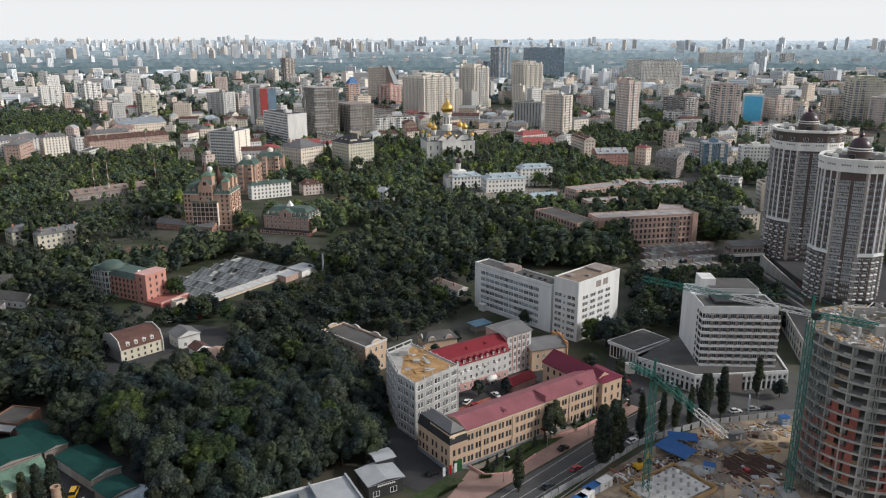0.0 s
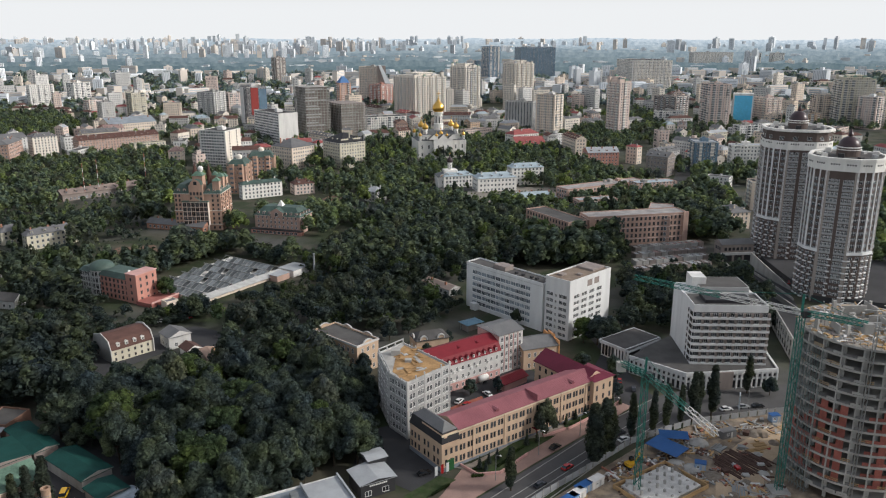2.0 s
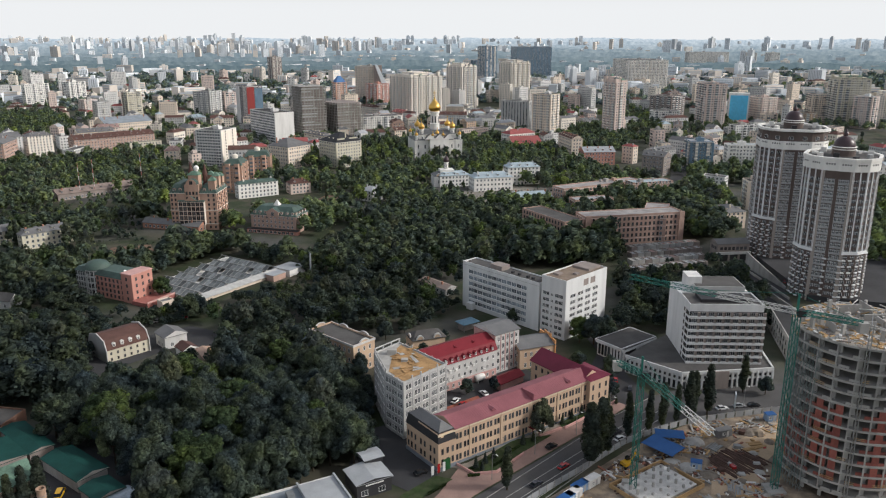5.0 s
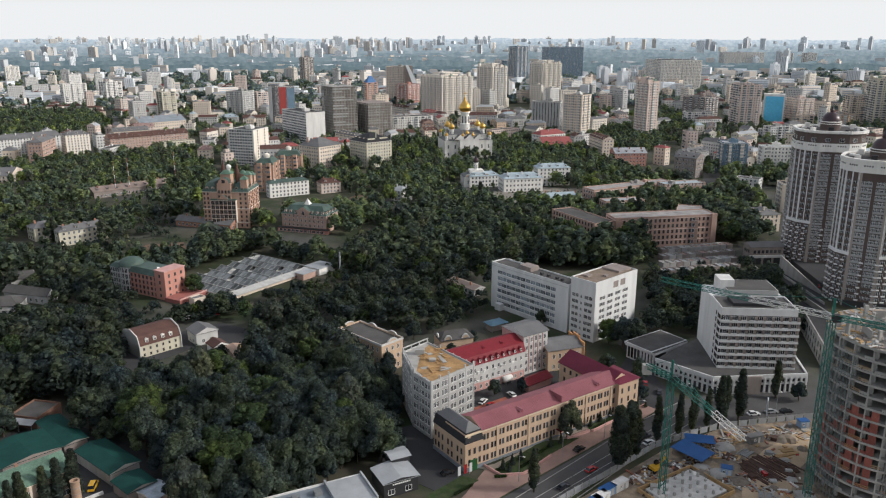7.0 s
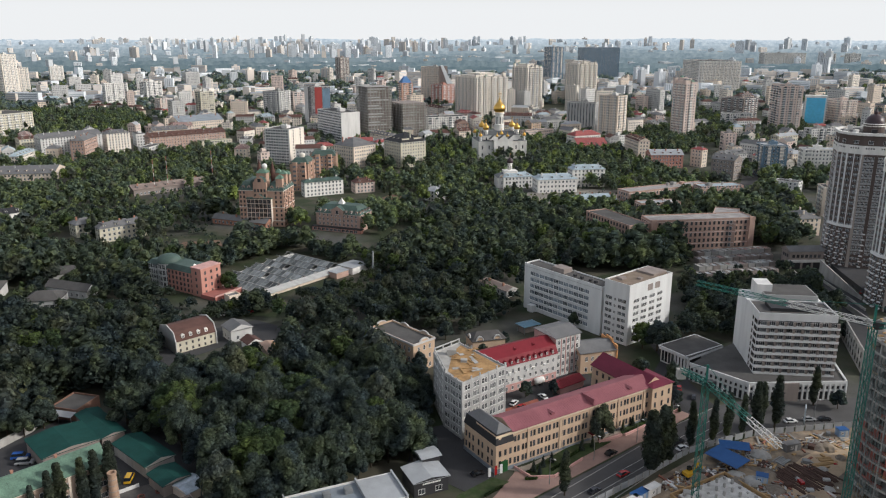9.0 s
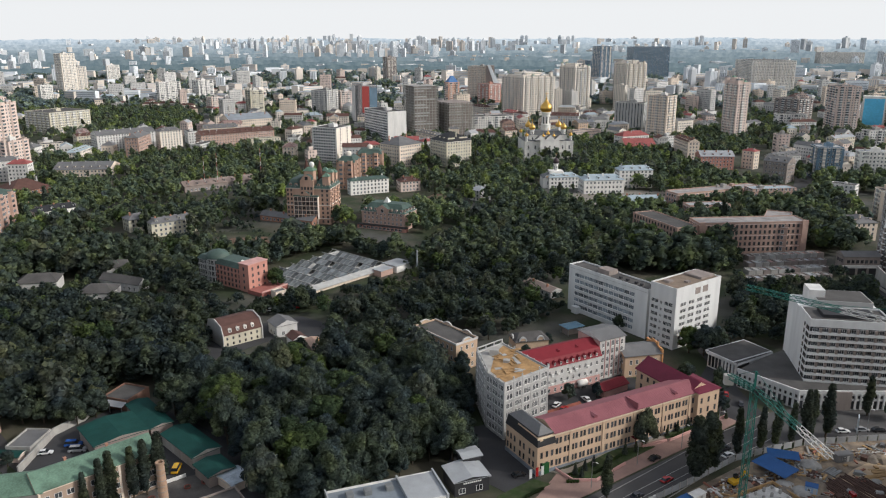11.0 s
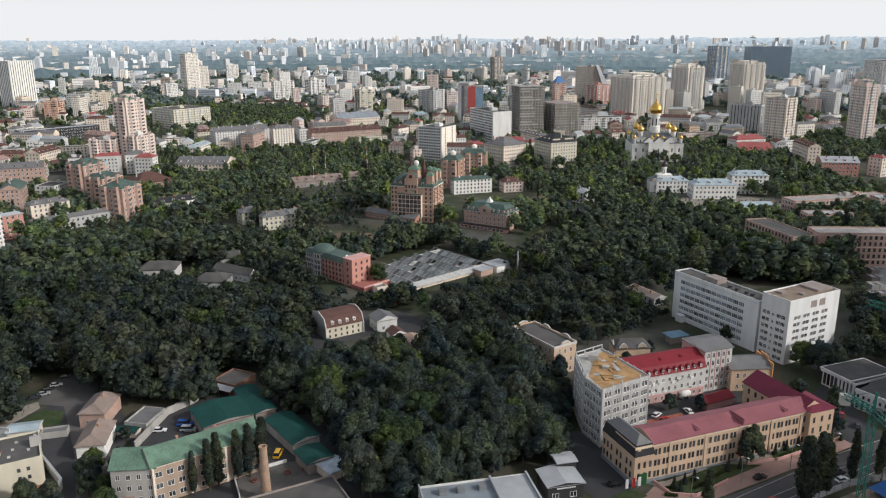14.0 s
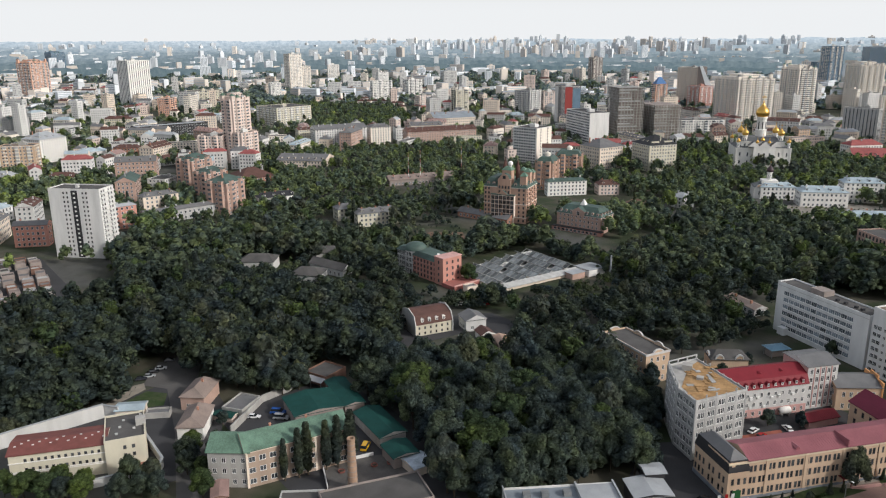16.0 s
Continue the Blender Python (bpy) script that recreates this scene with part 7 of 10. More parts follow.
def play_yard():
    """Worn paved yard beside the chimney: low wall, ring beds, a round tank and odd sheds."""
    slab("play_yard", [(-110.9, 176.6), (-101.5, 164.5), (-83.0, 181.0), (-90.4, 193.7), (-99, 188)], 0.12, mat("worn_paving", (0.105, 0.098, 0.092), 0.9, 0.35, 0.2, 2.0), "worn grey paved yard beside the chimney", "yard")
    for x0, y0, x1, y1 in ((-110.9, 176.6, -103.4, 166.7), (-110.9, 176.6, -99.5, 188.0)):
        w = thing("low_wall", "low pale wall round the paved yard", "wall", pose(x0, y0, 0, 0, 0, math.degrees(math.atan2(y1 - y0, x1 - x0))))
        p = Pile()
        p.box(0, -0.15, -0.2, math.hypot(x1 - x0, y1 - y0), 0.15, 1.1)
        part("wall", p, PANEL, w)
    bed = mat("faded_red_planter", (0.2, 0.07, 0.055), 0.8, 0.2)
    soil = mat("planter_soil", (0.05, 0.04, 0.03), 0.95, 0.3)
    for x, y in ((-104.0, 176.0), (-96.5, 182.6), (-92.6, 185.6), (-99.0, 173.5)):
        o = thing("planter", "round red-rimmed planter on the paved yard", "planter", pose(x, y, 0.1), "planters")
        p = Pile()
        p.tube([(1.0, 0), (1.05, 0.5), (0.85, 0.5), (0.85, 0.3)], 14)
        part("rim", p, bed, o)
        p = Pile()
        p.tube([(0.85, 0.25), (0.4, 0.5), (0.02, 0.6)], 14)
        part("soil", p, soil, o)
    o = thing("round_tank", "upright teal tank with a domed lid", "tank", pose(-131.5, 160.0, 0))
    p = Pile()
    p.tube([(1.5, -0.2), (1.5, 2.0)], 18)
    part("vessel", p, TEAL, o)
    p = Pile()
    p.tube([(1.6, 2.0), (1.35, 2.6), (0.8, 3.0), (0.05, 3.15)], 18)
    part("lid", p, TEAL, o)
    block("brick_shed", "low shed with a brick-red roof before the factory", "shed", -125.5, 150.1, 127, 8, 4.2, 2.6, OLDBRICK, ROSEROOF, 0, "gable", 0.5)


def cream_house():
    W, D, h = 26.0, 12.0, 9.6
    ob = block("cream_house", "cream office house with a brown-red ribbed roof and small windows", "office building", -189.5, 134.5, 37, W, D, h, CREAM, mat("brown_red_sheet_roof", (0.17, 0.06, 0.05), 0.6, 0.3, 0.3, 3.0), 0, "gable", 1.2)
    for fl in range(2):
        for i in range(12):
            part("window", window_mesh(0.8, 0.9, FRAMEDARK, 0), None, ob, m=pose(4.4 + i * 1.8, -0.01, 4.4 + fl * 2.9))
    for z in (3.5, 4.0, 6.9):
        strip(ob, W, D, z, 0.25, WHITE, 0.25 if z != 3.5 else 0.1, "ledge", "f")
    for i in range(16):
        p = Pile()
        p.box(-0.32, -0.22, 0, 0.32, 0.22, 0.4)
        part("roof_light", p, PANEL, ob, m=pose(1.2 + i * 1.6, 3.6 + (i % 3) * 1.1, h + 0.62 + (i % 3) * 0.2))
    W, D, h = 11.5, 17, 10.4
    o = block("cream_block", "cream four-storey block with a flat dark roof", "office building", -168.0, 149.2, 44, W, D, h, CREAM, BITUMEN, 0, "flat", clutter=1)
    for fl in range(3):
        for x in (5.5, 7.9):
            part("window", window_mesh(0.9, 1.1, FRAMEDARK, 0), None, o, m=pose(x, -0.01, 2.4 + fl * 2.6))
    p = Pile()
    p.box(5, -2.2, 0, 11.3, 0, 2.2)
    part("porch", p, BRICK, o)
    for i in range(6):
        p = Pile()
        p.box(0, 0, 0, 0.8, 0.6, 0.5)
        part("roof_unit", p, GREY, o, m=pose(3 + (i * 5) % 9, 4 + i * 2.1, h))
    # white boundary walls
    for x0, y0, x1, y1, hh in ((-214, 143, -196.5, 176.5, 5.0), (-196.5, 176.5, -190.8, 177.2, 4.6), (-180.1, 174.3, -156, 159.0, 3.0), (-156, 159.0, -154.5, 156.0, 3.0), (-154.5, 156.0, -166.9, 142.3, 2.6)):
        w = thing("boundary_wall", "white rendered boundary wall with a pale coping", "wall", pose(x0, y0, 0, 0, 0, math.degrees(math.atan2(y1 - y0, x1 - x0))))
        L = math.hypot(x1 - x0, y1 - y0)
        p = Pile()
        p.box(0, -0.2, -0.5, L, 0.2, hh)
        part("wall", p, OFFWHITE, w)
        p = Pile()
        p.box(0, -0.4, hh, L, 0.4, hh + 0.2)
        part("coping", p, LIGHTROOF, w)
    block("blue_shed", "low shed with a blue-grey sheet roof", "shed", -191.5, 176.5, 30, 9, 6, 3.2, BEIGE, BLUEROOF, 0, "gable", 0.8)
    block("grey_shed", "low shed with a pale grey flat roof", "shed", -182.5, 180.5, 30, 8, 4, 1.6, CONCRETE, GREYROOF)


cream_house()
play_yard()
block("peach_shed", "low long shed with a peach sheet roof", "shed", -82.2, 279.5, 122, 13, 5, 3.0, BEIGE, mat("peach_sheet_roof", (0.42, 0.29, 0.22), 0.7, 0.25), 0, "gable", 0.8)

# garages at the edge of the wood
r = random.Random(8)
for i in range(40):
    u, v = i % 4, i // 4
    x, y = -398 + v * 9.4 + u * 6.6 + r.uniform(-1, 1), 288 - v * 6.6 + u * 4.6 + r.uniform(-1, 1)
    block("garage", r.choice(["low brick garage with a flat tarred roof", "low garage with a patched sheet roof", "low pale garage with a rusty roof"]), "garage", x, y, 55 + r.uniform(-4, 4), r.uniform(4.5, 6), r.uniform(5.5, 7), r.uniform(2.4, 3.2), r.choice([CONCRETE, BROWNGREY, OLDBRICK, BROWNGREY]), r.choice([BITUMEN, GREY, RUSTGREY, GREYROOF, GREYROOF, LIGHTROOF]), group="garage yard")
for i in range(44):
    u, v = i % 11, i // 11
    x, y = 112 + u * 4.2 + v * 3.5, 396 + v * 14.5 + u * 1.2
    block("garage", r.choice(["pale metal garage with a flat roof", "pale garage box with a rusty roof", "grey garage box among trees"]), "garage", x, y, 16 + r.uniform(-2, 2), 3.8, 6.0, 2.4, r.choice([BROWNGREY, GREY, BROWNGREY, CONCRETE]), r.choice([GREY, GREYROOF, LIGHTROOF, CONCRETE, ROSEROOF]), group="garage rows")

# ---- near roofs at the foot of the hill ----
fg = block("grey_hall", "low hall with a pale grey sheet roof and raised parapets", "hall", -48, 163.8, 27, 31, 13, 6.2, PANEL, mat("pale_blue_grey_roof", (0.21, 0.24, 0.27), 0.5, 0.2, 0.2, 2.0), 0, "flat")
for x0, x1 in ((0, 0.4), (20, 20.5), (30.5, 31)):
    p = Pile()
    p.box(x0, -0.3, 6.2, x1, 13.3, 7.4)
    part("parapet_wall", p, LIGHTROOF, fg)
p = Pile()
p.box(20.6, 0.3, 6.4, 30.4, 12.7, 6.7)
part("white_roof", p, LIGHTROOF, fg)
for x in (5, 10, 16):
    p = Pile()
    p.box(x, 8, 6.2, x + 2, 10, 7.6)
    part("roof_unit", p, STEEL, fg)
bk = block("black_house", "black timbered cafe with pale sheet roofs", "cafe", -19.8, 187.2, 28, 10.5, 9, 4.6, DARK, LIGHTROOF, 0, "gable", 0.8, "y")
for x in (2.2, 7.5):
    part("window", window_mesh(2.0, 1.6, FRAME, 1), None, bk, m=pose(x, -0.01, 0.8))
p = Pile()
for k in range(9):
    p.box(2.6 + k * 0.62, -0.12, 3.55, 3.05 + k * 0.62, -0.02, 3.95)
part("sign_bars", p, FRAME, bk, "plain pale sign bars")
block("black_annex", "black annex with a white sheet roof", "cafe", -18.4, 197.2, 28, 5.6, 5, 6.4, DARK, LIGHTROOF, 0, "gable", 0.5)

# ---- the city behind: houses that can be told apart ----
block("tower_block", "beige and pink stepped apartment tower with arched gable", "apartment tower", -491, 649, 80, 24, 17, 64.3, ROSE, ROSEROOF, 20, "flat", 4.1, "x", 0, clutter=2, group="city houses", trim="bst")
block("apartment_house", "rose and cream nine-storey apartment block", "apartment house", -480, 645, 81, 24, 20, 31.6, ROSE, BITUMEN, 10, "flat", 4.9, "x", 0, clutter=2, group="city houses", trim="bt")
block("apartment_house", "rose and cream apartment block with balconies", "apartment house", -504, 644, 110, 20, 25, 27.9, ROSE, BITUMEN, 9, "flat", 4.9, "y", 0, clutter=2, group="city houses", trim="bt")
block("apartment_house", "long cream panel block with even window rows", "apartment house", -630, 932, 66, 59, 55, 28.7, CREAM, BITUMEN, 9, "flat", 13.3, "x", 0, clutter=2, group="city houses")
block("apartment_house", "long pale yellow block among trees", "apartment house", -997, 1202, 58, 57, 37, 27.6, CREAM, BITUMEN, 9, "flat", 8.8, "x", 0, clutter=2, group="city houses")
block("tower_block", "tall white apartment tower with dark window columns", "apartment tower", -1078, 1125, 79, 47, 33, 85.9, WHITE, BITUMEN, 27, "flat", 7.8, "x", 0, clutter=2, group="city houses", trim="v")
block("tower_block", "dark glass office tower with pale crown", "apartment tower", -1913, 1702, 84, 46, 29, 85.1, BLUEDARK, BITUMEN, 27, "flat", 6.9, "x", 0, clutter=2, group="city houses", trim="vs")
block("tower_block", "salmon pink apartment tower with stepped top", "apartment tower", -1369, 1163, 96, 50, 34, 78.6, SALMON, BITUMEN, 25, "flat", 8.2, "x", 0, clutter=2, group="city houses", trim="bs")
block("office_block", "ochre office block with square windows", "office building", -624, 522, 122, 16, 31, 28.7, YELLOW, BITUMEN, 9, "flat", 3.7, "y", 0, clutter=2, group="city houses")
block("house", "white town house with many dormers", "house", -683, 579, 89, 33, 27, 24.5, WHITE, LIGHTROOF, 8, "hip", 6.5, "x", 12.3, group="city houses", trim="cgk")
block("tower_block", "slim tower of orange brick", "apartment tower", -864, 984, 108, 26, 21, 32.9, SALMON, BITUMEN, 10, "flat", 4.9, "x", 0, clutter=2, group="city houses")
block("office_block", "long low dark glass hall with a white roof edge", "office building", -734, 769, 62, 96, 20, 15.1, DARK, LIGHTROOF, 4, "flat", 4.7, "x", 0, clutter=1, group="city houses", trim="")
block("house", "red brick house with a brown hip roof", "house", -604, 632, 116, 13, 26, 13.2, BRICK, BROWNROOF, 4, "hip", 3.2, "y", 6.0, group="city houses")
block("apartment_house", "pink brick apartment house with a green roof", "apartment house", -413, 488, 84, 22, 18, 30.7, PINKBRICK, GREENROOF, 10, "hip", 4.3, "x", 8.1, group="city houses", trim="tck")
block("apartment_house", "pink brick apartment house with green gables", "apartment house", -379, 465, 83, 20, 16, 26.1, PINKBRICK, GREENROOF, 8, "hip", 3.9, "x", 7.4, group="city houses", trim="tck")
block("apartment_house", "pink brick apartment house with bay columns", "apartment house", -349, 447, 91, 22, 19, 23.8, PINKBRICK, GREENROOF, 7, "hip", 4.5, "x", 8.5, group="city houses", trim="tck")
block("house", "long grey house with a patched sheet roof", "house", -384, 401, 62, 61, 8, 8.0, GREY, GREYROOF, 2, "gable", 2.0, "x", 0, group="city houses")
block("house", "beige old town house with a grey roof", "house", -402, 420, 62, 26, 10, 14.9, BEIGE, GREYROOF, 5, "hip", 2.4, "x", 4.5, group="city houses")
block("house", "pale red and white decorated house", "house", -394, 383, 64, 16, 6, 15.5, PINK, LIGHTROOF, 5, "hip", 1.5, "x", 2.8, group="city houses")
block("house", "red house with white columns and grey roof", "house", -402, 337, 122, 9, 20, 13.6, PINK, GREYROOF, 4, "gable", 2.2, "y", 0, group="city houses")
block("house", "long brick house with a brown roof", "house", -398, 529, 58, 32, 30, 9.7, BRICK, BROWNROOF, 3, "hip", 7.2, "x", 13.5, group="city houses")
block("house", "white house with a black mansard and arched dormers", "house", -331, 462, 54, 29, 12, 11.0, WHITE, DARK, 3, "hip", 2.9, "x", 5.5, group="city houses", trim="ck")
block("house", "cream house with a pale hip roof", "house", -265, 460, 48, 15, 12, 8.2, CREAM, GREYROOF, 3, "hip", 3.0, "x", 5.6, group="city houses")
block("house", "cream two-storey house with a pale hip roof", "house", -243, 448, 46, 30, 11, 9.1, CREAM, GREYROOF, 3, "hip", 2.6, "x", 4.9, group="city houses")
block("tower_block", "grey apartment tower behind old roofs", "apartment tower", -331, 1191, 70, 32, 30, 42.4, GREY, BITUMEN, 13, "flat", 7.3, "x", 0, clutter=2, group="city houses")
block("tower_block", "brown grey high tower in the distance", "apartment tower", -390, 1991, 39, 27, 25, 72.7, BROWNGREY, BITUMEN, 23, "flat", 5.9, "x", 0, clutter=2, group="city houses")
block("tower_block", "beige tower with a slanted white glass edge", "apartment tower", -99, 1468, 72, 33, 38, 69.6, BEIGE, BITUMEN, 22, "flat", 7.9, "y", 0, clutter=2, group="city houses")
block("house", "crimson stepped apartment house", "house", -90, 1410, 46, 30, 31, 40.2, PINK, BITUMEN, 13, "flat", 7.2, "y", 0, clutter=2, group="city houses")
block("apartment_house", "large beige apartment block with stepped corner towers", "apartment house", -23, 1163, 34, 56, 61, 65.2, BEIGELIGHT, BITUMEN, 20, "flat", 13.5, "y", 0, clutter=2, group="city houses", trim="bst")
block("apartment_house", "large pale apartment block with stepped roof", "apartment house", 61, 1356, 40, 35, 41, 72.7, BEIGELIGHT, BITUMEN, 23, "flat", 8.4, "y", 0, clutter=2, group="city houses", trim="bst")
block("tower_block", "office tower of teal glass in a white frame", "apartment tower", 125, 2114, 15, 33, 25, 61.0, BLUEDARK, WHITE, 19, "flat", 6.0, "x", 0, clutter=2, group="city houses")
block("tower_block", "dark unfinished tower with a crane", "apartment tower", 149, 2002, 23, 33, 43, 99.7, BLUEDARK, BITUMEN, 31, "flat", 8.0, "y", 0, clutter=2, group="city houses")
block("office_block", "broad dark blue glass building with a pale top", "office building", 260, 2264, 11, 105, 62, 94.9, BLUEDARK, BITUMEN, 30, "flat", 14.9, "x", 0, clutter=2, group="city houses", trim="v")
block("apartment_house", "cream apartment tower with stepped top", "apartment house", 161, 1483, 24, 41, 50, 74.3, BEIGELIGHT, BITUMEN, 23, "flat", 9.9, "y", 0, clutter=2, group="city houses", trim="bst")
block("apartment_house", "grey apartment block with ribs", "apartment house", 134, 1014, 64, 13, 39, 41.9, GREY, BITUMEN, 13, "flat", 3.0, "y", 0, clutter=2, group="city houses", trim="v")
block("tower_block", "beige apartment tower with a grey side", "apartment tower", 153, 953, 48, 20, 28, 55.1, BEIGE, BITUMEN, 17, "flat", 4.7, "y", 0, clutter=2, group="city houses")
block("tower_block", "rose apartment tower with stacked balconies", "apartment tower", 240, 982, 23, 16, 27, 68.4, ROSE, BITUMEN, 21, "flat", 3.8, "y", 0, clutter=2, group="city houses", trim="bs")
block("apartment_house", "wide white apartment block with a blue corner", "apartment house", 447, 1732, 4, 91, 114, 73.8, WHITE, BITUMEN, 23, "flat", 21.8, "y", 0, clutter=2, group="city houses")
block("apartment_house", "brown grey block of flats", "apartment house", 387, 1219, 37, 35, 42, 32.8, BROWNGREY, BITUMEN, 10, "flat", 8.4, "y", 0, clutter=2, group="city houses")
block("tower_block", "rose apartment tower with grey base", "apartment tower", 389, 1075, 0, 29, 40, 60.6, ROSE, BITUMEN, 19, "flat", 6.9, "y", 0, clutter=2, group="city houses")
block("apartment_house", "pale rose block of flats", "apartment house", 481, 1102, 15, 26, 33, 40.0, ROSE, BITUMEN, 12, "flat", 6.3, "y", 0, clutter=2, group="city houses")
block("apartment_house", "cream apartment tower with yellow ribs", "apartment house", 587, 1101, -10, 44, 43, 65.2, CREAM, BITUMEN, 20, "flat", 10.2, "x", 0, clutter=2, group="city houses", trim="bs")
block("apartment_house", "pale brick apartment block", "apartment house", 574, 1146, -9, 25, 28, 41.5, BEIGE, BITUMEN, 13, "flat", 5.9, "y", 0, clutter=2, group="city houses")
block("apartment_house", "beige apartment block with stepped roof", "apartment house", 636, 1086, -12, 32, 28, 44.1, BEIGELIGHT, BITUMEN, 14, "flat", 6.8, "x", 0, clutter=2, group="city houses", trim="bs")
block("tower_block", "pale far apartment tower group", "apartment tower", 857, 2545, -1, 126, 57, 75.1, WHITE, BITUMEN, 23, "flat", 13.6, "x", 0, clutter=2, group="city houses")
block("tower_block", "slim white apartment tower", "apartment tower", 1089, 2659, 1, 35, 46, 71.0, WHITE, BITUMEN, 22, "flat", 8.4, "y", 0, clutter=2, group="city houses")
block("tower_block", "slim white apartment tower", "apartment tower", 1170, 2659, 0, 33, 45, 71.0, WHITE, BITUMEN, 22, "flat", 7.9, "y", 0, clutter=2, group="city houses")
block("office_block", "dark blue office house with white stripes", "office building", 249, 716, -1, 22, 21, 28.9, BLUEDARK, LIGHTROOF, 9, "flat", 5.0, "x", 0, clutter=2, group="city houses")
block("office_block", "dark brick office house with a sheet roof", "office building", 217, 693, 51, 17, 21, 18.0, BROWNGREY, GREYROOF, 5, "gable", 4.0, "y", 0, group="city houses")
block("house", "pale rose narrow town house", "house", 255, 857, 1, 13, 15, 22.8, ROSE, BITUMEN, 7, "flat", 3.2, "y", 0, clutter=1, group="city houses")
block("office_block", "long white flat-roofed office house", "office building", 290, 729, -4, 31, 14, 24.0, WHITE, LIGHTROOF, 7, "flat", 3.3, "x", 0, clutter=1, group="city houses")
block("house", "long white convent house with a pale blue roof", "house", 39, 625, 14, 34, 16, 11.1, WHITE, BLUEROOF, 3, "hip", 3.8, "x", 7.2, group="city houses")
block("house", "long white convent house with a pale roof", "house", 11, 644, 17, 27, 13, 9.6, WHITE, BLUEROOF, 3, "hip", 3.1, "x", 5.9, group="city houses")
block("house", "white convent house with tall windows", "house", 70, 653, 12, 29, 14, 15.3, WHITE, BLUEROOF, 5, "hip", 3.3, "x", 6.2, group="city houses")
block("house", "white villa with a bright red hip roof", "house", 96, 883, 31, 36, 17, 15.5, WHITE, CITYRED, 4, "hip", 4.6, "x", 7.0, group="city houses")
block("house", "low house with a red roof", "house", 96, 849, 12, 34, 31, 8.5, BEIGE, CITYRED, 3, "gable", 7.3, "x", 0, group="city houses")
block("house", "low hall with a crimson wall and grey roof", "house", 157, 758, 6, 32, 19, 12.9, PINK, LIGHTROOF, 4, "gable", 4.5, "x", 0, group="city houses")
block("house", "pale house with a red hip roof", "house", 208, 766, 43, 9, 13, 17.2, BEIGE, CITYRED, 5, "hip", 2.2, "y", 4.2, group="city houses")
block("house", "white house with a green roof and tall windows", "house", -149, 597, 32, 33, 9, 11.7, WHITE, GREENROOF, 4, "hip", 2.1, "x", 3.9, group="city houses")
block("house", "small orange house with a red roof", "house", -111, 615, 28, 17, 12, 8.6, ROSE, BROWNROOF, 3, "hip", 3.0, "x", 5.5, group="city houses")
block("house", "small white villa among trees", "house", -43, 585, 49, 12, 13, 8.1, WHITE, LIGHTROOF, 3, "hip", 3.0, "y", 5.6, group="city houses")
block("house", "ochre town house with a brown roof", "house", -134, 738, 53, 30, 29, 21.0, BEIGE, GREYROOF, 6, "hip", 7.1, "x", 13.3, group="city houses")
block("apartment_house", "white town house with a black mansard", "apartment house", -88, 742, 41, 30, 30, 25.0, CREAM, DARK, 8, "hip", 8.6, "y", 16.0, group="city houses", trim="ck")
block("office_block", "long pale flat-roofed office house", "office building", -87, 1034, 23, 58, 28, 19.6, WHITE, BITUMEN, 6, "flat", 6.8, "x", 0, clutter=1, group="city houses")
block("apartment_house", "long ochre apartment house of five storeys", "apartment house", -385, 843, 43, 90, 19, 14.5, PINKBRICK, BROWNROOF, 5, "gable", 4.6, "x", 0, group="city houses")
block("apartment_house", "grey house with a large grey-blue roof", "apartment house", -413, 996, 45, 63, 34, 15.0, BEIGE, GREYBLUE, 4, "gable", 7.0, "x", 0, group="city houses", trim="c")
block("apartment_house", "white six-storey town house", "apartment house", -418, 810, 45, 25, 15, 22.5, BEIGELIGHT, GREYROOF, 8, "hip", 3.5, "x", 6.5, group="city houses")
block("apartment_house", "long white five-storey house", "apartment house", -482, 791, 49, 65, 20, 19.0, PANEL, GREYROOF, 7, "gable", 4.7, "x", 0, group="city houses")
block("house", "low long house with a rusty grey roof", "house", -288, 591, 44, 62, 15, 5.0, BROWNGREY, RUSTGREY, 1, "gable", 3.2, "x", 0, group="city houses")
block("house", "low grey-roofed house between trees", "house", -392, 657, 103, 34, 50, 6.5, BEIGE, GREYROOF, 2, "gable", 5.0, "y", 0, group="city houses")
for x, y, a, W, D, h, roof, lab in ((101.5, 557.6, 28, 78, 14, 15, "patched_pale_roof", "brick school wing with a patched pale roof"), (156.9, 570.7, 14, 34, 13, 17, "pale_blue_roof", "brick school wing with a pale blue sheet roof"), (105.5, 531.6, 14, 30, 11, 12, "light_sheet_roof", "low brick school wing with a light roof")):
    o = block("brick_house", lab, "school building", x, y, a, W, D, h, PINKBRICK, MATS[roof], 0, "flat", clutter=3)
    windows(o, W, D, 1.0, int(h / 3.4), 3.4, 1.4, 2.0, 2.9, "flr", False)
    strip(o, W, D, h - 1.0, 0.3, ROSE, 0.1, "string_course", "fl")
block("house", "low house with a pale blue roof", "house", 64, 557, 11, 31, 14, 8.6, WHITE, BLUEROOF, 3, "hip", 3.4, "x", 6.4, group="city houses")
block("house", "white street house with a flat roof", "house", 232, 634, -36, 19, 11, 11.5, PANEL, BITUMEN, 4, "flat", 3.0, "x", 0, clutter=1, group="city houses")
block("house", "old grey house half hidden by trees", "house", 199, 493, 16, 16, 17, 11.5, BEIGE, GREYROOF, 4, "hip", 3.7, "y", 7.0, group="city houses")
block("apartment_house", "beige block of five storeys", "apartment house", 238, 554, -5, 12, 14, 21.2, BEIGE, BITUMEN, 7, "flat", 2.9, "y", 0, clutter=1, group="city houses")
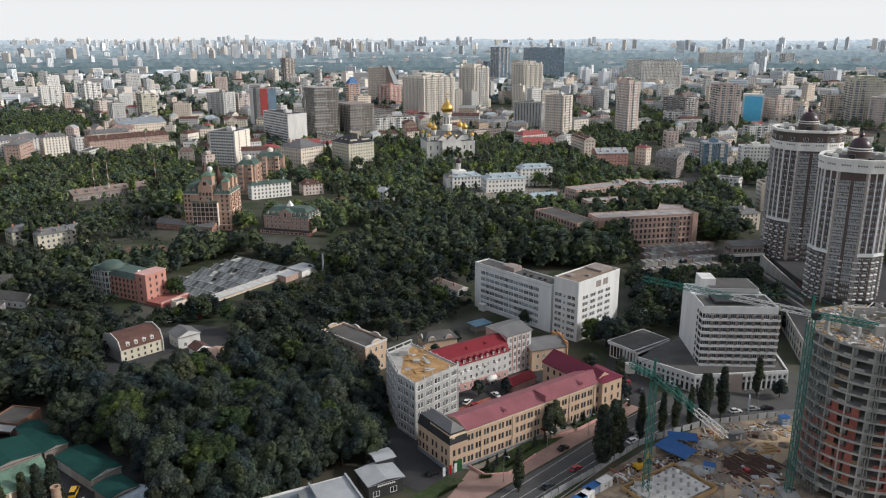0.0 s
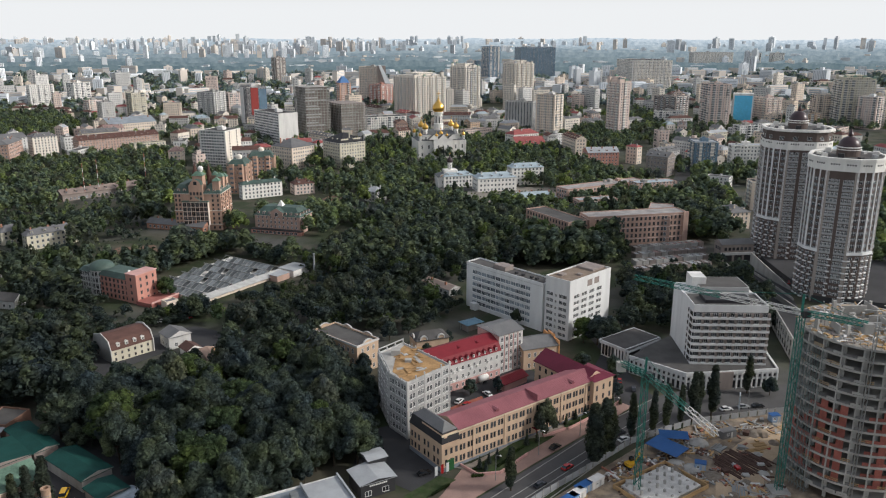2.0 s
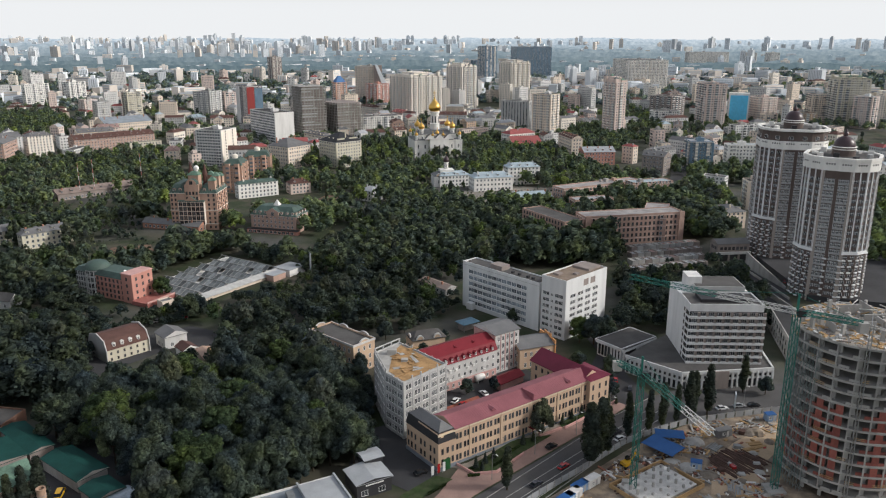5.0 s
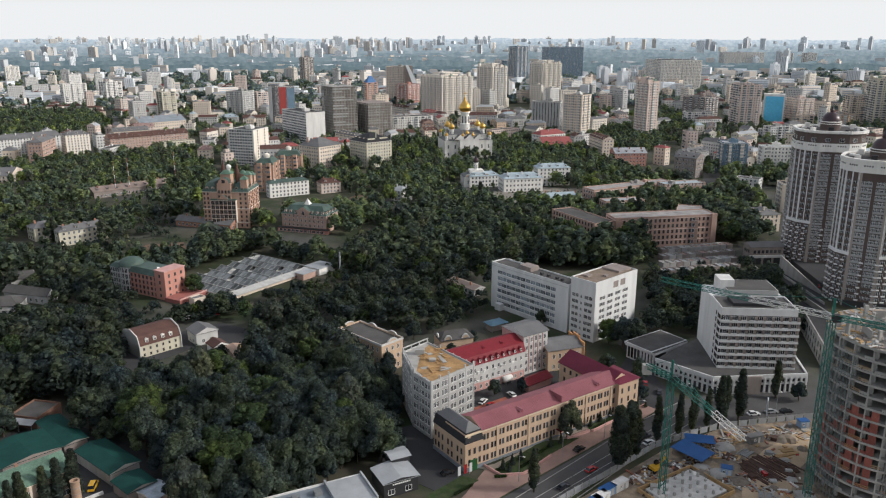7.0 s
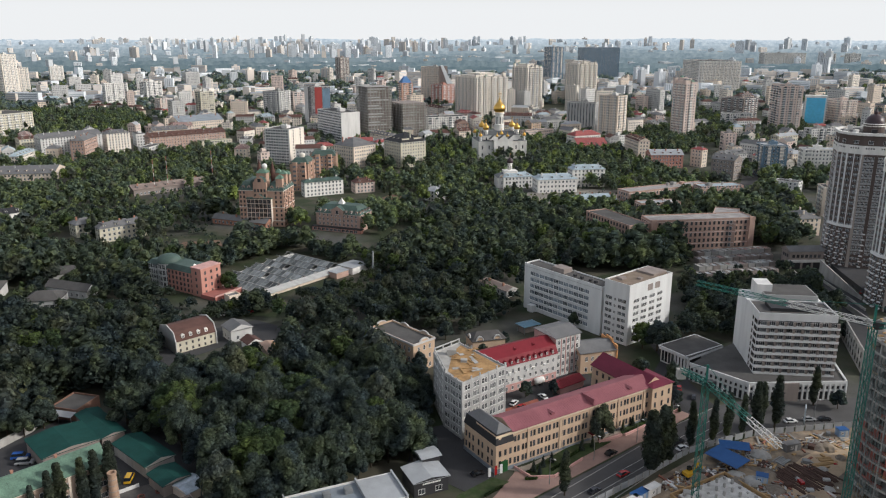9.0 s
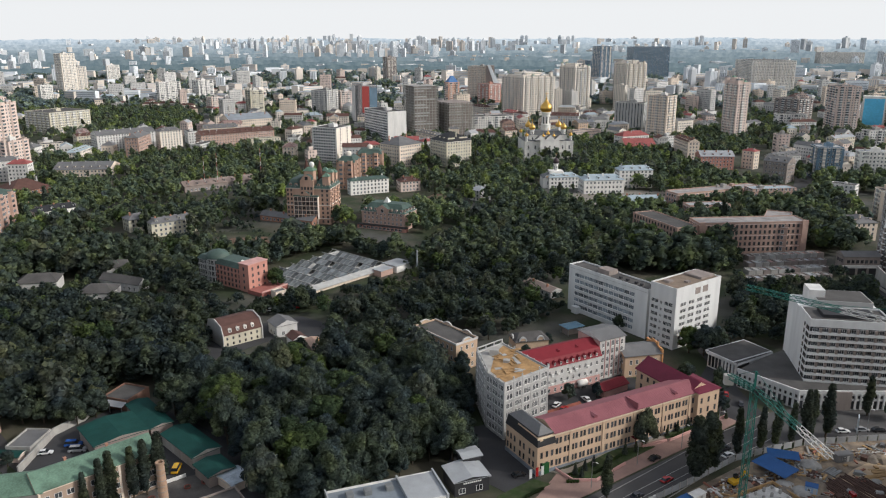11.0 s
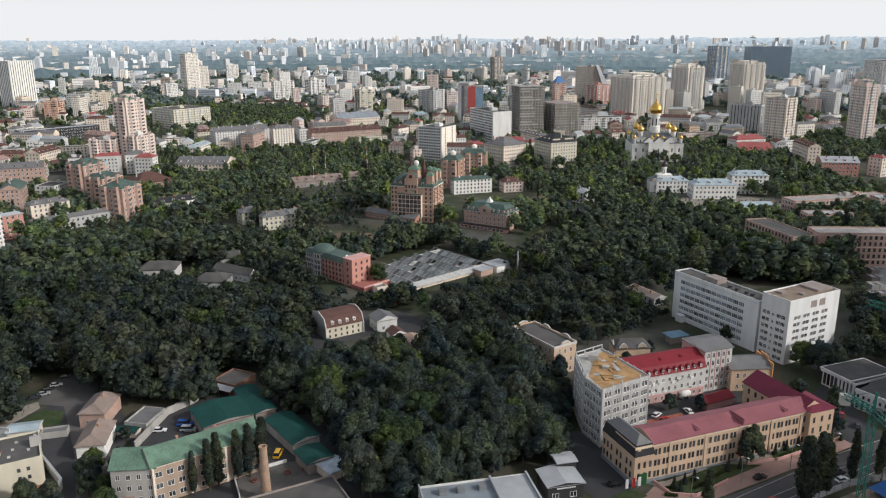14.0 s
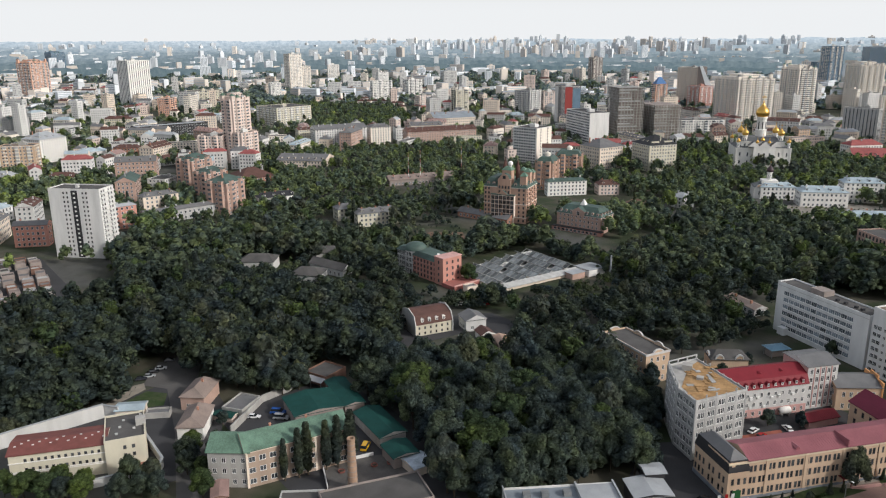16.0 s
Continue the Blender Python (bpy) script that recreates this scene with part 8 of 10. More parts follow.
block("house", "long low grey house with a grey-brown roof", "house", -5.5, 377, -49, 22, 7, 3.3, GREY, RUSTGREY, 1, "gable", 1.5, "x", 0, group="city houses")
block("tower_block", "white panel tower among houses", "apartment tower", -943, 1379, 53, 23, 13, 34.5, WHITE, BITUMEN, 11, "flat", 3.0, "x", 0, clutter=2, group="city houses")
block("apartment_house", "white panel block with dark window lines", "apartment house", -721, 1412, 45, 42, 18, 39.8, WHITE, BITUMEN, 12, "flat", 4.4, "x", 0, clutter=2, group="city houses")
block("apartment_house", "white panel block among trees", "apartment house", -670, 1475, 53, 33, 27, 40.1, WHITE, BITUMEN, 13, "flat", 6.6, "x", 0, clutter=2, group="city houses")
block("apartment_house", "cream panel tower among houses", "apartment house", -449, 1173, 46, 23, 18, 42.4, CREAM, BITUMEN, 13, "flat", 4.3, "x", 0, clutter=2, group="city houses")
block("tower_block", "beige high tower with a stepped blue top", "apartment tower", -983, 1517, 72, 35, 20, 89.9, BEIGELIGHT, BITUMEN, 28, "flat", 4.8, "x", 0, clutter=2, group="city houses")
block("tower_block", "pale high apartment tower", "apartment tower", -980, 1550, 51, 28, 11, 62.1, BEIGELIGHT, BITUMEN, 19, "flat", 2.6, "x", 0, clutter=2, group="city houses")
block("tower_block", "pale high apartment tower", "apartment tower", -1063, 1824, 48, 31, 8, 55.6, WHITE, BITUMEN, 17, "flat", 2.0, "x", 0, clutter=2, group="city houses")
def striking_towers():
    """Towers that stand out by their colour or outline."""
    o = block("tower_block", "dark tower with a broad red panel and a teal glass corner", "apartment tower", -262, 1112, 34, 30, 26, 55, DARKTOWER, BITUMEN, 17, clutter=2, group="city houses", trim="", win=dict(w=1.6, h=1.7, step=2.6))
    p = Pile()
    p.box(6, -0.4, 16, 17, 0, 54)
    part("red_panel", p, mat("dull_red_panel", (0.27, 0.045, 0.04), 0.6, 0.12), o, "plain red facade panel")
    p = Pile()
    p.box(18, -0.35, 3, 29.5, 0, 52)
    part("glass_corner", p, BLUEDARK, o)
    p = Pile()
    p.box(-0.4, 12, 3, 0, 25.5, 54.5)
    part("pale_panel", p, PANEL, o)
    o = block("tower_block", "salmon apartment tower under a bright blue stepped roof", "apartment tower", -150, 1290, 30, 20, 18, 50, SALMON, BITUMEN, 16, clutter=1, group="city houses", trim="b")
    p = Pile()
    frustum(p, 1, 1, 19, 17, 50, 56, 3.5)
    frustum(p, 5, 5, 15, 13, 56, 61, 2.5)
    part("blue_roof", p, mat("bright_blue_roof", (0.06, 0.16, 0.36), 0.5, 0.15), o)
    # leaning glass wing of the beige tower
    o = thing("glass_sail", "slanted glass sheet in the white of its glare, on a tower", "facade", pose(-99, 1462, 0, 0, 0, 6), "city houses")
    p = Pile()
    A, B = [(2, -6, 73), (7, -6, 73), (24, -6, 40), (14, -6, 40)], [(2, 12, 73), (7, 12, 73), (24, 12, 40), (14, 12, 40)]
    p.face(A[::-1])
    p.face(B)
    for i in range(4):
        j = (i + 1) % 4
        p.face([A[i], A[j], B[j], B[i]])
    # near-white base colour takes the place of the glass's bright reflection
    part("glass_sheet", p, mat("glare_white_sloped_glass", (0.75, 0.78, 0.8), 0.25, 0.05, spec=0.7), o)
    p = Pile()
    p.box(0, -4, -2, 15, 10, 72)
    part("wall", p, BROWNGREY, o)
    # masts with red and white bands beside the long low roof
    for x, y, hh in ((-276, 604, 28), (-268, 612, 30), (-240, 640, 31)):
        o = thing("lattice_mast", "slim mast painted in red and white bands", "mast", pose(x, y, 0), "masts")
        for k in range(8):
            p = Pile()
            p.box(-0.16, -0.16, hh * k / 8, 0.16, 0.16, hh * (k + 1) / 8)
            part("section", p, PAINTRED if k % 2 else FRAME, o)


DARKTOWER = mat("dark_grey_facade", (0.13, 0.125, 0.13), 0.6, 0.15, 0.3, 3.0)
PAINTRED = mat("mast_red", (0.4, 0.16, 0.13), 0.6, 0.1)
striking_towers()
block("apartment_house", "rose apartment house of eight storeys", "apartment house", -540, 1234, 51, 22, 18, 26.3, ROSE, BITUMEN, 8, "flat", 4.4, "x", 0, clutter=2, group="city houses")
block("tower_block", "grey apartment tower beside old roofs", "apartment tower", -316, 1220, 35, 26, 23, 38.8, ROSE, BITUMEN, 12, "flat", 5.4, "x", 0, clutter=2, group="city houses")
block("apartment_house", "white office block with flat roof", "apartment house", 328, 1111, 2, 38, 18, 20.4, WHITE, BITUMEN, 6, "flat", 4.2, "x", 0, clutter=1, group="city houses")

# ---- the rest of the near city: streets of houses between those above ----
def sector(r, lo, hi, near, far):
    a = radians(r.uniform(lo, hi))
    d = near * (far / near) ** r.random()
    return -d * math.sin(a), d * math.cos(a), d


def clear_of(x, y, ang, W, D, gap):
    c, s = math.cos(ang), math.sin(ang)
    for u, v in ((0, 0), (W, 0), (0, D), (W, D), (W / 2, D / 2), (W / 2, 0), (0, D / 2), (W, D / 2), (W / 2, D)):
        if not free(x + u * c - v * s, y + u * s + v * c, gap):
            return False
    return True


def keep_open(x, y):
    return any(inside(x, y, pts) for pts, _ in WOODS.values())


def fill_city():
    r = random.Random(5)
    low_walls = [OFFWHITE, OFFWHITE, PANEL, PANEL, BEIGELIGHT, BEIGELIGHT, BEIGE, BEIGE, CREAM, ROSE, PINKBRICK, GREY, YELLOW]
    pitched = [GREYROOF, GREYROOF, GREYROOF, BROWNROOF, BROWNROOF, ROSEROOF, LIGHTROOF, BLUEROOF, CITYRED, GREENROOF]
    made = 0
    for _ in range(9000):
        if made >= 120:
            break
        x, y, d = sector(r, -38, 62, 470, 1250)
        az = math.degrees(math.atan2(-x, y))
        if keep_open(x, y) or (az < 41 and d < 800) or (41 <= az < 46 and d < 560) or (az < -14 and d < 520):
            continue
        tall = d > 1150 and r.random() < (0.1 if az > 0 else 0.2)
        W, D = (r.uniform(16, 34), r.uniform(14, 22)) if tall else (r.uniform(14, 46), r.uniform(10, 16))
        h = r.uniform(30, 58) if tall else r.uniform(6.5, 21)
        ang = r.choice([35, 125, 12, 100, r.uniform(0, 180)])
        if not clear_of(x, y, radians(ang), W, D, 5):
            continue
        wall = r.choice([OFFWHITE, PANEL, PANEL, BEIGELIGHT, BEIGELIGHT, ROSE] if tall else low_walls)
        style = "flat" if tall or r.random() < 0.35 else r.choice(["gable", "hip"])
        roof = BITUMEN if style == "flat" and r.random() < 0.6 else r.choice(pitched)
        word = {"weathered_white_render": "off-white", "pale_beige_plaster": "pale beige", "beige_plaster": "beige", "cream_plaster": "cream", "rose_plaster": "rose", "brick_wall": "brown brick", "pink_brick_wall": "pink brick", "grey_plaster": "grey", "pale_panel": "pale grey panel", "yellow_plaster": "yellow"}[wall.name]
        rw = roof.name.replace("_", " ")
        block("apartment_house" if h > 12 else "house", f"{word} {'tower block' if tall else 'town house'} with a {rw if 'roof' in rw else rw + ' roof'}", "apartment house" if h > 12 else "house",
              x, y, ang, W, D, h, wall, roof, max(2, round(h / 3.2)), style, min(W, D) * 0.26, "x" if W > D else "y", min(W, D) * 0.45 if style == "hip" else 0, group="city houses", clutter=1 if style == "flat" else 0)
        made += 1
    return made


def old_town():
    """Roof after roof of the old town behind, too many to tell apart: walls, pitched roofs and window rows."""
    r = random.Random(77)
    p = Pile()
    mats = [OFFWHITE, BEIGELIGHT, BEIGE, ROSE, PANEL, GREYROOF, BROWNROOF, LIGHTROOF, CITYRED, BLUEROOF, BITUMEN, HAZY_CITYGLASS]
    made = 0
    for _ in range(12000):
        if made >= 900:
            break
        x, y, d = sector(r, -40, 64, 760, 2050)
        az = math.degrees(math.atan2(-x, y))
        if keep_open(x, y) or noise.noise(Vector((x / 240, y / 240, 14))) < -0.22:
            continue
        W, D = r.uniform(11, 34), r.uniform(9, 13)
        tall = d > 1150 and r.random() < 0.16
        h = r.uniform(22, 44) if tall else r.uniform(6, 19)
        ang = r.choice([35, 125, 12, 100, r.uniform(0, 180)])
        if not clear_of(x, y, radians(ang), W, D, 3):
            continue
        FOOT.append((x, y, radians(ang), W, D))
        made += 1
        m = pose(x, y, rise(x, y), 0, 0, ang)
        wall = r.choice([0, 0, 1, 1, 2, 2, 3, 4, 4])
        roof = 10 if tall else r.choice([5, 5, 5, 6, 6, 7, 8, 9, 10, 10])
        p.box(0, 0, -6, W, D, h, wall, skip="bt", m=m)
        if roof == 10:
            p.face([m @ Vector(q) for q in ((0, 0, h), (W, 0, h), (W, D, h), (0, D, h))], roof)
            p.box(W * 0.3, D * 0.3, h, W * 0.3 + 4, D * 0.3 + 4, h + 2.5, wall, skip="b", m=m)
        else:
            k, i = h + D * 0.3, D * 0.4 * r.choice([0, 1])
            A, B, C, E, R, S = (-0.4, -0.4, h), (W + 0.4, -0.4, h), (W + 0.4, D + 0.4, h), (-0.4, D + 0.4, h), (i, D / 2, k), (W - i, D / 2, k)
            for f in ((A, B, S, R), (C, E, R, S), (E, A, R), (B, C, S)):
                p.face([m @ Vector(q) for q in f], roof if len(f) == 4 or i else wall)
            p.box(W * 0.4, D * 0.4, k - 2, W * 0.4 + 0.8, D * 0.4 + 0.8, k + 1.2, wall, skip="b", m=m)
        for side in "flrk":
            L = W if side in "fk" else D
            q = m @ side_matrix(side, W, D)
            for f in range(max(1, int(h / 3.3))):
                for u in range(int((L - 1.5) / 3.0)):
                    u0, z0 = 1.5 + u * 3.0, 1.0 + f * 3.3
                    p.face([q @ Vector(s) for s in ((u0, -0.05, z0), (u0 + 1.3, -0.05, z0), (u0 + 1.3, -0.05, z0 + 1.6), (u0, -0.05, z0 + 1.6))], 11)
    solid("old_town", p, mats, "crowded pale old town houses with grey and red roofs", "city", kind="stuff")


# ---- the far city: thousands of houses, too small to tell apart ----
# haze put into the base colours: walls, roofs and windows paled, mostly bluish
FARHAZED = mat("far_hazed_houses", (0.72, 0.75, 0.78), 0.85, 0.1, 0.02, 1.0, 0, island=0.22)
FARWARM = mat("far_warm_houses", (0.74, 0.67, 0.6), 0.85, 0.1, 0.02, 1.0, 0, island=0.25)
FARROOF = mat("far_hazed_roofs", (0.38, 0.41, 0.44), 0.8, 0.2, 0.02, 1.0, 0, island=0.5)
FARGLASS = mat("far_hazed_window_lines", (0.38, 0.42, 0.46), 0.4, 0.1, 0.02, 1.0, 0, island=0.3)


def far_city():
    r = random.Random(9)
    towers, low = Pile(), Pile()

    def put(p, x, y, ang, W, D, h, slot):
        z = rise(x, y)
        m = pose(x, y, z, 0, 0, ang)
        p.box(-W / 2, -D / 2, -6, W / 2, D / 2, h, slot, skip="bt", m=m)
        p.face([m @ Vector(q) for q in ((-W / 2, -D / 2, h), (W / 2, -D / 2, h), (W / 2, D / 2, h), (-W / 2, D / 2, h))], 2)
        return m

    # clusters of high blocks: azimuth, spread, distance, spread, how many, height
    for az, sa, d0, sd, n, hh in ((13, 5, 3300, 500, 120, 52), (7, 4, 3600, 400, 80, 55), (19, 5, 3700, 500, 70, 48), (27, 6, 3000, 700, 45, 42), (36, 8, 2800, 700, 40, 42), (46, 7, 2600, 600, 30, 40), (-3, 5, 3400, 600, 30, 45),
                                  (-12, 5, 2300, 500, 16, 48), (-19, 6, 3700, 500, 30, 55), (-27, 6, 3900, 400, 30, 55), (-24, 6, 2400, 500, 22, 50), (-9, 5, 4100, 300, 40, 45), (3, 8, 4250, 250, 60, 45), (24, 10, 4250, 250, 80, 42), (48, 10, 4000, 400, 60, 36), (20, 16, 2200, 400, 26, 34), (-8, 10, 2000, 250, 14, 45)):
        for _ in range(int(n * 0.7)):
            a, d = radians(r.gauss(az, sa * 0.6)), r.gauss(d0, sd * 0.5)
            d = max(1650, min(4600, d))
            x, y = -d * math.sin(a), d * math.cos(a)
            W, D, h = r.choice([r.uniform(13, 22), r.uniform(14, 34)]), r.uniform(12, 17), hh * r.uniform(0.5, 1.25)
            slot = r.choice([0, 0, 0, 1])
            m = put(towers, x, y, r.choice([math.degrees(a) + r.uniform(-25, 25), r.uniform(0, 180)]), W, D, h, slot)
            for side in range(2):
                k = pose(0, 0, 0, 0, 0, 180 * side)
                for i in range(int(W / 4)):
                    u = -W / 2 + 2.2 + i * 4.0
                    towers.face([m @ k @ Vector(q) for q in ((u, -D / 2 - 0.15, 3), (u + 1.6, -D / 2 - 0.15, 3), (u + 1.6, -D / 2 - 0.15, h - 2), (u, -D / 2 - 0.15, h - 2))], 3)
            if r.random() < 0.5:
                towers.box(-4, -4, h, 4, 4, h + r.uniform(3, 7), slot, skip="b", m=m)
    for _ in range(1700):
        x, y, d = sector(r, -42, 66, 1600, 2430)
        if noise.noise(Vector((x / 420, y / 420, 9))) < -0.12:
            continue
        h = r.uniform(5, 17) + (r.uniform(5, 18) if r.random() < 0.2 else 0)
        W, D = r.uniform(12, 46), r.uniform(10, 18)
        m = put(low, x, y, r.uniform(0, 180), W, D, h, r.choice([0, 1, 1]))
        for f in range(int(h / 3.4)):
            for s in (-1, 1):
                z, e = 1.0 + f * 3.4, s * (D / 2 + 0.15)
                low.face([m @ Vector(q) for q in ((s * -W * 0.46, e, z), (s * W * 0.46, e, z), (s * W * 0.46, e, z + 1.5), (s * -W * 0.46, e, z + 1.5))][::-1 if s > 0 else 1], 3)
    # houses along the edges of the far woods
    for _ in range(850):
        a, d = radians(r.uniform(-42, 66)), 2440 + 230 * r.choice([0, 0, 0, 1, 1, 2, 2, 3, 4, 5, 6]) - r.uniform(14, 70)
        x, y = -d * math.sin(a), d * math.cos(a)
        if noise.noise(Vector((x / 500, y / 500, 12))) < -0.1:
            continue
        h, W = r.uniform(8, 20), r.uniform(12, 40)
        put(low, x, y, math.degrees(a) + r.uniform(-30, 30), W, 12, h, r.choice([0, 0, 1]))
    mats = [FARHAZED, FARWARM, FARROOF, FARGLASS]
    solid("far_towers", towers, mats, "far city tower blocks, haze painted into their pale colour", "city", kind="stuff")
    solid("far_houses", low, mats, "low far city houses, haze painted into their pale colour", "city", kind="stuff")

# ---- streets, cars, fences and the building site ----
PAINT = {c: mat(f"car_paint_{c}", v, 0.25, 0.05, bump=0, spec=0.6) for c, v in (("white", (0.7, 0.7, 0.7)), ("black", (0.015, 0.015, 0.017)), ("silver", (0.35, 0.36, 0.37)), ("red", (0.35, 0.02, 0.02)), ("blue", (0.03, 0.1, 0.35)), ("dark", (0.04, 0.04, 0.05)), ("yellow", (0.6, 0.35, 0.02)))}
TYRE = mat("tyre_rubber", (0.02, 0.02, 0.02), 0.9, 0.1)
CARGLASS = mat("car_glass", (0.02, 0.025, 0.03), 0.08, 0.1, bump=0, spec=0.7)
CARS = {}


def loft(p, rows, slot=0):
    """Skin over cross sections: each a list of points."""
    for a, b in zip(rows, rows[1:]):
        for i in range(len(a) - 1):
            p.face([a[i], a[i + 1], b[i + 1], b[i]], slot)


def car(x, y, turn, paint="white", kind="car", z=0.07):
    if (kind, paint) not in CARS:
        p = Pile()
        L, w = (4.4, 0.88) if kind == "car" else (5.4, 1.0)
        top = 0.86 if kind == "car" else 1.15
        prof = [(-L / 2, 0.35, 0.62), (-L / 2 + 0.15, 0.3, top - 0.05), (-L * 0.2, 0.25, top), (L * 0.15, 0.25, top), (L / 2 - 0.35, 0.28, top - 0.12), (L / 2, 0.35, 0.6)]
        loft(p, [[(u, -w + 0.06, lo), (u, -w, (lo + hi) / 2), (u, -w + 0.08, hi), (u, w - 0.08, hi), (u, w, (lo + hi) / 2), (u, w - 0.06, lo)] for u, lo, hi in prof])
        for u, lo, hi in (prof[0], prof[-1]):
            f = [(u, -w + 0.06, lo), (u, w - 0.06, lo), (u, w - 0.08, hi), (u, -w + 0.08, hi)]
            p.face(f if u > 0 else f[::-1])
        body = p.mesh("body", PAINT[paint])
        q, g = Pile(), Pile()
        a, b, hh = (-L * 0.42, L * 0.2, 1.42) if kind == "car" else (-L * 0.48, L * 0.3, 1.95)
        base = [(a, -w + 0.1, top - 0.03), (b, -w + 0.1, top - 0.03), (b, w - 0.1, top - 0.03), (a, w - 0.1, top - 0.03)]
        roof = [(a + 0.45, -w + 0.26, hh), (b - 0.75, -w + 0.26, hh), (b - 0.75, w - 0.26, hh), (a + 0.45, w - 0.26, hh)]
        for i in range(4):
            j = (i + 1) % 4
            g.face([base[i], base[j], roof[j], roof[i]])
        q.box(a + 0.42, -w + 0.24, hh, b - 0.72, w - 0.24, hh + 0.04)
        t = Pile()
        t.tube([(0.32, -0.1), (0.32, 0.1)], 12)
        CARS[(kind, paint)] = (body, g.mesh("glass", CARGLASS), q.mesh("car_roof", PAINT[paint]), t.mesh("wheel", TYRE), L, w)
    body, g, q, t, L, w = CARS[(kind, paint)]
    ob = thing(kind, f"{paint} parked {'car' if kind == 'car' else 'delivery van'} on the asphalt", kind, pose(x, y, z, 0, 0, turn), "parked cars")
    part("body", body, None, ob)
    part("glass", g, None, ob)
    part("car_roof", q, None, ob)
    for u in (-L * 0.3, L * 0.3):
        for v in (-w + 0.06, w - 0.06):
            part("wheel", t, None, ob, m=pose(u, v, 0.32, 90, 0, 0))
    return ob


for x, y, a, c, k in ((38.7, 214.3, 40, "black", "car"), (31.1, 193.6, 42, "dark", "car"), (40.6, 202.8, 42, "red", "car"), (61.6, 218.9, 35, "white", "car"), (60.6, 222.5, 35, "dark", "van"),
                      (102.1, 238.9, 10, "white", "car"), (108.8, 240.6, 8, "silver", "car"), (114.0, 241.0, 8, "black", "car"), (9.7, 246.3, 60, "white", "car"), (13.9, 238.5, 40, "dark", "van"), (20.1, 251.9, 120, "white", "car"),
                      (-2.3, 200.2, 30, "black", "car"), (-206.4, 204.4, 40, "dark", "car"), (-205.2, 207.6, 42, "silver", "car"), (-206.7, 211.3, 45, "black", "car"), (-206.2, 214.9, 40, "white", "car"), (-208.4, 222.2, 40, "dark", "car"),
                      (-148.4, 194.8, 20, "white", "car"), (-142.6, 200.5, 15, "blue", "van"), (-139.4, 197.5, 15, "silver", "van"), (-116.5, 199.0, 80, "white", "van"), (-103.8, 191.0, 100, "yellow", "van"),
                      (193.7, 397, 20, "red", "car"), (190.0, 389, 20, "dark", "car"), (195.2, 407.5, 20, "silver", "car"), (178.6, 412, 60, "white", "car"), (188.0, 379, 60, "red", "car"), (184, 392, 30, "black", "car"),
                      (-107.5, 287.5, 130, "white", "car"), (-104.8, 284.4, 130, "silver", "car"), (-69.5, 285.0, 110, "white", "car"), (-120, 332, 30, "blue", "van"), (-116, 335, 30, "silver", "car"), (-112, 331, 30, "red", "car"), (-122, 327, 30, "white", "car"),
                      (70.5, 262, 75, "red", "car"), (74, 255, 75, "dark", "car"), (140, 249, 2, "red", "car"), (150, 254, 2, "white", "car"), (165, 249, 2, "silver", "car"), (34, 338, 60, "dark", "car"), (38, 341, 60, "red", "car"), (28, 345, 60, "white", "car"), (12, 243.5, 60, "red", "car")):
    car(x, y, a, c, k, 0.2 if (x, y) == (38.7, 214.3) else 0.07)

# lane marks
LINE = mat("worn_road_paint", (0.42, 0.42, 0.4), 0.8, 0.3)
p = Pile()
p.box(0, -0.09, 0, 3.0, 0.09, 0.012)
dash = p.mesh("lane_mark", LINE)
road_ob = bpy.data.objects["road_1"]
for i in range(36):
    t = i / 36
    for off in (3.0, 6.0, 9.3):
        x = 3 + t * 72 + off * 0.68
        y = 174 + t * 68 - off * 0.73
        part("lane_mark", dash, None, road_ob, m=pose(x, y, 0.066, 0, 0, 43.4))
# kerbs
for k, (x0, y0, x1, y1) in enumerate(((-3, 168.2, 64, 235.2), (64, 235.2, 82, 250.2), (14, 167.8, 62, 217), (62, 217, 88, 232.8), (88, 232.8, 125, 240.8))):
    p = Pile()
    p.box(0, -0.1, -0.2, math.hypot(x1 - x0, y1 - y0), 0.1, 0.2)
    solid(f"kerb_{k + 1}", p, mat("kerb_stone", (0.32, 0.31, 0.3), 0.9, 0.2), "pale grey kerb stones along the street", "kerb", pose(x0, y0, 0, 0, 0, math.degrees(math.atan2(y1 - y0, x1 - x0))), kind="structure")
LAWN = two_tone("clipped_lawn", (0.03, 0.055, 0.015), (0.055, 0.07, 0.03), 0.3, 0.4, 0.6)
slab("lawn_1", [(12, 199.8), (19.4, 200.8), (29, 211.2), (40, 222.0), (27.6, 219.3), (14.7, 206)], 0.3, LAWN, "planted strip of lawn and shrubs before the yellow house", "lawn")
slab("lawn_2", [(-9, 181), (0.5, 190), (7, 197), (2, 199), (-8, 189)], 0.2, LAWN, "small green lawn at the street corner", "lawn")
slab("lawn_3", [(44, 227), (58, 239), (66, 246), (60, 247), (44, 234)], 0.3, LAWN, "planted strip of lawn and shrubs before the house", "lawn")
slab("forecourt", [(7, 203.5), (12, 206), (27, 219), (40, 229), (60, 246), (63, 243), (38, 224), (14, 201)], 0.2, mat("pale_paving", (0.28, 0.25, 0.21), 0.9, 0.2), "pale paved strip before the yellow house", "pavement")
slab("red_paving", [(10, 234), (20, 243), (18, 251), (6, 242)], 0.09, mat("red_paving_stone", (0.3, 0.1, 0.07), 0.9, 0.25), "red paving in the courtyard", "pavement")
WORNTAR = mat("worn_pale_asphalt", (0.105, 0.1, 0.096), 0.95, 0.3, 0.1, 3.0, 0.3)
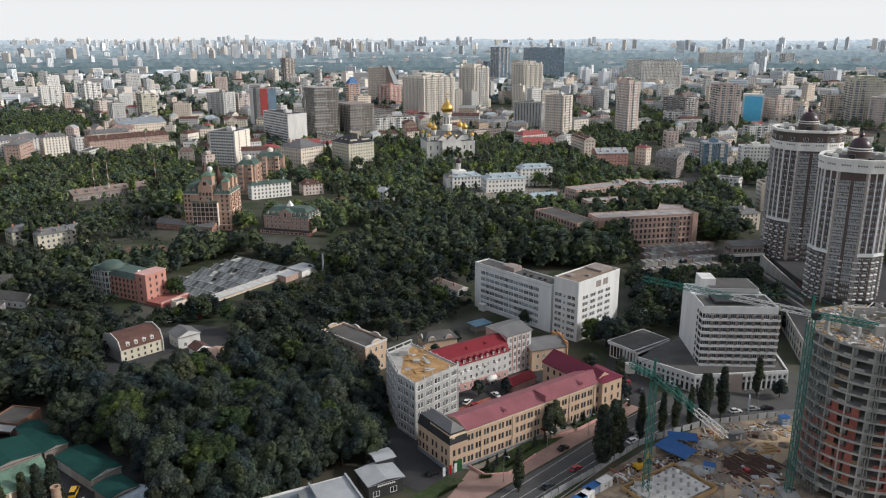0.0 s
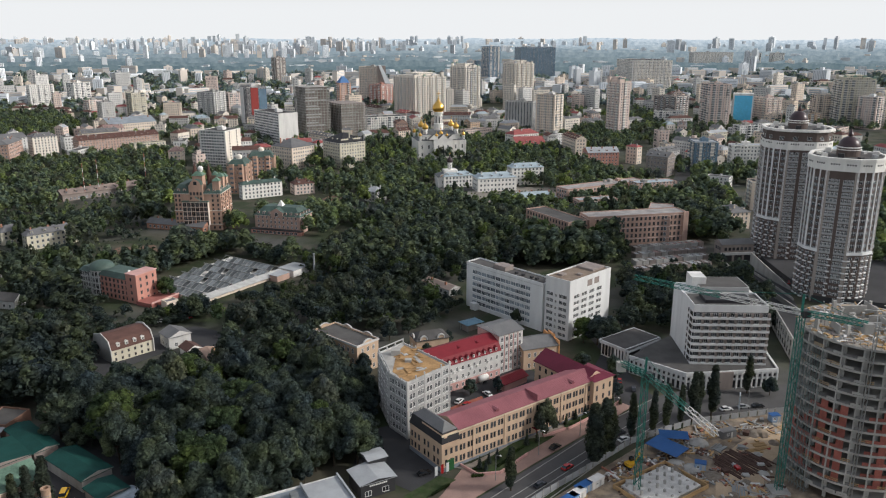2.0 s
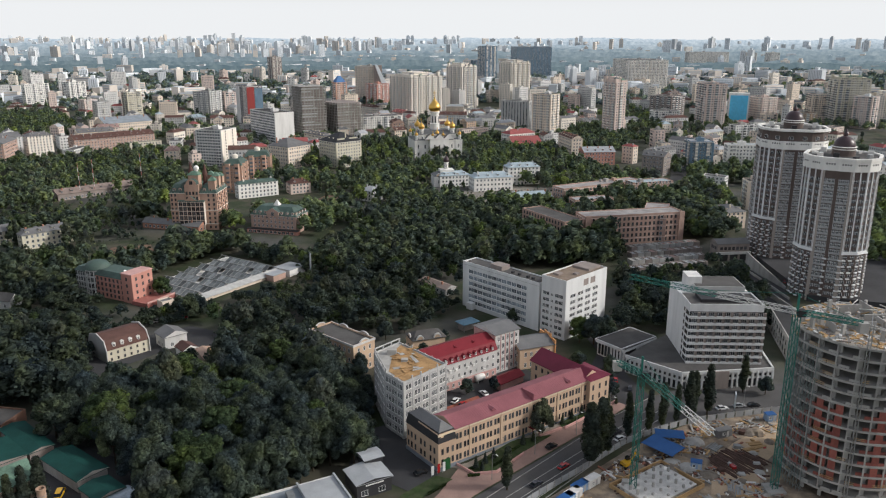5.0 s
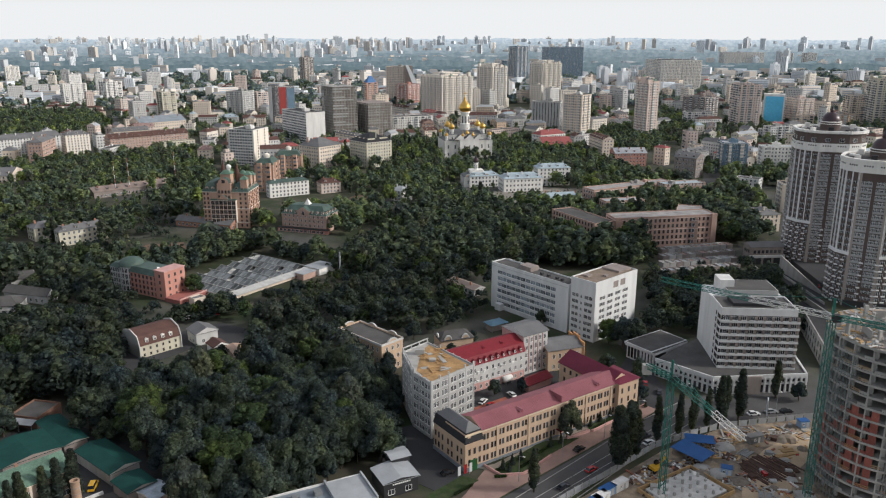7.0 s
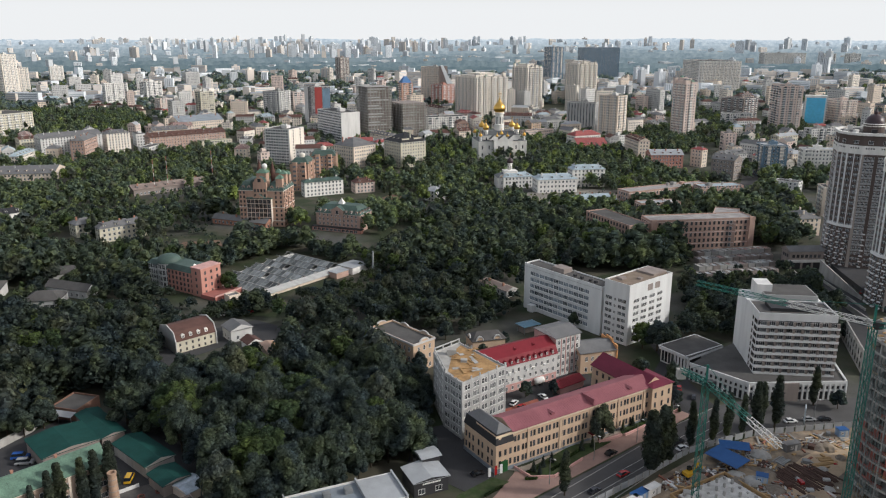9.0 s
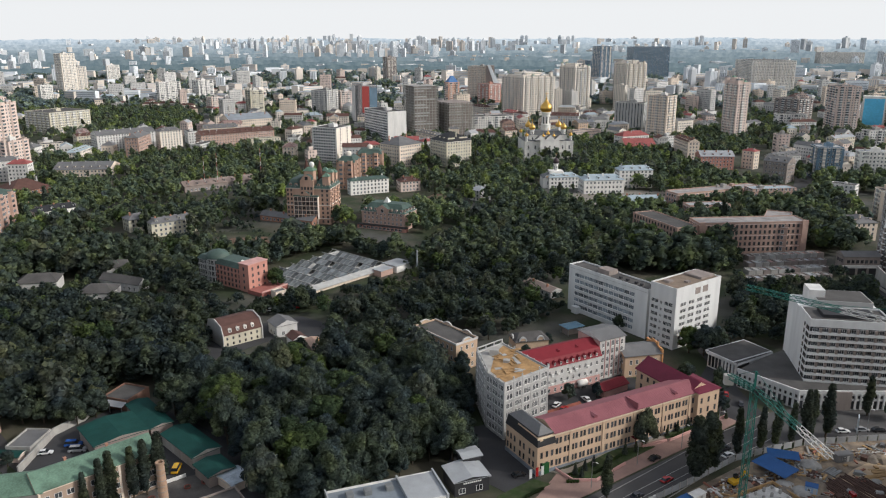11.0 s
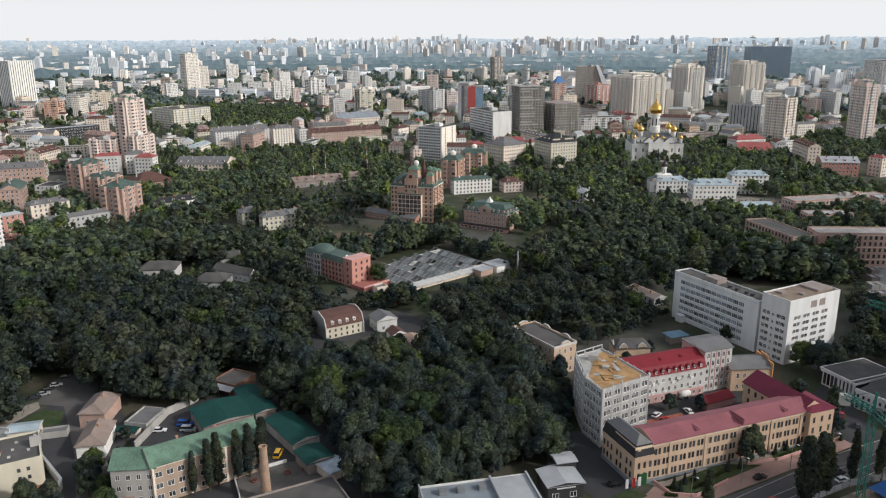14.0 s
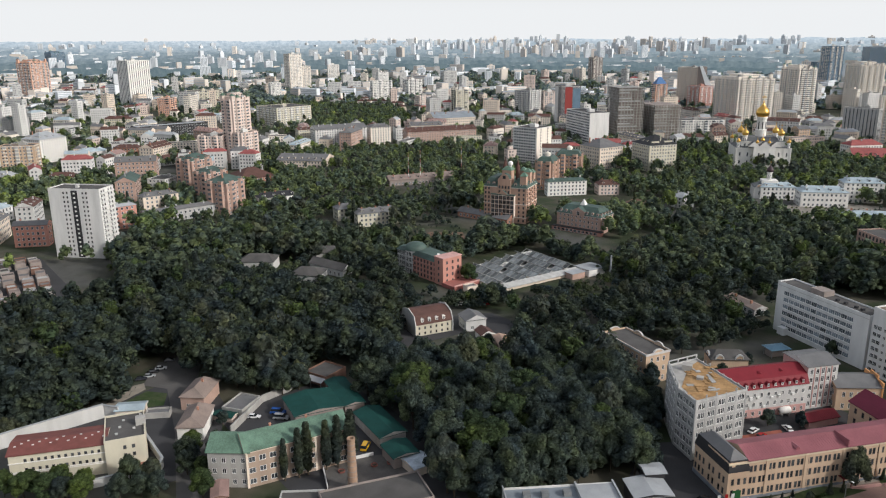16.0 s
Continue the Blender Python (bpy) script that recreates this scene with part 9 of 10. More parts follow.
slab("lane_2", [(-212, 232), (-195, 205), (-166, 176), (-140, 146), (-130, 150), (-156, 180), (-184, 209), (-203, 236)], 0.07, WORNTAR, "narrow asphalt lane past the walled yard", "road")
EARTH = two_tone("reddish_earth", (0.2, 0.12, 0.08), (0.13, 0.09, 0.065), 0.1, 0.4, 0.6)
slab("field_2", [(-88, 596), (-79, 619), (-63, 613), (-62, 586), (-78, 580)], 0.1, EARTH, "bare reddish earth by a white villa", "ground")
slab("field_1", [(-190.3, 431.3), (-193.0, 454.6), (-171.4, 460.7), (-161.4, 439.5), (-165.5, 424.4)], 0.1, EARTH, "bare reddish field between trees", "ground")
slab("footpath", [(-203.4, 180.9), (-204.0, 189.1), (-205.4, 199.2), (-203.3, 202.5), (-199.2, 198.8), (-199.4, 191.5), (-200.4, 181.0)], 0.11, mat("pale_paving", (0.28, 0.25, 0.21), 0.9, 0.2), "pale footpath up to the small car park", "path")
slab("car_park", [(-212, 220), (-204.5, 223), (-191.5, 207.5), (-190, 202), (-202.5, 200.8)], 0.09, WORNTAR, "small worn car park at the edge of the wood", "car park")
slab("lawn_4", [(-198.4, 188.0), (-197.4, 197.5), (-189.2, 198.8), (-183.8, 190.9), (-187.8, 187.5)], 0.12, LAWN, "green verge inside the lane's bend", "lawn")
slab("garage_yard", [(-410, 296), (-385, 315), (-314.5, 274), (-298, 258), (-312, 228)], 0.05, ASPHALT, "worn yard between rows of garages", "yard")
slab("street_2", [(196, 612), (212, 612), (252, 732), (297, 880), (286, 880), (238, 732)], 0.06, ROADTAR, "asphalt street between office houses", "road")
slab("convent_yard", [(50, 560), (130, 590), (140, 640), (60, 650), (20, 620)], 0.06, mat("pale_yard", (0.24, 0.22, 0.19), 0.9, 0.25), "pale yard of the convent", "yard")

# low walls of the planted beds
for x0, y0, x1, y1 in ((8.6, 204.6, 13.5, 199.2), (13.5, 199.2, 20.3, 200.2), (20.3, 200.2, 29.6, 210.6), (45, 226, 59, 238.2), (59, 238.2, 67, 245.6), (36, 221, 44, 226)):
    p = Pile()
    p.box(0, -0.18, -0.1, math.hypot(x1 - x0, y1 - y0), 0.18, 0.85)
    solid("bed_wall", p, PALEPINK, "low pink retaining wall of the planted bed", "wall", pose(x0, y0, 0.1, 0, 0, math.degrees(math.atan2(y1 - y0, x1 - x0))), "bed walls")

# shop banners
for (x, y), c in (((0.8, 198.4), "white"), ((2.6, 199.6), "red"), ((4.2, 200.6), "white")):
    o = thing("banner_stand", f"tall {c} banner on a pole by the shop", "banner", pose(x, y, 0, 0, 0, 30), "banners")
    p = Pile()
    p.box(-0.04, -0.04, 0, 0.04, 0.04, 3.6)
    part("pole", p, STEEL, o)
    p = Pile()
    p.box(0.04, -0.02, 0.5, 0.95, 0.02, 3.5)
    part("banner", p, PAINT[c], o)

# water tank in the courtyard
o = thing("tank", "white lying water tank on two feet", "tank", pose(19.3, 262.3, 0, 0, 0, 35))
p = Pile()
p.tube([(0.4, -2.2), (1.2, -1.9), (1.3, 0), (1.2, 1.9), (0.4, 2.2)], 14)
part("vessel", p, WHITE, o, m=pose(0, 0, 1.9, 0, 90, 0), smooth=True)
for x in (-1.2, 1.2):
    p = Pile()
    p.box(x - 0.2, -0.9, 0, x + 0.2, 0.9, 1.0)
    part("foot", p, STEEL, o)

# site fence: panel after panel
FENCE = mat("grey_fence_panel", (0.3, 0.31, 0.32), 0.7, 0.2, rand=0.15)
run = [(14.5, 172.5), (31.2, 188.3), (43.5, 198.8), (62.9, 216.4), (75.8, 223.8), (86.6, 228.6), (101.0, 232.3), (118.0, 236.2), (150, 238)]
fence = thing("site_fence", "grey board fence round the building site", "fence")
p = Pile()
p.box(0, -0.04, 0.1, 2.9, 0.04, 2.2)
panel = p.mesh("panel", FENCE)
p = Pile()
p.box(-0.08, -0.1, -0.3, 0.08, 0.1, 2.4)
post = p.mesh("post", CONCRETE)
for (x0, y0), (x1, y1) in zip(run, run[1:]):
    L, a = math.hypot(x1 - x0, y1 - y0), math.atan2(y1 - y0, x1 - x0)
    for i in range(int(L / 3)):
        s = (i + 0.5) * L / int(L / 3) - 1.5
        m = pose(x0 + s * math.cos(a), y0 + s * math.sin(a), 0, 0, 0, math.degrees(a))
        part("panel", panel, None, fence, m=m)
        part("post", post, None, fence, m=m)

# street lamps and a billboard
for x, y, a in ((33.0, 210.5, -50), (61.2, 232.3, -50), (18.5, 196.5, -50), (48, 222, -50), (80, 246, -60), (110, 240, -80), (140, 243, -80)):
    o = thing("street_lamp", "grey steel street lamp with a curved arm", "street lamp", pose(x, y, 0, 0, 0, a), "street lamps")
    p = Pile()
    p.tube([(0.12, -0.3), (0.08, 8.5)], 8)
    part("pole", p, STEEL, o)
    p = Pile()
    p.beam((0, 0, 8.4), (1.6, 0, 9.0), 0.05)
    part("arm", p, STEEL, o)
    p = Pile()
    p.box(1.4, -0.15, 8.95, 2.2, 0.15, 9.1)
    part("lamp_head", p, FRAME, o)
o = thing("billboard", "pale billboard on a single post by the road", "billboard", pose(104.8, 235.2, 0, 0, 0, 70))
p = Pile()
p.tube([(0.2, -0.3), (0.2, 2.5)], 8)
part("post", p, STEEL, o)
p = Pile()
p.box(-1.5, -0.15, 2.5, 1.5, 0.15, 8.0)
part("board", p, mat("pale_poster", (0.5, 0.55, 0.6), 0.5, 0.2), o)
big = thing("roof_billboard", "huge bright blue advertising sheet on a tower block", "billboard", pose(450, 1110, 0, 0, 0, -20))
p = Pile()
p.box(-12, -1, 8, 12, 0, 43)
part("sheet", p, mat("sky_blue_banner", (0.12, 0.5, 0.78), 0.6, 0.15), big)
p = Pile()
p.box(-14, 0.2, -2, 14, 18, 46)
part("wall", p, PANEL, big)
p = Pile()
p.box(-11, -1.2, 3, 11, -1.0, 7)
part("lower_sheet", p, PANEL, big)


# ---- the building site ----
def site():
    r = random.Random(17)
    for x, y, a, W, D in ((67.0, 212.8, -50, 10.5, 6.5), (72.6, 216.6, -10, 8.5, 4)):
        o = thing("site_shelter", "open shelter with a bright blue sheet roof", "shelter", pose(x, y, 0, 0, 0, a), "site shelters")
        for u in (0.3, W / 2, W - 0.3):
            for v in (0.3, D - 0.3):
                p = Pile()
                p.box(u - 0.07, v - 0.07, -0.2, u + 0.07, v + 0.07, 2.5)
                part("post", p, STEEL, o)
        p = Pile()
        p.face([(-0.3, -0.3, 2.5), (W + 0.3, -0.3, 2.5), (W + 0.3, D + 0.3, 2.9), (-0.3, D + 0.3, 2.9)])
        p.face([(-0.3, D + 0.3, 2.8), (W + 0.3, D + 0.3, 2.8), (W + 0.3, -0.3, 2.4), (-0.3, -0.3, 2.4)])
        part("roof", p, BLUE, o)
    for x, y, a, c, lab in ((80.2, 201.6, -20, BLUE, "blue site cabin with a flat roof"), (115.3, 231.0, 10, BLUE, "small blue site cabin by the fence"), (95.5, 220.8, 20, GREYROOF, "grey site container among scrap"), (43, 190.5, 40, BLUE, "blue site cabin by the fence"), (40.5, 187, 40, PANEL, "white site cabin by the fence"), (38, 184.5, 40, BLUE, "blue and white site cabin by the fence"), (47, 193.5, 40, PANEL, "white site cabin beside scrap")):
        o = thing("site_cabin", lab, "cabin", pose(x, y, 0, 0, 0, a), "site cabins")
        s = 3.2 if "small" in lab or x == 80.2 else 5.4
        p = Pile()
        p.box(-s / 2, -1.2, 0.1, s / 2, 1.2, 2.5)
        part("body", p, c if c is not BLUE else mat("pale_blue_cabin", (0.25, 0.35, 0.5), 0.5, 0.15), o)
        p = Pile()
        p.box(-s / 2 - 0.1, -1.3, 2.5, s / 2 + 0.1, 1.3, 2.65)
        part("roof", p, c, o)
        part("window", window_mesh(0.9, 0.8), None, o, m=pose(-0.6, -1.21, 1.1))
        p = Pile()
        p.box(0.5, -1.25, 0.15, 1.3, -1.2, 2.1)
        part("door", p, GREY, o)
    # heaps of sand and rubble
    for k in range(30):
        x, y = r.uniform(55, 112), r.uniform(178, 226)
        if math.hypot(x - 122.8, y - 198.3) < 22 or (57 < x < 82 and 180 < y < 200) or y > 190 + (x - 40) * 0.62:
            continue
        s, p = r.uniform(1.2, 3.6), Pile()
        n, rings = 12, []
        for q, zz in ((1.0, -0.2), (0.8, 0.35), (0.5, 0.75), (0.15, 1.0)):
            j = len(p.v)
            p.v += [(s * q * r.uniform(0.8, 1.2) * math.cos(2 * math.pi * i / n), s * q * r.uniform(0.8, 1.2) * math.sin(2 * math.pi * i / n), zz * s * 0.45) for i in range(n)]
            rings.append(j)
        for a, b in zip(rings, rings[1:]):
            for i in range(n):
                p.f.append((a + i, a + (i + 1) % n, b + (i + 1) % n, b + i))
                p.s.append(0)
        p.f.append(tuple(rings[-1] + i for i in range(n)))
        p.s.append(0)
        c = r.choice([SAND, SAND, CONCRETE, mat("rubble", (0.2, 0.17, 0.14), 0.95, 0.4, 1.0, 3.0, 0.6)])
        solid("mound", p, c, "heap of sand and rubble on the building site", "heap", pose(x, y, 0, 0, 0, r.uniform(0, 360)), "site heaps")
    # stacks of steel, timber and pipes
    RUST = mat("rusty_steel", (0.085, 0.05, 0.04), 0.85, 0.4, 1.0, 4.0, 0.3)
    TIMBER = mat("shuttering_timber", (0.42, 0.28, 0.14), 0.9, 0.3)
    for x, y, a, L, n, c in ((90, 203, 120, 13, 12, RUST), (94, 205, 118, 14, 14, RUST), (99, 207, 122, 11, 9, RUST), (104, 215, 15, 5, 7, TIMBER), (66, 205, 30, 7, 7, RUST), (70, 203, 24, 7, 6, RUST), (62, 207, 50, 5, 5, RUST), (84, 218, 20, 6, 6, RUST), (107, 222, 10, 5, 6, TIMBER), (87, 190, 70, 6, 6, STEEL), (96, 189, 30, 6, 6, CONCRETE), (101, 212, 15, 5, 5, TIMBER), (72, 208, 20, 5, 6, RUST), (90, 214, 40, 5, 6, STEEL), (83, 212, 60, 5, 6, RUST), (110, 217, 30, 4, 5, TIMBER)):
        o = thing("material_stack", "untidy stack of steel bars and boards", "stack", pose(x, y, 0.06, 0, 0, a), "material stacks")
        for k in range(n):
            p = Pile()
            w = r.uniform(0.12, 0.3)
            p.box(-L / 2 * r.uniform(0.8, 1), -w, 0, L / 2 * r.uniform(0.8, 1), w, r.uniform(0.12, 0.4))
            part("bar", p, c, o, m=pose(r.uniform(-0.4, 0.4), (k - n / 2) * 0.62, 0.02 * (k % 3), 0, 0, r.uniform(-5, 5)))
    for k in range(60):
        x, y = r.uniform(55, 114), r.uniform(180, 232)
        if math.hypot(x - 122.8, y - 198.3) < 21 or y > 188 + (x - 36) * 0.6 or (58 < x < 80 and 182 < y < 199):
            continue
        p = Pile()
        s = r.uniform(0.3, 1.1)
        p.box(-s, -s * r.uniform(0.3, 1), 0, s, s * r.uniform(0.3, 1), s * r.uniform(0.4, 1.2))
        p.box(-s * 0.3, -s * 0.4, 0, s * 1.3, s * 0.2, s * 0.3)
        solid("scrap", p, r.choice([CONCRETE, STEEL, TIMBER, RUST, WHITE, PAINT["red"], GREY]), "small pile of scrap on the sandy ground", "scrap", pose(x, y, 0.05, 0, 0, r.uniform(0, 180)), "site scrap")
    # foundation raft in its pit
    o = thing("foundation", "raw concrete foundation with starter bars", "foundation", pose(61.5, 181.5, 0, 0, 0, 34))
    p = Pile()
    p.box(0, 0, -1, 19, 13, 0.9)
    part("raft", p, mat("fresh_pale_concrete", (0.55, 0.54, 0.52), 0.9, 0.3, 0.5, 3.0, 0.3), o)
    for k in range(30):
        p = Pile()
        p.box(-0.3, -0.3, 0.9, 0.3, 0.3, r.uniform(1.1, 2.4))
        part("stub_column", p, CONCRETE, o, m=pose(1 + (k % 6) * 3.3, 1 + (k // 6) * 2.7, 0))
    for x0, y0, x1, y1 in ((-2, -1.5, 20.5, -1.2), (-2, 14, 20.5, 14.3), (-2, -1.2, -1.7, 14), (20.2, -1.2, 20.5, 14)):
        p = Pile()
        p.box(x0, y0, -0.5, x1, y1, 1.3)
        part("shuttering", p, TIMBER, o)
    slab("site_track", [(80, 188), (86, 204), (97, 216), (116, 230), (122, 223), (109, 211), (100, 202), (93, 187)], 0.1, mat("pale_sand_track", (0.46, 0.35, 0.24), 0.95, 0.25, 0.15, 2.0), "pale sandy track across the site", "road")
    # yellow excavator
    o = thing("excavator", "yellow excavator at work on the site", "excavator", pose(59.7, 203.0, 0, 0, 0, 30))
    for v in (-1.0, 1.0):
        p = Pile()
        p.box(-1.7, v - 0.3, 0, 1.7, v + 0.3, 0.8)
        part("track", p, TYRE, o)
    p = Pile()
    p.box(-1.6, -1.2, 0.9, 1.2, 1.2, 1.9)
    part("body", p, PAINT["yellow"], o)
    p = Pile()
    p.box(0.2, 0.2, 1.9, 1.3, 1.2, 3.0)
    part("cab", p, CARGLASS, o)
    p = Pile()
    p.beam((1.0, -0.3, 1.6), (3.2, -0.3, 4.2), 0.2)
    part("boom", p, PAINT["yellow"], o)
    p = Pile()
    p.beam((3.2, -0.3, 4.2), (5.0, -0.3, 1.8), 0.15)
    part("dipper", p, PAINT["yellow"], o)
    p = Pile()
    p.box(4.6, -0.7, 0.9, 5.5, 0.1, 1.8)
    part("bucket", p, STEEL, o)


site()


def litter():
    """Loose timber, blocks and rubble over the whole building site."""
    r, p = random.Random(44), Pile()
    RUST, TIMBER = mat("rusty_steel", (0.085, 0.05, 0.04)), mat("shuttering_timber", (0.42, 0.28, 0.14))
    area = [(34, 184), (64, 212), (90, 229), (126, 236), (180, 236), (180, 160), (60, 158)]
    for _ in range(11000):
        x, y = r.uniform(30, 180), r.uniform(156, 238)
        if not inside(x, y, area) or not free(x, y, 0.5) or noise.noise(Vector((x / 11, y / 11, 2))) < -0.05:
            continue
        s = r.uniform(0.14, 0.62)
        L = s * r.choice([1, 1.5, 5, 8])
        p.box(-L / 2, -s / 2, 0, L / 2, s / 2, s * 0.7, r.choice([0, 0, 1, 1, 2, 3, 4, 5]), skip="b", m=pose(x, y, 0.04, 0, r.uniform(-6, 6), r.uniform(0, 180)))
    solid("rubble", p, [CONCRETE, TIMBER, RUST, STEEL, PANEL, mat("brick_rubble", (0.3, 0.13, 0.09), 0.9, 0.3)], "loose rubble, timber and scrap over the building site", "rubble", kind="stuff")


litter()

# ---- trees and woods ----
LEAF = leaf_mat("dark_foliage", (0.074, 0.098, 0.079), 0.12)
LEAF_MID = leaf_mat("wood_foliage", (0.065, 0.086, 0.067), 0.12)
# tones step up with distance: haze and sunlight put into the leaf colour
LEAF_SLOPE_HAZE = leaf_mat("hazed_slope_foliage", (0.108, 0.14, 0.094), 0.12)
LEAF_CITY_HAZE = leaf_mat("hazed_city_foliage", (0.138, 0.178, 0.105), 0.12)
# brighter copy of the fresh green leaves, with sunlight in its colour
LEAF_SUN = leaf_mat("sunlit_fresh_foliage", (0.165, 0.215, 0.085), 0.12)
LEAF_TOWN_HAZE = leaf_mat("hazed_old_town_foliage", (0.16, 0.2, 0.13), 0.12)
LEAF_SILVER = leaf_mat("silver_willow_foliage", (0.105, 0.122, 0.09), 0.12)
LEAF_POPLAR = leaf_mat("poplar_foliage", (0.062, 0.077, 0.054), 0.12)
LEAF_LIGHT = leaf_mat("fresh_green_foliage", (0.08, 0.115, 0.046), 0.12)
rng = np.random.default_rng(7)


def clumps(centers, radii, count, size, droop=0.0, flat=0.0):
    """Leaf clumps as small bent quads, set over the upper skins of a crown's lobes. Gives corners (n, 4, 3)."""
    centers, radii = np.array(centers, float), np.array(radii, float)
    area = (radii[:, 0] * radii[:, 2]) + 0.01
    pick = rng.choice(len(centers), count, p=area / area.sum())
    d = rng.normal(size=(count, 3))
    d[:, 2] = np.where(d[:, 2] < -0.35, -d[:, 2], d[:, 2])
    d /= np.linalg.norm(d, axis=1, keepdims=True)
    pos = centers[pick] + d * radii[pick] * rng.uniform(0.78, 1.08, (count, 1))
    nrm = d / radii[pick]
    nrm /= np.linalg.norm(nrm, axis=1, keepdims=True)
    nrm = nrm + rng.normal(scale=0.3, size=(count, 3)) + np.array([0, 0, flat])
    nrm /= np.linalg.norm(nrm, axis=1, keepdims=True)
    ref = np.where(np.abs(nrm[:, 2:3]) < 0.9, [[0, 0, 1.0]], [[1.0, 0, 0]])
    u = np.cross(ref, nrm)
    u /= np.linalg.norm(u, axis=1, keepdims=True)
    v = np.cross(nrm, u)
    a = rng.uniform(0, 2 * np.pi, (count, 1)) * (0.15 if droop else 1.0)
    uu, vv = np.cos(a) * u + np.sin(a) * v, np.cos(a) * v - np.sin(a) * u
    s = size * rng.uniform(0.55, 1.25, (count, 1))
    stretch = 1.0 + droop
    bend = nrm * s * 0.22
    jit = lambda: rng.uniform(0.7, 1.2, (count, 1))
    quad = np.stack([pos - uu * s * jit() - bend, pos - vv * s * stretch * jit() + bend * 0.3, pos + uu * s * jit() - bend, pos + vv * s * jit() + bend * 0.3], 1)
    return quad


def core(centers, radii, n=7):
    """The dark inside of the crown: a low faceted ball in each lobe."""
    out = []
    for c, r in zip(centers, radii):
        rows = []
        for k, zz in enumerate((-0.75, -0.2, 0.4, 0.8)):
            q = math.sqrt(1 - zz * zz) * 0.84
            rows.append([(c[0] + r[0] * q * math.cos(2 * math.pi * i / n + k), c[1] + r[1] * q * math.sin(2 * math.pi * i / n + k), c[2] + r[2] * zz * 0.84) for i in range(n)])
        for lo, hi in zip(rows, rows[1:]):
            for i in range(n):
                j = (i + 1) % n
                out.append([lo[i], lo[j], hi[j], hi[i]])
        m = n // 2
        out += [[rows[-1][0], rows[-1][1 + i], rows[-1][2 + i], rows[-1][2 + i]] for i in range(n - 2)]
    return np.array(out, float)


def lobes(kind, seed):
    """The lobes of a crown on a tree about 14 m high: centres and radii."""
    r = random.Random(seed)
    cs, rs = [], []
    if kind == "poplar":
        for i in range(7):
            z = 3.0 + i * 2.1
            w = 1.5 * (1 - abs(i - 2.4) / 6.2) + 0.35
            cs.append((r.uniform(-0.35, 0.35), r.uniform(-0.35, 0.35), z))
            rs.append((w, w, 1.9))
    elif kind == "cone":
        for i in range(6):
            w = 2.2 * (1 - i / 6.5)
            cs.append((r.uniform(-0.2, 0.2), r.uniform(-0.2, 0.2), 1.2 + i * 1.3))
            rs.append((w, w, 1.1))
    else:
        n = r.randint(12, 16)
        for i in range(n):
            a, q = 2.399 * i + r.uniform(-0.4, 0.4), 3.4 * math.sqrt((i + 0.3) / n) * r.uniform(0.8, 1.15)
            w = r.uniform(1.1, 2.1)
            cs.append((q * math.cos(a), q * math.sin(a), 11.6 - 0.42 * q * q * r.uniform(0.6, 1.1) + r.uniform(-1.1, 1.1)))
            rs.append((w, w, w * r.uniform(0.9, 1.5) * (1.4 if kind == "willow" else 1.0)))
        for i in range(5):
            a = 2 * math.pi * i / 5 + r.uniform(-0.4, 0.4)
            cs.append((3.1 * math.cos(a), 3.1 * math.sin(a), r.uniform(4.6, 6.6)))
            rs.append((1.9, 1.9, 1.9))
        cs.append((0, 0, 8.2))
        rs.append((2.6, 2.6, 3.0))
    return cs, rs


def quads_mesh(name, quads, mats, slots=None):
    me = bpy.data.meshes.new(name)
    n = len(quads)
    me.vertices.add(4 * n)
    me.vertices.foreach_set("co", quads.reshape(-1).astype(np.float32))
    me.loops.add(4 * n)
    me.loops.foreach_set("vertex_index", np.arange(4 * n, dtype=np.int32))
    me.polygons.add(n)
    me.polygons.foreach_set("loop_start", np.arange(0, 4 * n, 4, dtype=np.int32))
    for m in mats:
        me.materials.append(m)
    if slots is not None:
        me.polygons.foreach_set("material_index", slots.astype(np.int32))
    me.update(calc_edges=True)
    return me


def trunk_mesh(kind, seed):
    r, p = random.Random(seed), Pile()
    top = {"poplar": 14, "cone": 7}.get(kind, 8)
    p.tube([(0.36, -1.5), (0.28, 0.4), (0.22, top * 0.5), (0.1, top)], 7)
    if kind not in ("poplar", "cone"):
        for i in range(6):
            a, z = 2 * math.pi * i / 6 + r.uniform(-0.4, 0.4), r.uniform(3.5, 6.5)
            p.beam((0, 0, z), (3.0 * math.cos(a), 3.0 * math.sin(a), z + r.uniform(2.0, 4.5)), 0.08)
    return p.mesh("trunk", BARK)


KINDS = [("broad", LEAF, 0), ("broad", LEAF, 0), ("broad", LEAF, 0), ("broad", LEAF, 0), ("broad", LEAF_LIGHT, 0), ("willow", LEAF_SILVER, 0.7), ("poplar", LEAF_POPLAR, 0.5), ("cone", LEAF_POPLAR, 0)]
TREE_LABEL = {"broad": "broad leafy tree with a dark green crown", "willow": "silvery willow with drooping grey-green foliage", "poplar": "slim dark columnar poplar by the street", "cone": "small conical dark green conifer"}
PROTO, LOW, FAR, TINY = [], [], [], []
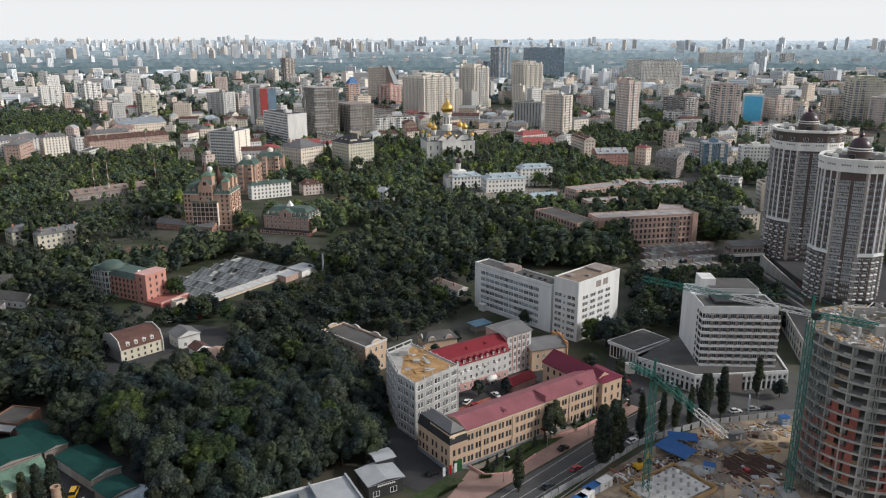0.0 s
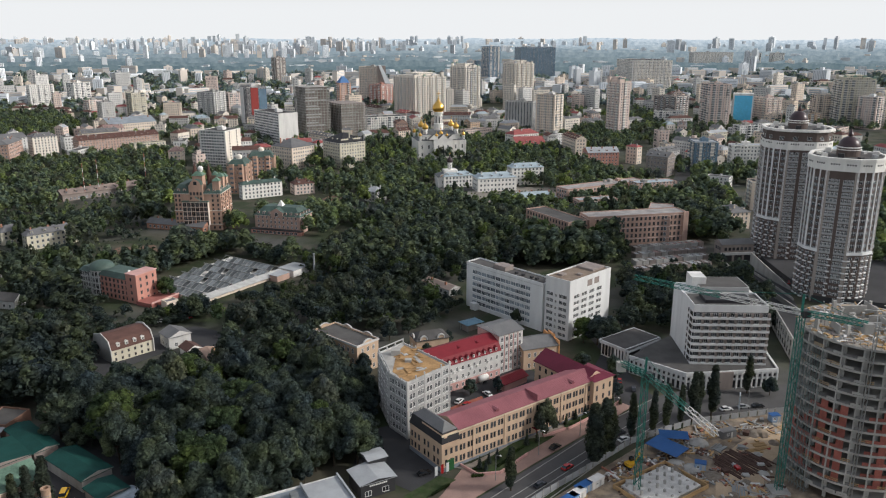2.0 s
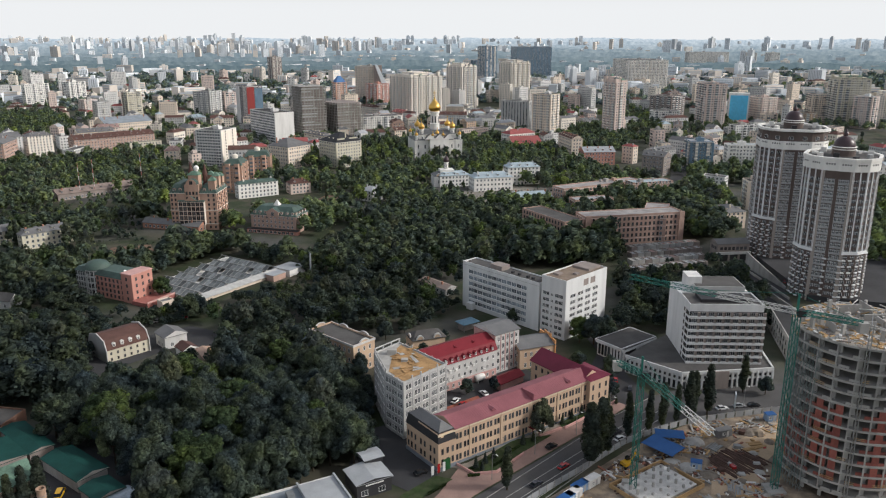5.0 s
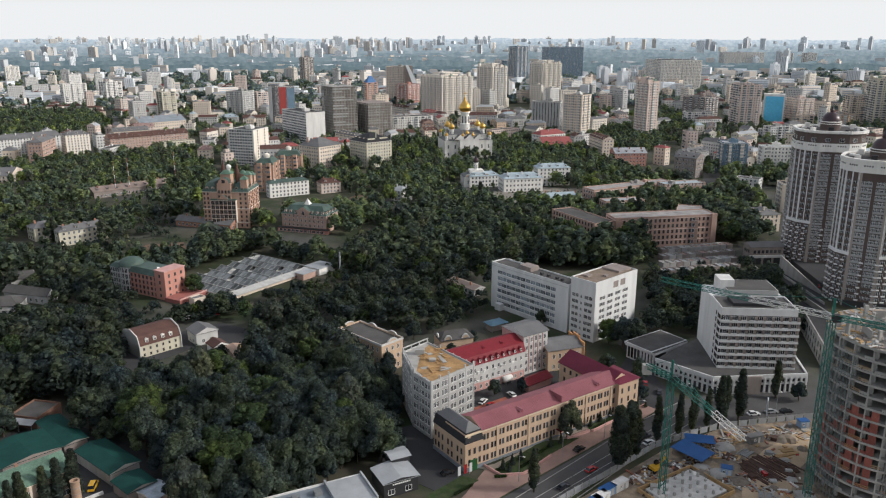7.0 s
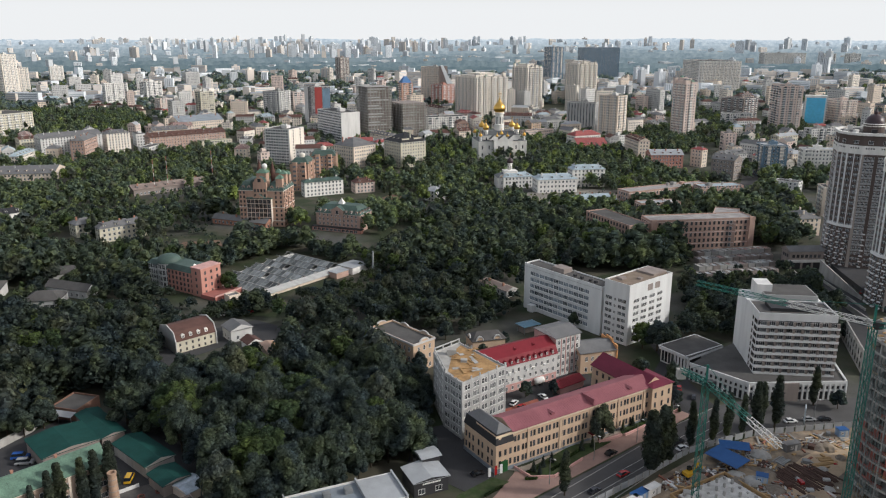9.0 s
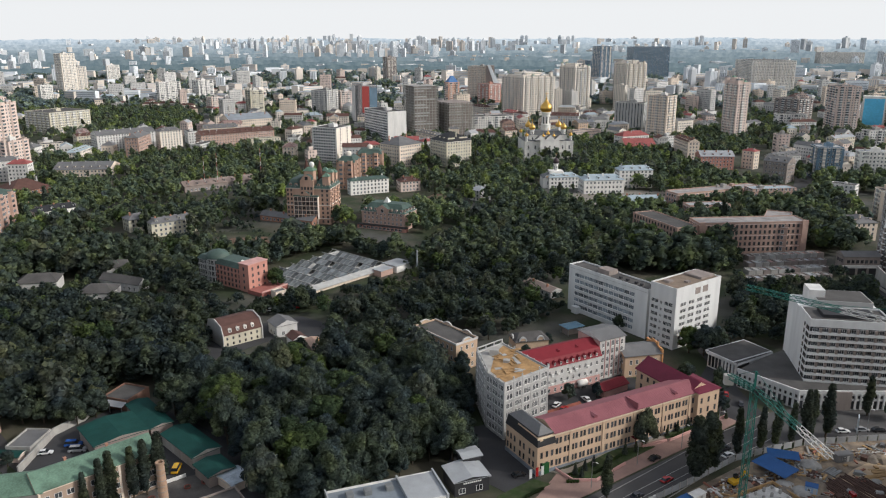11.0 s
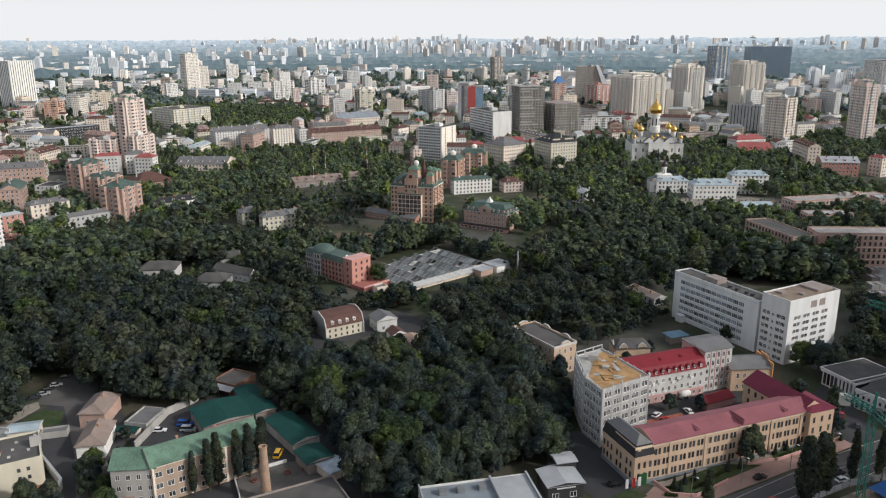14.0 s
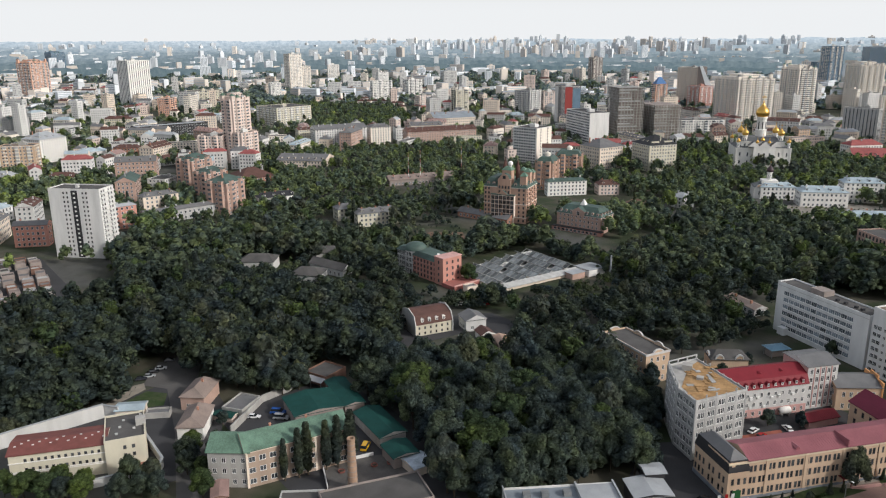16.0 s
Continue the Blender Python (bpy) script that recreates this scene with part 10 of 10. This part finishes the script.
for i, (kind, leafm, droop) in enumerate(KINDS):
    cs, rs = lobes(kind, 30 + i)
    full = np.concatenate([core(cs, rs), clumps(cs, rs, {"poplar": 1200, "cone": 500}.get(kind, 2700), 0.29 if kind in ("poplar", "cone") else 0.34, droop)])
    PROTO.append((trunk_mesh(kind, i), quads_mesh("crown", full, [leafm]), kind, leafm))
    LOW.append(np.concatenate([core(cs[::3] + cs[-1:], rs[::3] + rs[-1:], 5), clumps(cs, rs, 290, 0.6, droop)]))
    FAR.append(np.concatenate([core(cs[::5] + cs[-1:], [tuple(q * 1.2 for q in w) for w in rs[::5] + rs[-1:]], 4), clumps(cs, rs, 66, 1.28, droop)]))
    TINY.append(np.concatenate([core(cs[-1:], [tuple(q * 1.5 for q in w) for w in rs[-1:]], 5), clumps(cs, rs, 24, 2.2, droop)]))


def tree(x, y, variant, size, turn, z=0.0, wide=1.0, group="trees of the wood"):
    trunk, crown, kind, leafm = PROTO[variant]
    name = {"broad": "tree", "willow": "willow", "poplar": "poplar", "cone": "conifer"}[kind]
    m = pose(x, y, z, 0, 0, turn) @ Matrix.Diagonal((size * wide, size * wide, size, 1))
    root = thing(name, "broad leafy tree with a fresh light green crown" if leafm is LEAF_LIGHT else TREE_LABEL[kind], "tree", m, group)
    part("trunk", trunk, None, root)
    part("crown", crown, None, root)
    return root


VIEW_GAPS = [      # trees thinned and shrunk here to keep the houses in the camera's view
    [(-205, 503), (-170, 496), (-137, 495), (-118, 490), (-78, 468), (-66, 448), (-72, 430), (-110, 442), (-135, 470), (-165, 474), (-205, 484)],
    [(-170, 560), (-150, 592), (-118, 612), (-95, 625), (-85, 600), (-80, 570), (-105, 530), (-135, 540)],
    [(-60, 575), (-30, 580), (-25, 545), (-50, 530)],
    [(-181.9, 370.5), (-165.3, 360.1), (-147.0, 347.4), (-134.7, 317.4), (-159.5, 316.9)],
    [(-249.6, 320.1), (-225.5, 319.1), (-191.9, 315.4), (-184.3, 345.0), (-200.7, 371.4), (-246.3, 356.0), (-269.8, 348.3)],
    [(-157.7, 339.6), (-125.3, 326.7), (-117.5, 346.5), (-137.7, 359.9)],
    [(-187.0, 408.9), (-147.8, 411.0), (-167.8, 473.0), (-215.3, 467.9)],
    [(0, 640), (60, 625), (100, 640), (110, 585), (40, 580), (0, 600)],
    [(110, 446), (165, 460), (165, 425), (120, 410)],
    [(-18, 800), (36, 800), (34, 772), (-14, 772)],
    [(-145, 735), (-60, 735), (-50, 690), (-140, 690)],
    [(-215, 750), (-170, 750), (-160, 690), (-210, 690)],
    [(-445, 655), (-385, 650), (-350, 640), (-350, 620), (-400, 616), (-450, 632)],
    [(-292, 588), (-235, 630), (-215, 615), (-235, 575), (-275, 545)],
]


def grow():
    r = random.Random(11)
    low, mid, away = [[] for _ in KINDS], [[] for _ in KINDS], [[] for _ in KINDS]
    single = 0
    for name, (pts, step) in WOODS.items():
        xs, ys = [p[0] for p in pts], [p[1] for p in pts]
        y = min(ys)
        row = 0
        while y < max(ys):
            x = min(xs) + (row % 2) * step / 2
            while x < max(xs):
                px, py = x + r.uniform(-0.38, 0.38) * step, y + r.uniform(-0.38, 0.38) * step
                x += step
                if not inside(px, py, pts) or any(inside(px, py, q) for q in OPEN) or not free(px, py, 3.2):
                    continue
                v = r.choices(range(8), (5, 5, 5, 5, 6, 3, 1.2, 0.0) if name in ("gardens", "park", "convent") else (5, 5, 5, 5, 1.6, 1.7, 0.2, 0.0))[0]
                size, turn = r.choice([r.uniform(0.6, 0.9), r.uniform(0.85, 1.25), r.uniform(0.95, 1.4)]), r.uniform(0, 360)
                wide = r.uniform(0.9, 1.3)
                if name in ("middle", "far_left", "behind", "house_gardens", "old_gardens", "nursery_side", "school_court"):
                    size *= 0.82
                if name in ("convent", "park", "gardens", "villa_trees", "street_end", "avenue"):
                    size *= 0.7 if name == "gardens" else 0.8
                if name == "house_gardens":
                    size *= 0.55
                if name == "school_front":
                    size *= 1.2
                if any(inside(px, py, q) for q in VIEW_GAPS):
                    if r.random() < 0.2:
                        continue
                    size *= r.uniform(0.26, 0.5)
                if any(inside(px, py, q) for q in SHRUNK_FOR_VIEW):
                    size *= r.uniform(0.36, 0.55)
                    if free(px + 3, py + 2, 2.2) and not any(inside(px + 3, py + 2, q) for q in OPEN):
                        low[(v + 1) % 4].append((px + 3, py + 2, 0.0, size * 0.9, wide * 1.2, turn + 40))
                if name in ("hill", "left") and r.random() < 0.55 and free(px + step / 2, py + 1.5, 2.5):
                    low[r.randrange(4)].append((px + step / 2, py + 1.5, 0.0, r.uniform(0.4, 0.6), 1.5, turn + 70))
                if name == "hill" and single < 185:
                    single += 1
                    tree(px, py, v, size, turn, wide=wide)
                else:
                    (low if math.hypot(px, py) < 400 else mid if math.hypot(px, py) < 560 else away)[v].append((px, py, rise(px, py), size, wide, turn))
            y += step * 0.87
            row += 1
    return low, mid, away


def plant(name, lists, label, shapes, instead=None, sunny=None):
    """A wood too far off to tell its trees apart one by one: one object."""
    quads, slots, mats = [], [], []
    for v, rows in enumerate(lists):
        if not rows:
            continue
        leafm = instead if instead and PROTO[v][3] is LEAF else sunny if sunny and PROTO[v][3] is LEAF_LIGHT else PROTO[v][3]
        if leafm not in mats:
            mats.append(leafm)
        a = np.array(rows, float)
        c, s = np.cos(np.radians(a[:, 5])), np.sin(np.radians(a[:, 5]))
        q = shapes[v]
        X = q[None, ..., 0] * (a[:, 3] * a[:, 4])[:, None, None]
        Y = q[None, ..., 1] * (a[:, 3] * a[:, 4])[:, None, None]
        Z = q[None, ..., 2] * a[:, 3][:, None, None]
        c, s = c[:, None, None], s[:, None, None]
        out = np.stack([c * X - s * Y + a[:, 0][:, None, None], s * X + c * Y + a[:, 1][:, None, None], Z + a[:, 2][:, None, None]], -1).reshape(-1, 4, 3)
        quads.append(out)
        slots.append(np.full(len(out), mats.index(leafm)))
    ob = new(name, quads_mesh(name, np.concatenate(quads), mats, np.concatenate(slots)))
    return tagged(ob, label, "wood", kind="stuff")


low_rows, mid_rows, away_rows = grow()
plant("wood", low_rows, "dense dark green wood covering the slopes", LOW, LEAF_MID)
plant("wood", mid_rows, "dense green wood on the slopes behind the nursery", FAR, LEAF_SLOPE_HAZE)
plant("wood", away_rows, "dense green wood between the town houses", FAR, LEAF_CITY_HAZE, LEAF_SUN)

fill_city()
old_town()
far_city()


def city_trees():
    """Trees between the houses of the city, and the woods of the far hills."""
    r = random.Random(21)
    low, tiny = [[] for _ in KINDS], [[] for _ in KINDS]
    n = 0
    for _ in range(60000):
        x, y, d = sector(r, -40, 64, 470, 2100)
        if keep_open(x, y) or any(inside(x, y, q) for q in VIEW_GAPS + OPEN[-1:]) or noise.noise(Vector((x / 130, y / 130, 5))) < -0.12 + 0.15 * r.random() or not free(x, y, 2.0):
            continue
        (low if d < 800 else tiny)[r.choices(range(8), (5, 5, 5, 5, 5, 0.5, 1.0, 0.0))[0]].append((x, y, rise(x, y), r.uniform(0.6, 1.15), r.uniform(0.9, 1.25), r.uniform(0, 360)))
        n += 1
        if n > 5200:
            break
    return low, tiny


near_rows, tiny_rows = city_trees()
plant("street_trees", near_rows, "green trees between the houses of the city", FAR, LEAF_CITY_HAZE, LEAF_SUN)
plant("street_trees", tiny_rows, "green trees between the houses of the old town", TINY, LEAF_TOWN_HAZE, LEAF_SUN)
# far leaves paled and greyed: haze put into their colour
LEAF_HAZED = leaf_mat("far_hazed_foliage", (0.17, 0.22, 0.2), 0.1)


def far_woods():
    r = random.Random(31)
    cs, rs = [(0, 0, 4), (4, 2, 3.4), (-3.5, 3, 3.2), (1, -4, 3.4), (-4, -2, 3)], [(4.2, 4.2, 4.5), (3.2, 3.2, 3.6), (3.4, 3.4, 3.8), (3.3, 3.3, 3.7), (3, 3, 3.4)]
    one = np.concatenate([core(cs[:2], rs[:2], 4), clumps(cs, rs, 20, 2.2)])
    rows = []
    for _ in range(30000):
        x, y, d = sector(r, -42, 66, 1450, 2440)
        if noise.noise(Vector((x / 420, y / 420, 9))) > 0.12 + (d - 1450) / 12000 and r.random() < 0.8:
            continue
        rows.append((x, y, rise(x, y), r.uniform(0.9, 2.0), r.uniform(0, 6.28)))
        if len(rows) >= 3600:
            break
    a = np.array(rows)
    c, s = np.cos(a[:, 4])[:, None, None], np.sin(a[:, 4])[:, None, None]
    k = a[:, 3][:, None, None]
    X, Y, Z = one[None, ..., 0] * k, one[None, ..., 1] * k, one[None, ..., 2] * k
    out = np.stack([c * X - s * Y + a[:, 0][:, None, None], s * X + c * Y + a[:, 1][:, None, None], Z + a[:, 2][:, None, None]], -1).reshape(-1, 4, 3)
    tagged(new("far_woods", quads_mesh("far_woods", out, [LEAF_HAZED])), "hazy green woods of the far hills", "wood", kind="stuff")


far_woods()

# ---- single trees along streets and yards ----
for x, y, s, w in ((64.0, 219.5, 0.95, 1.0), (72.0, 223.0, 0.9, 1.0), (77.4, 226.0, 0.95, 1.0), (82.8, 228.6, 0.85, 1.0), (87.5, 231, 1.05, 1.1), (90, 233.0, 1.0, 1.0), (95.2, 234.5, 1.1, 1.1), (114.6, 252.0, 0.85, 1.2), (48.3, 204.0, 1.2, 1.5), (53.0, 208.6, 1.15, 1.5), (50.4, 206.2, 1.0, 1.4), (55.2, 210.6, 0.95, 1.4), (22.4, 191.4, 0.8, 1.3),
                   (-117.0, 165.7, 0.8, 1.0), (-112.6, 171.2, 1.0, 1.1), (-114.0, 168.6, 0.95, 1.0), (-108.8, 175.4, 0.95, 1.1), (-106.2, 177.9, 1.0, 1.1), (-103.6, 181.0, 1.05, 1.2), (-300, 400, 1.1, 1.0), (-250, 455, 1.0, 1.2)):
    tree(x, y, 6, s, random.uniform(0, 360), wide=w, group="poplars")
for x, y in ((14.2, 202.6), (17.2, 205.1), (19.9, 208.0), (29.9, 215.8), (44.8, 229.3), (48.5, 232.8), (52.4, 236.1), (59.0, 241.2), (66.2, 243.5), (63.2, 242.9), (24.5, 208.5), (33.5, 218.0), (16.0, 201.5)):
    tree(x, y, 7, random.uniform(0.32, 0.52), random.uniform(0, 360), 0.25, group="clipped conifers")
for x, y, v, s, w in ((-181, 134, 4, 0.55, 1.2), (-174, 138, 4, 0.6, 1.2), (-187, 130, 4, 0.6, 1.2), (-168, 141, 4, 0.5, 1.2), (-152, 168, 4, 0.62, 1.1), (-150, 163, 0, 0.66, 1.2), (-146, 158, 1, 0.62, 1.2), (-157, 147, 3, 0.7, 1.1), (-152, 150, 5, 0.6, 1.2), (37.0, 222.0, 5, 0.85, 1.0), (64.2, 300.0, 4, 0.85, 1.15), (69.6, 297.4, 0, 0.95, 1.3), (75, 300, 1, 0.9, 1.2), (80, 296, 2, 0.9, 1.2), (21.1, 361.9, 7, 0.8, 1.2), (27, 351, 2, 0.4, 1.2), (50.5, 330.0, 3, 0.4, 1.1), (-4, 322, 1, 0.5, 1.2), (3, 334, 0, 0.6, 1.2), (-10, 312, 2, 0.55, 1.3), (-18, 304, 3, 0.6, 1.3), (44.0, 326.0, 0, 0.7, 1.1), (38, 322, 1, 0.55, 1.0), (31.1, 345.1, 2, 0.6, 1.0), (24.0, 254.5, 0, 0.45, 1.0), (14, 252, 2, 0.45, 1.2), (33, 248, 0, 0.35, 1.2), (40, 251, 3, 0.35, 1.2), (29, 246, 1, 0.35, 1.2),
                      (-174.1, 133.1, 4, 0.62, 1.2), (-165.1, 136.7, 4, 0.6, 1.2), (-170, 134.5, 0, 0.55, 1.2), (-146.1, 146.0, 0, 0.6, 1.1), (-150.5, 144.1, 1, 0.6, 1.2), (-128.9, 152.7, 4, 0.75, 1.0), (-134.0, 150.0, 4, 0.7, 1.1), (-160.2, 190.3, 0, 0.4, 1.2), (-155.2, 186.7, 2, 0.4, 1.2), (-181.0, 131.2, 4, 0.6, 1.2), (-139.5, 157.5, 4, 0.6, 1.0), (-155, 140.5, 3, 0.6, 1.2),
                      (-84.7, 172.8, 0, 0.45, 1.2), (-79.9, 178.7, 2, 0.6, 1.2), (-91.0, 167.3, 1, 0.4, 1.3), (-84.0, 181.5, 3, 0.6, 1.2), (-149.5, 176, 0, 0.35, 1.2), (-147, 170, 1, 0.35, 1.2), (-131, 361, 4, 0.8, 1.2), (-128, 367, 0, 0.75, 1.2), (-134, 300, 3, 0.7, 1.1), (100, 246, 2, 0.5, 1.0), (122, 250, 3, 0.5, 1.2), (66, 249, 0, 0.45, 1.2),
                      (68, 262, 1, 0.8, 1.0), (57, 268, 2, 0.7, 1.1), (-14, 262, 0, 0.6, 1.2), (-8, 276, 1, 0.6, 1.2), (-2, 283, 3, 0.5, 1.2), (7, 300, 2, 0.45, 1.1), (-214, 152, 5, 0.56, 1.2), (-213.4, 157, 5, 0.51, 1.2), (-212, 162, 1, 0.66, 1.3), (-210.5, 166.5, 0, 0.59, 1.3), (-209, 171, 3, 0.64, 1.2), (-208, 176, 0, 0.68, 1.2), (-208, 181, 1, 0.73, 1.3), (-211, 187, 1, 0.69, 1.1),
                      (-178, 218, 5, 0.55, 1.3), (-161, 213, 2, 0.69, 1.2), (-155, 213.5, 3, 0.69, 1.3), (-149, 213, 3, 0.71, 1.2), (-154, 232, 1, 0.77, 1.3), (-158, 226, 0, 0.72, 1.2), (-150, 226, 5, 0.56, 1.3), (-232, 165, 2, 0.67, 1.3), (-226.5, 167.5, 3, 0.73, 1.3), (-221, 169.5, 3, 0.73, 1.3), (-218, 175, 1, 0.77, 1.2), (-215, 180, 1, 0.67, 1.2), (-211, 186, 3, 0.74, 1.3), (-146, 219, 1, 0.78, 1.3), (-168, 212, 0, 0.76, 1.3)):
    if free(x, y, 0.8):
        tree(x, y, v, s, random.uniform(0, 360), wide=w, group="trees by the houses")
for x, y, v, s in ((-22.5, 247, 0, 0.72), (-21.5, 233, 2, 0.7), (-25, 258, 1, 0.8), (-26, 270, 3, 0.62), (-20, 222, 1, 0.62), (-21, 240, 3, 0.66)):
    tree(x, y, v, s, random.uniform(0, 360), wide=1.1, group="trees by the houses")
# hedges in the planted beds: clumps of small leaves
HEDGE = leaf_mat("hedge_leaves", (0.04, 0.065, 0.02))
for x, y, L, a in ((15, 204, 7, 40), (22, 206, 6, 48), (27, 213, 8, 46), (50, 231.5, 9, 40), (60, 241, 6, 40), (3, 192, 8, 45), (36, 240, 9, 35), (30, 235, 8, 35), (14, 198.5, 4, 8)):
    cs = [(i * 0.9 - L / 2, 0, 0.35) for i in range(int(L / 0.9))]
    rs = [(0.7, 0.55, 0.55)] * len(cs)
    ob = new("hedge", quads_mesh("hedge", np.concatenate([core(cs, rs, 5), clumps(cs, rs, int(70 * L), 0.12)]), [HEDGE]))
    ob.matrix_world = pose(x, y, 0.25, 0, 0, a)
    tagged(ob, "low clipped hedge in a planted bed", "hedge", "hedges")
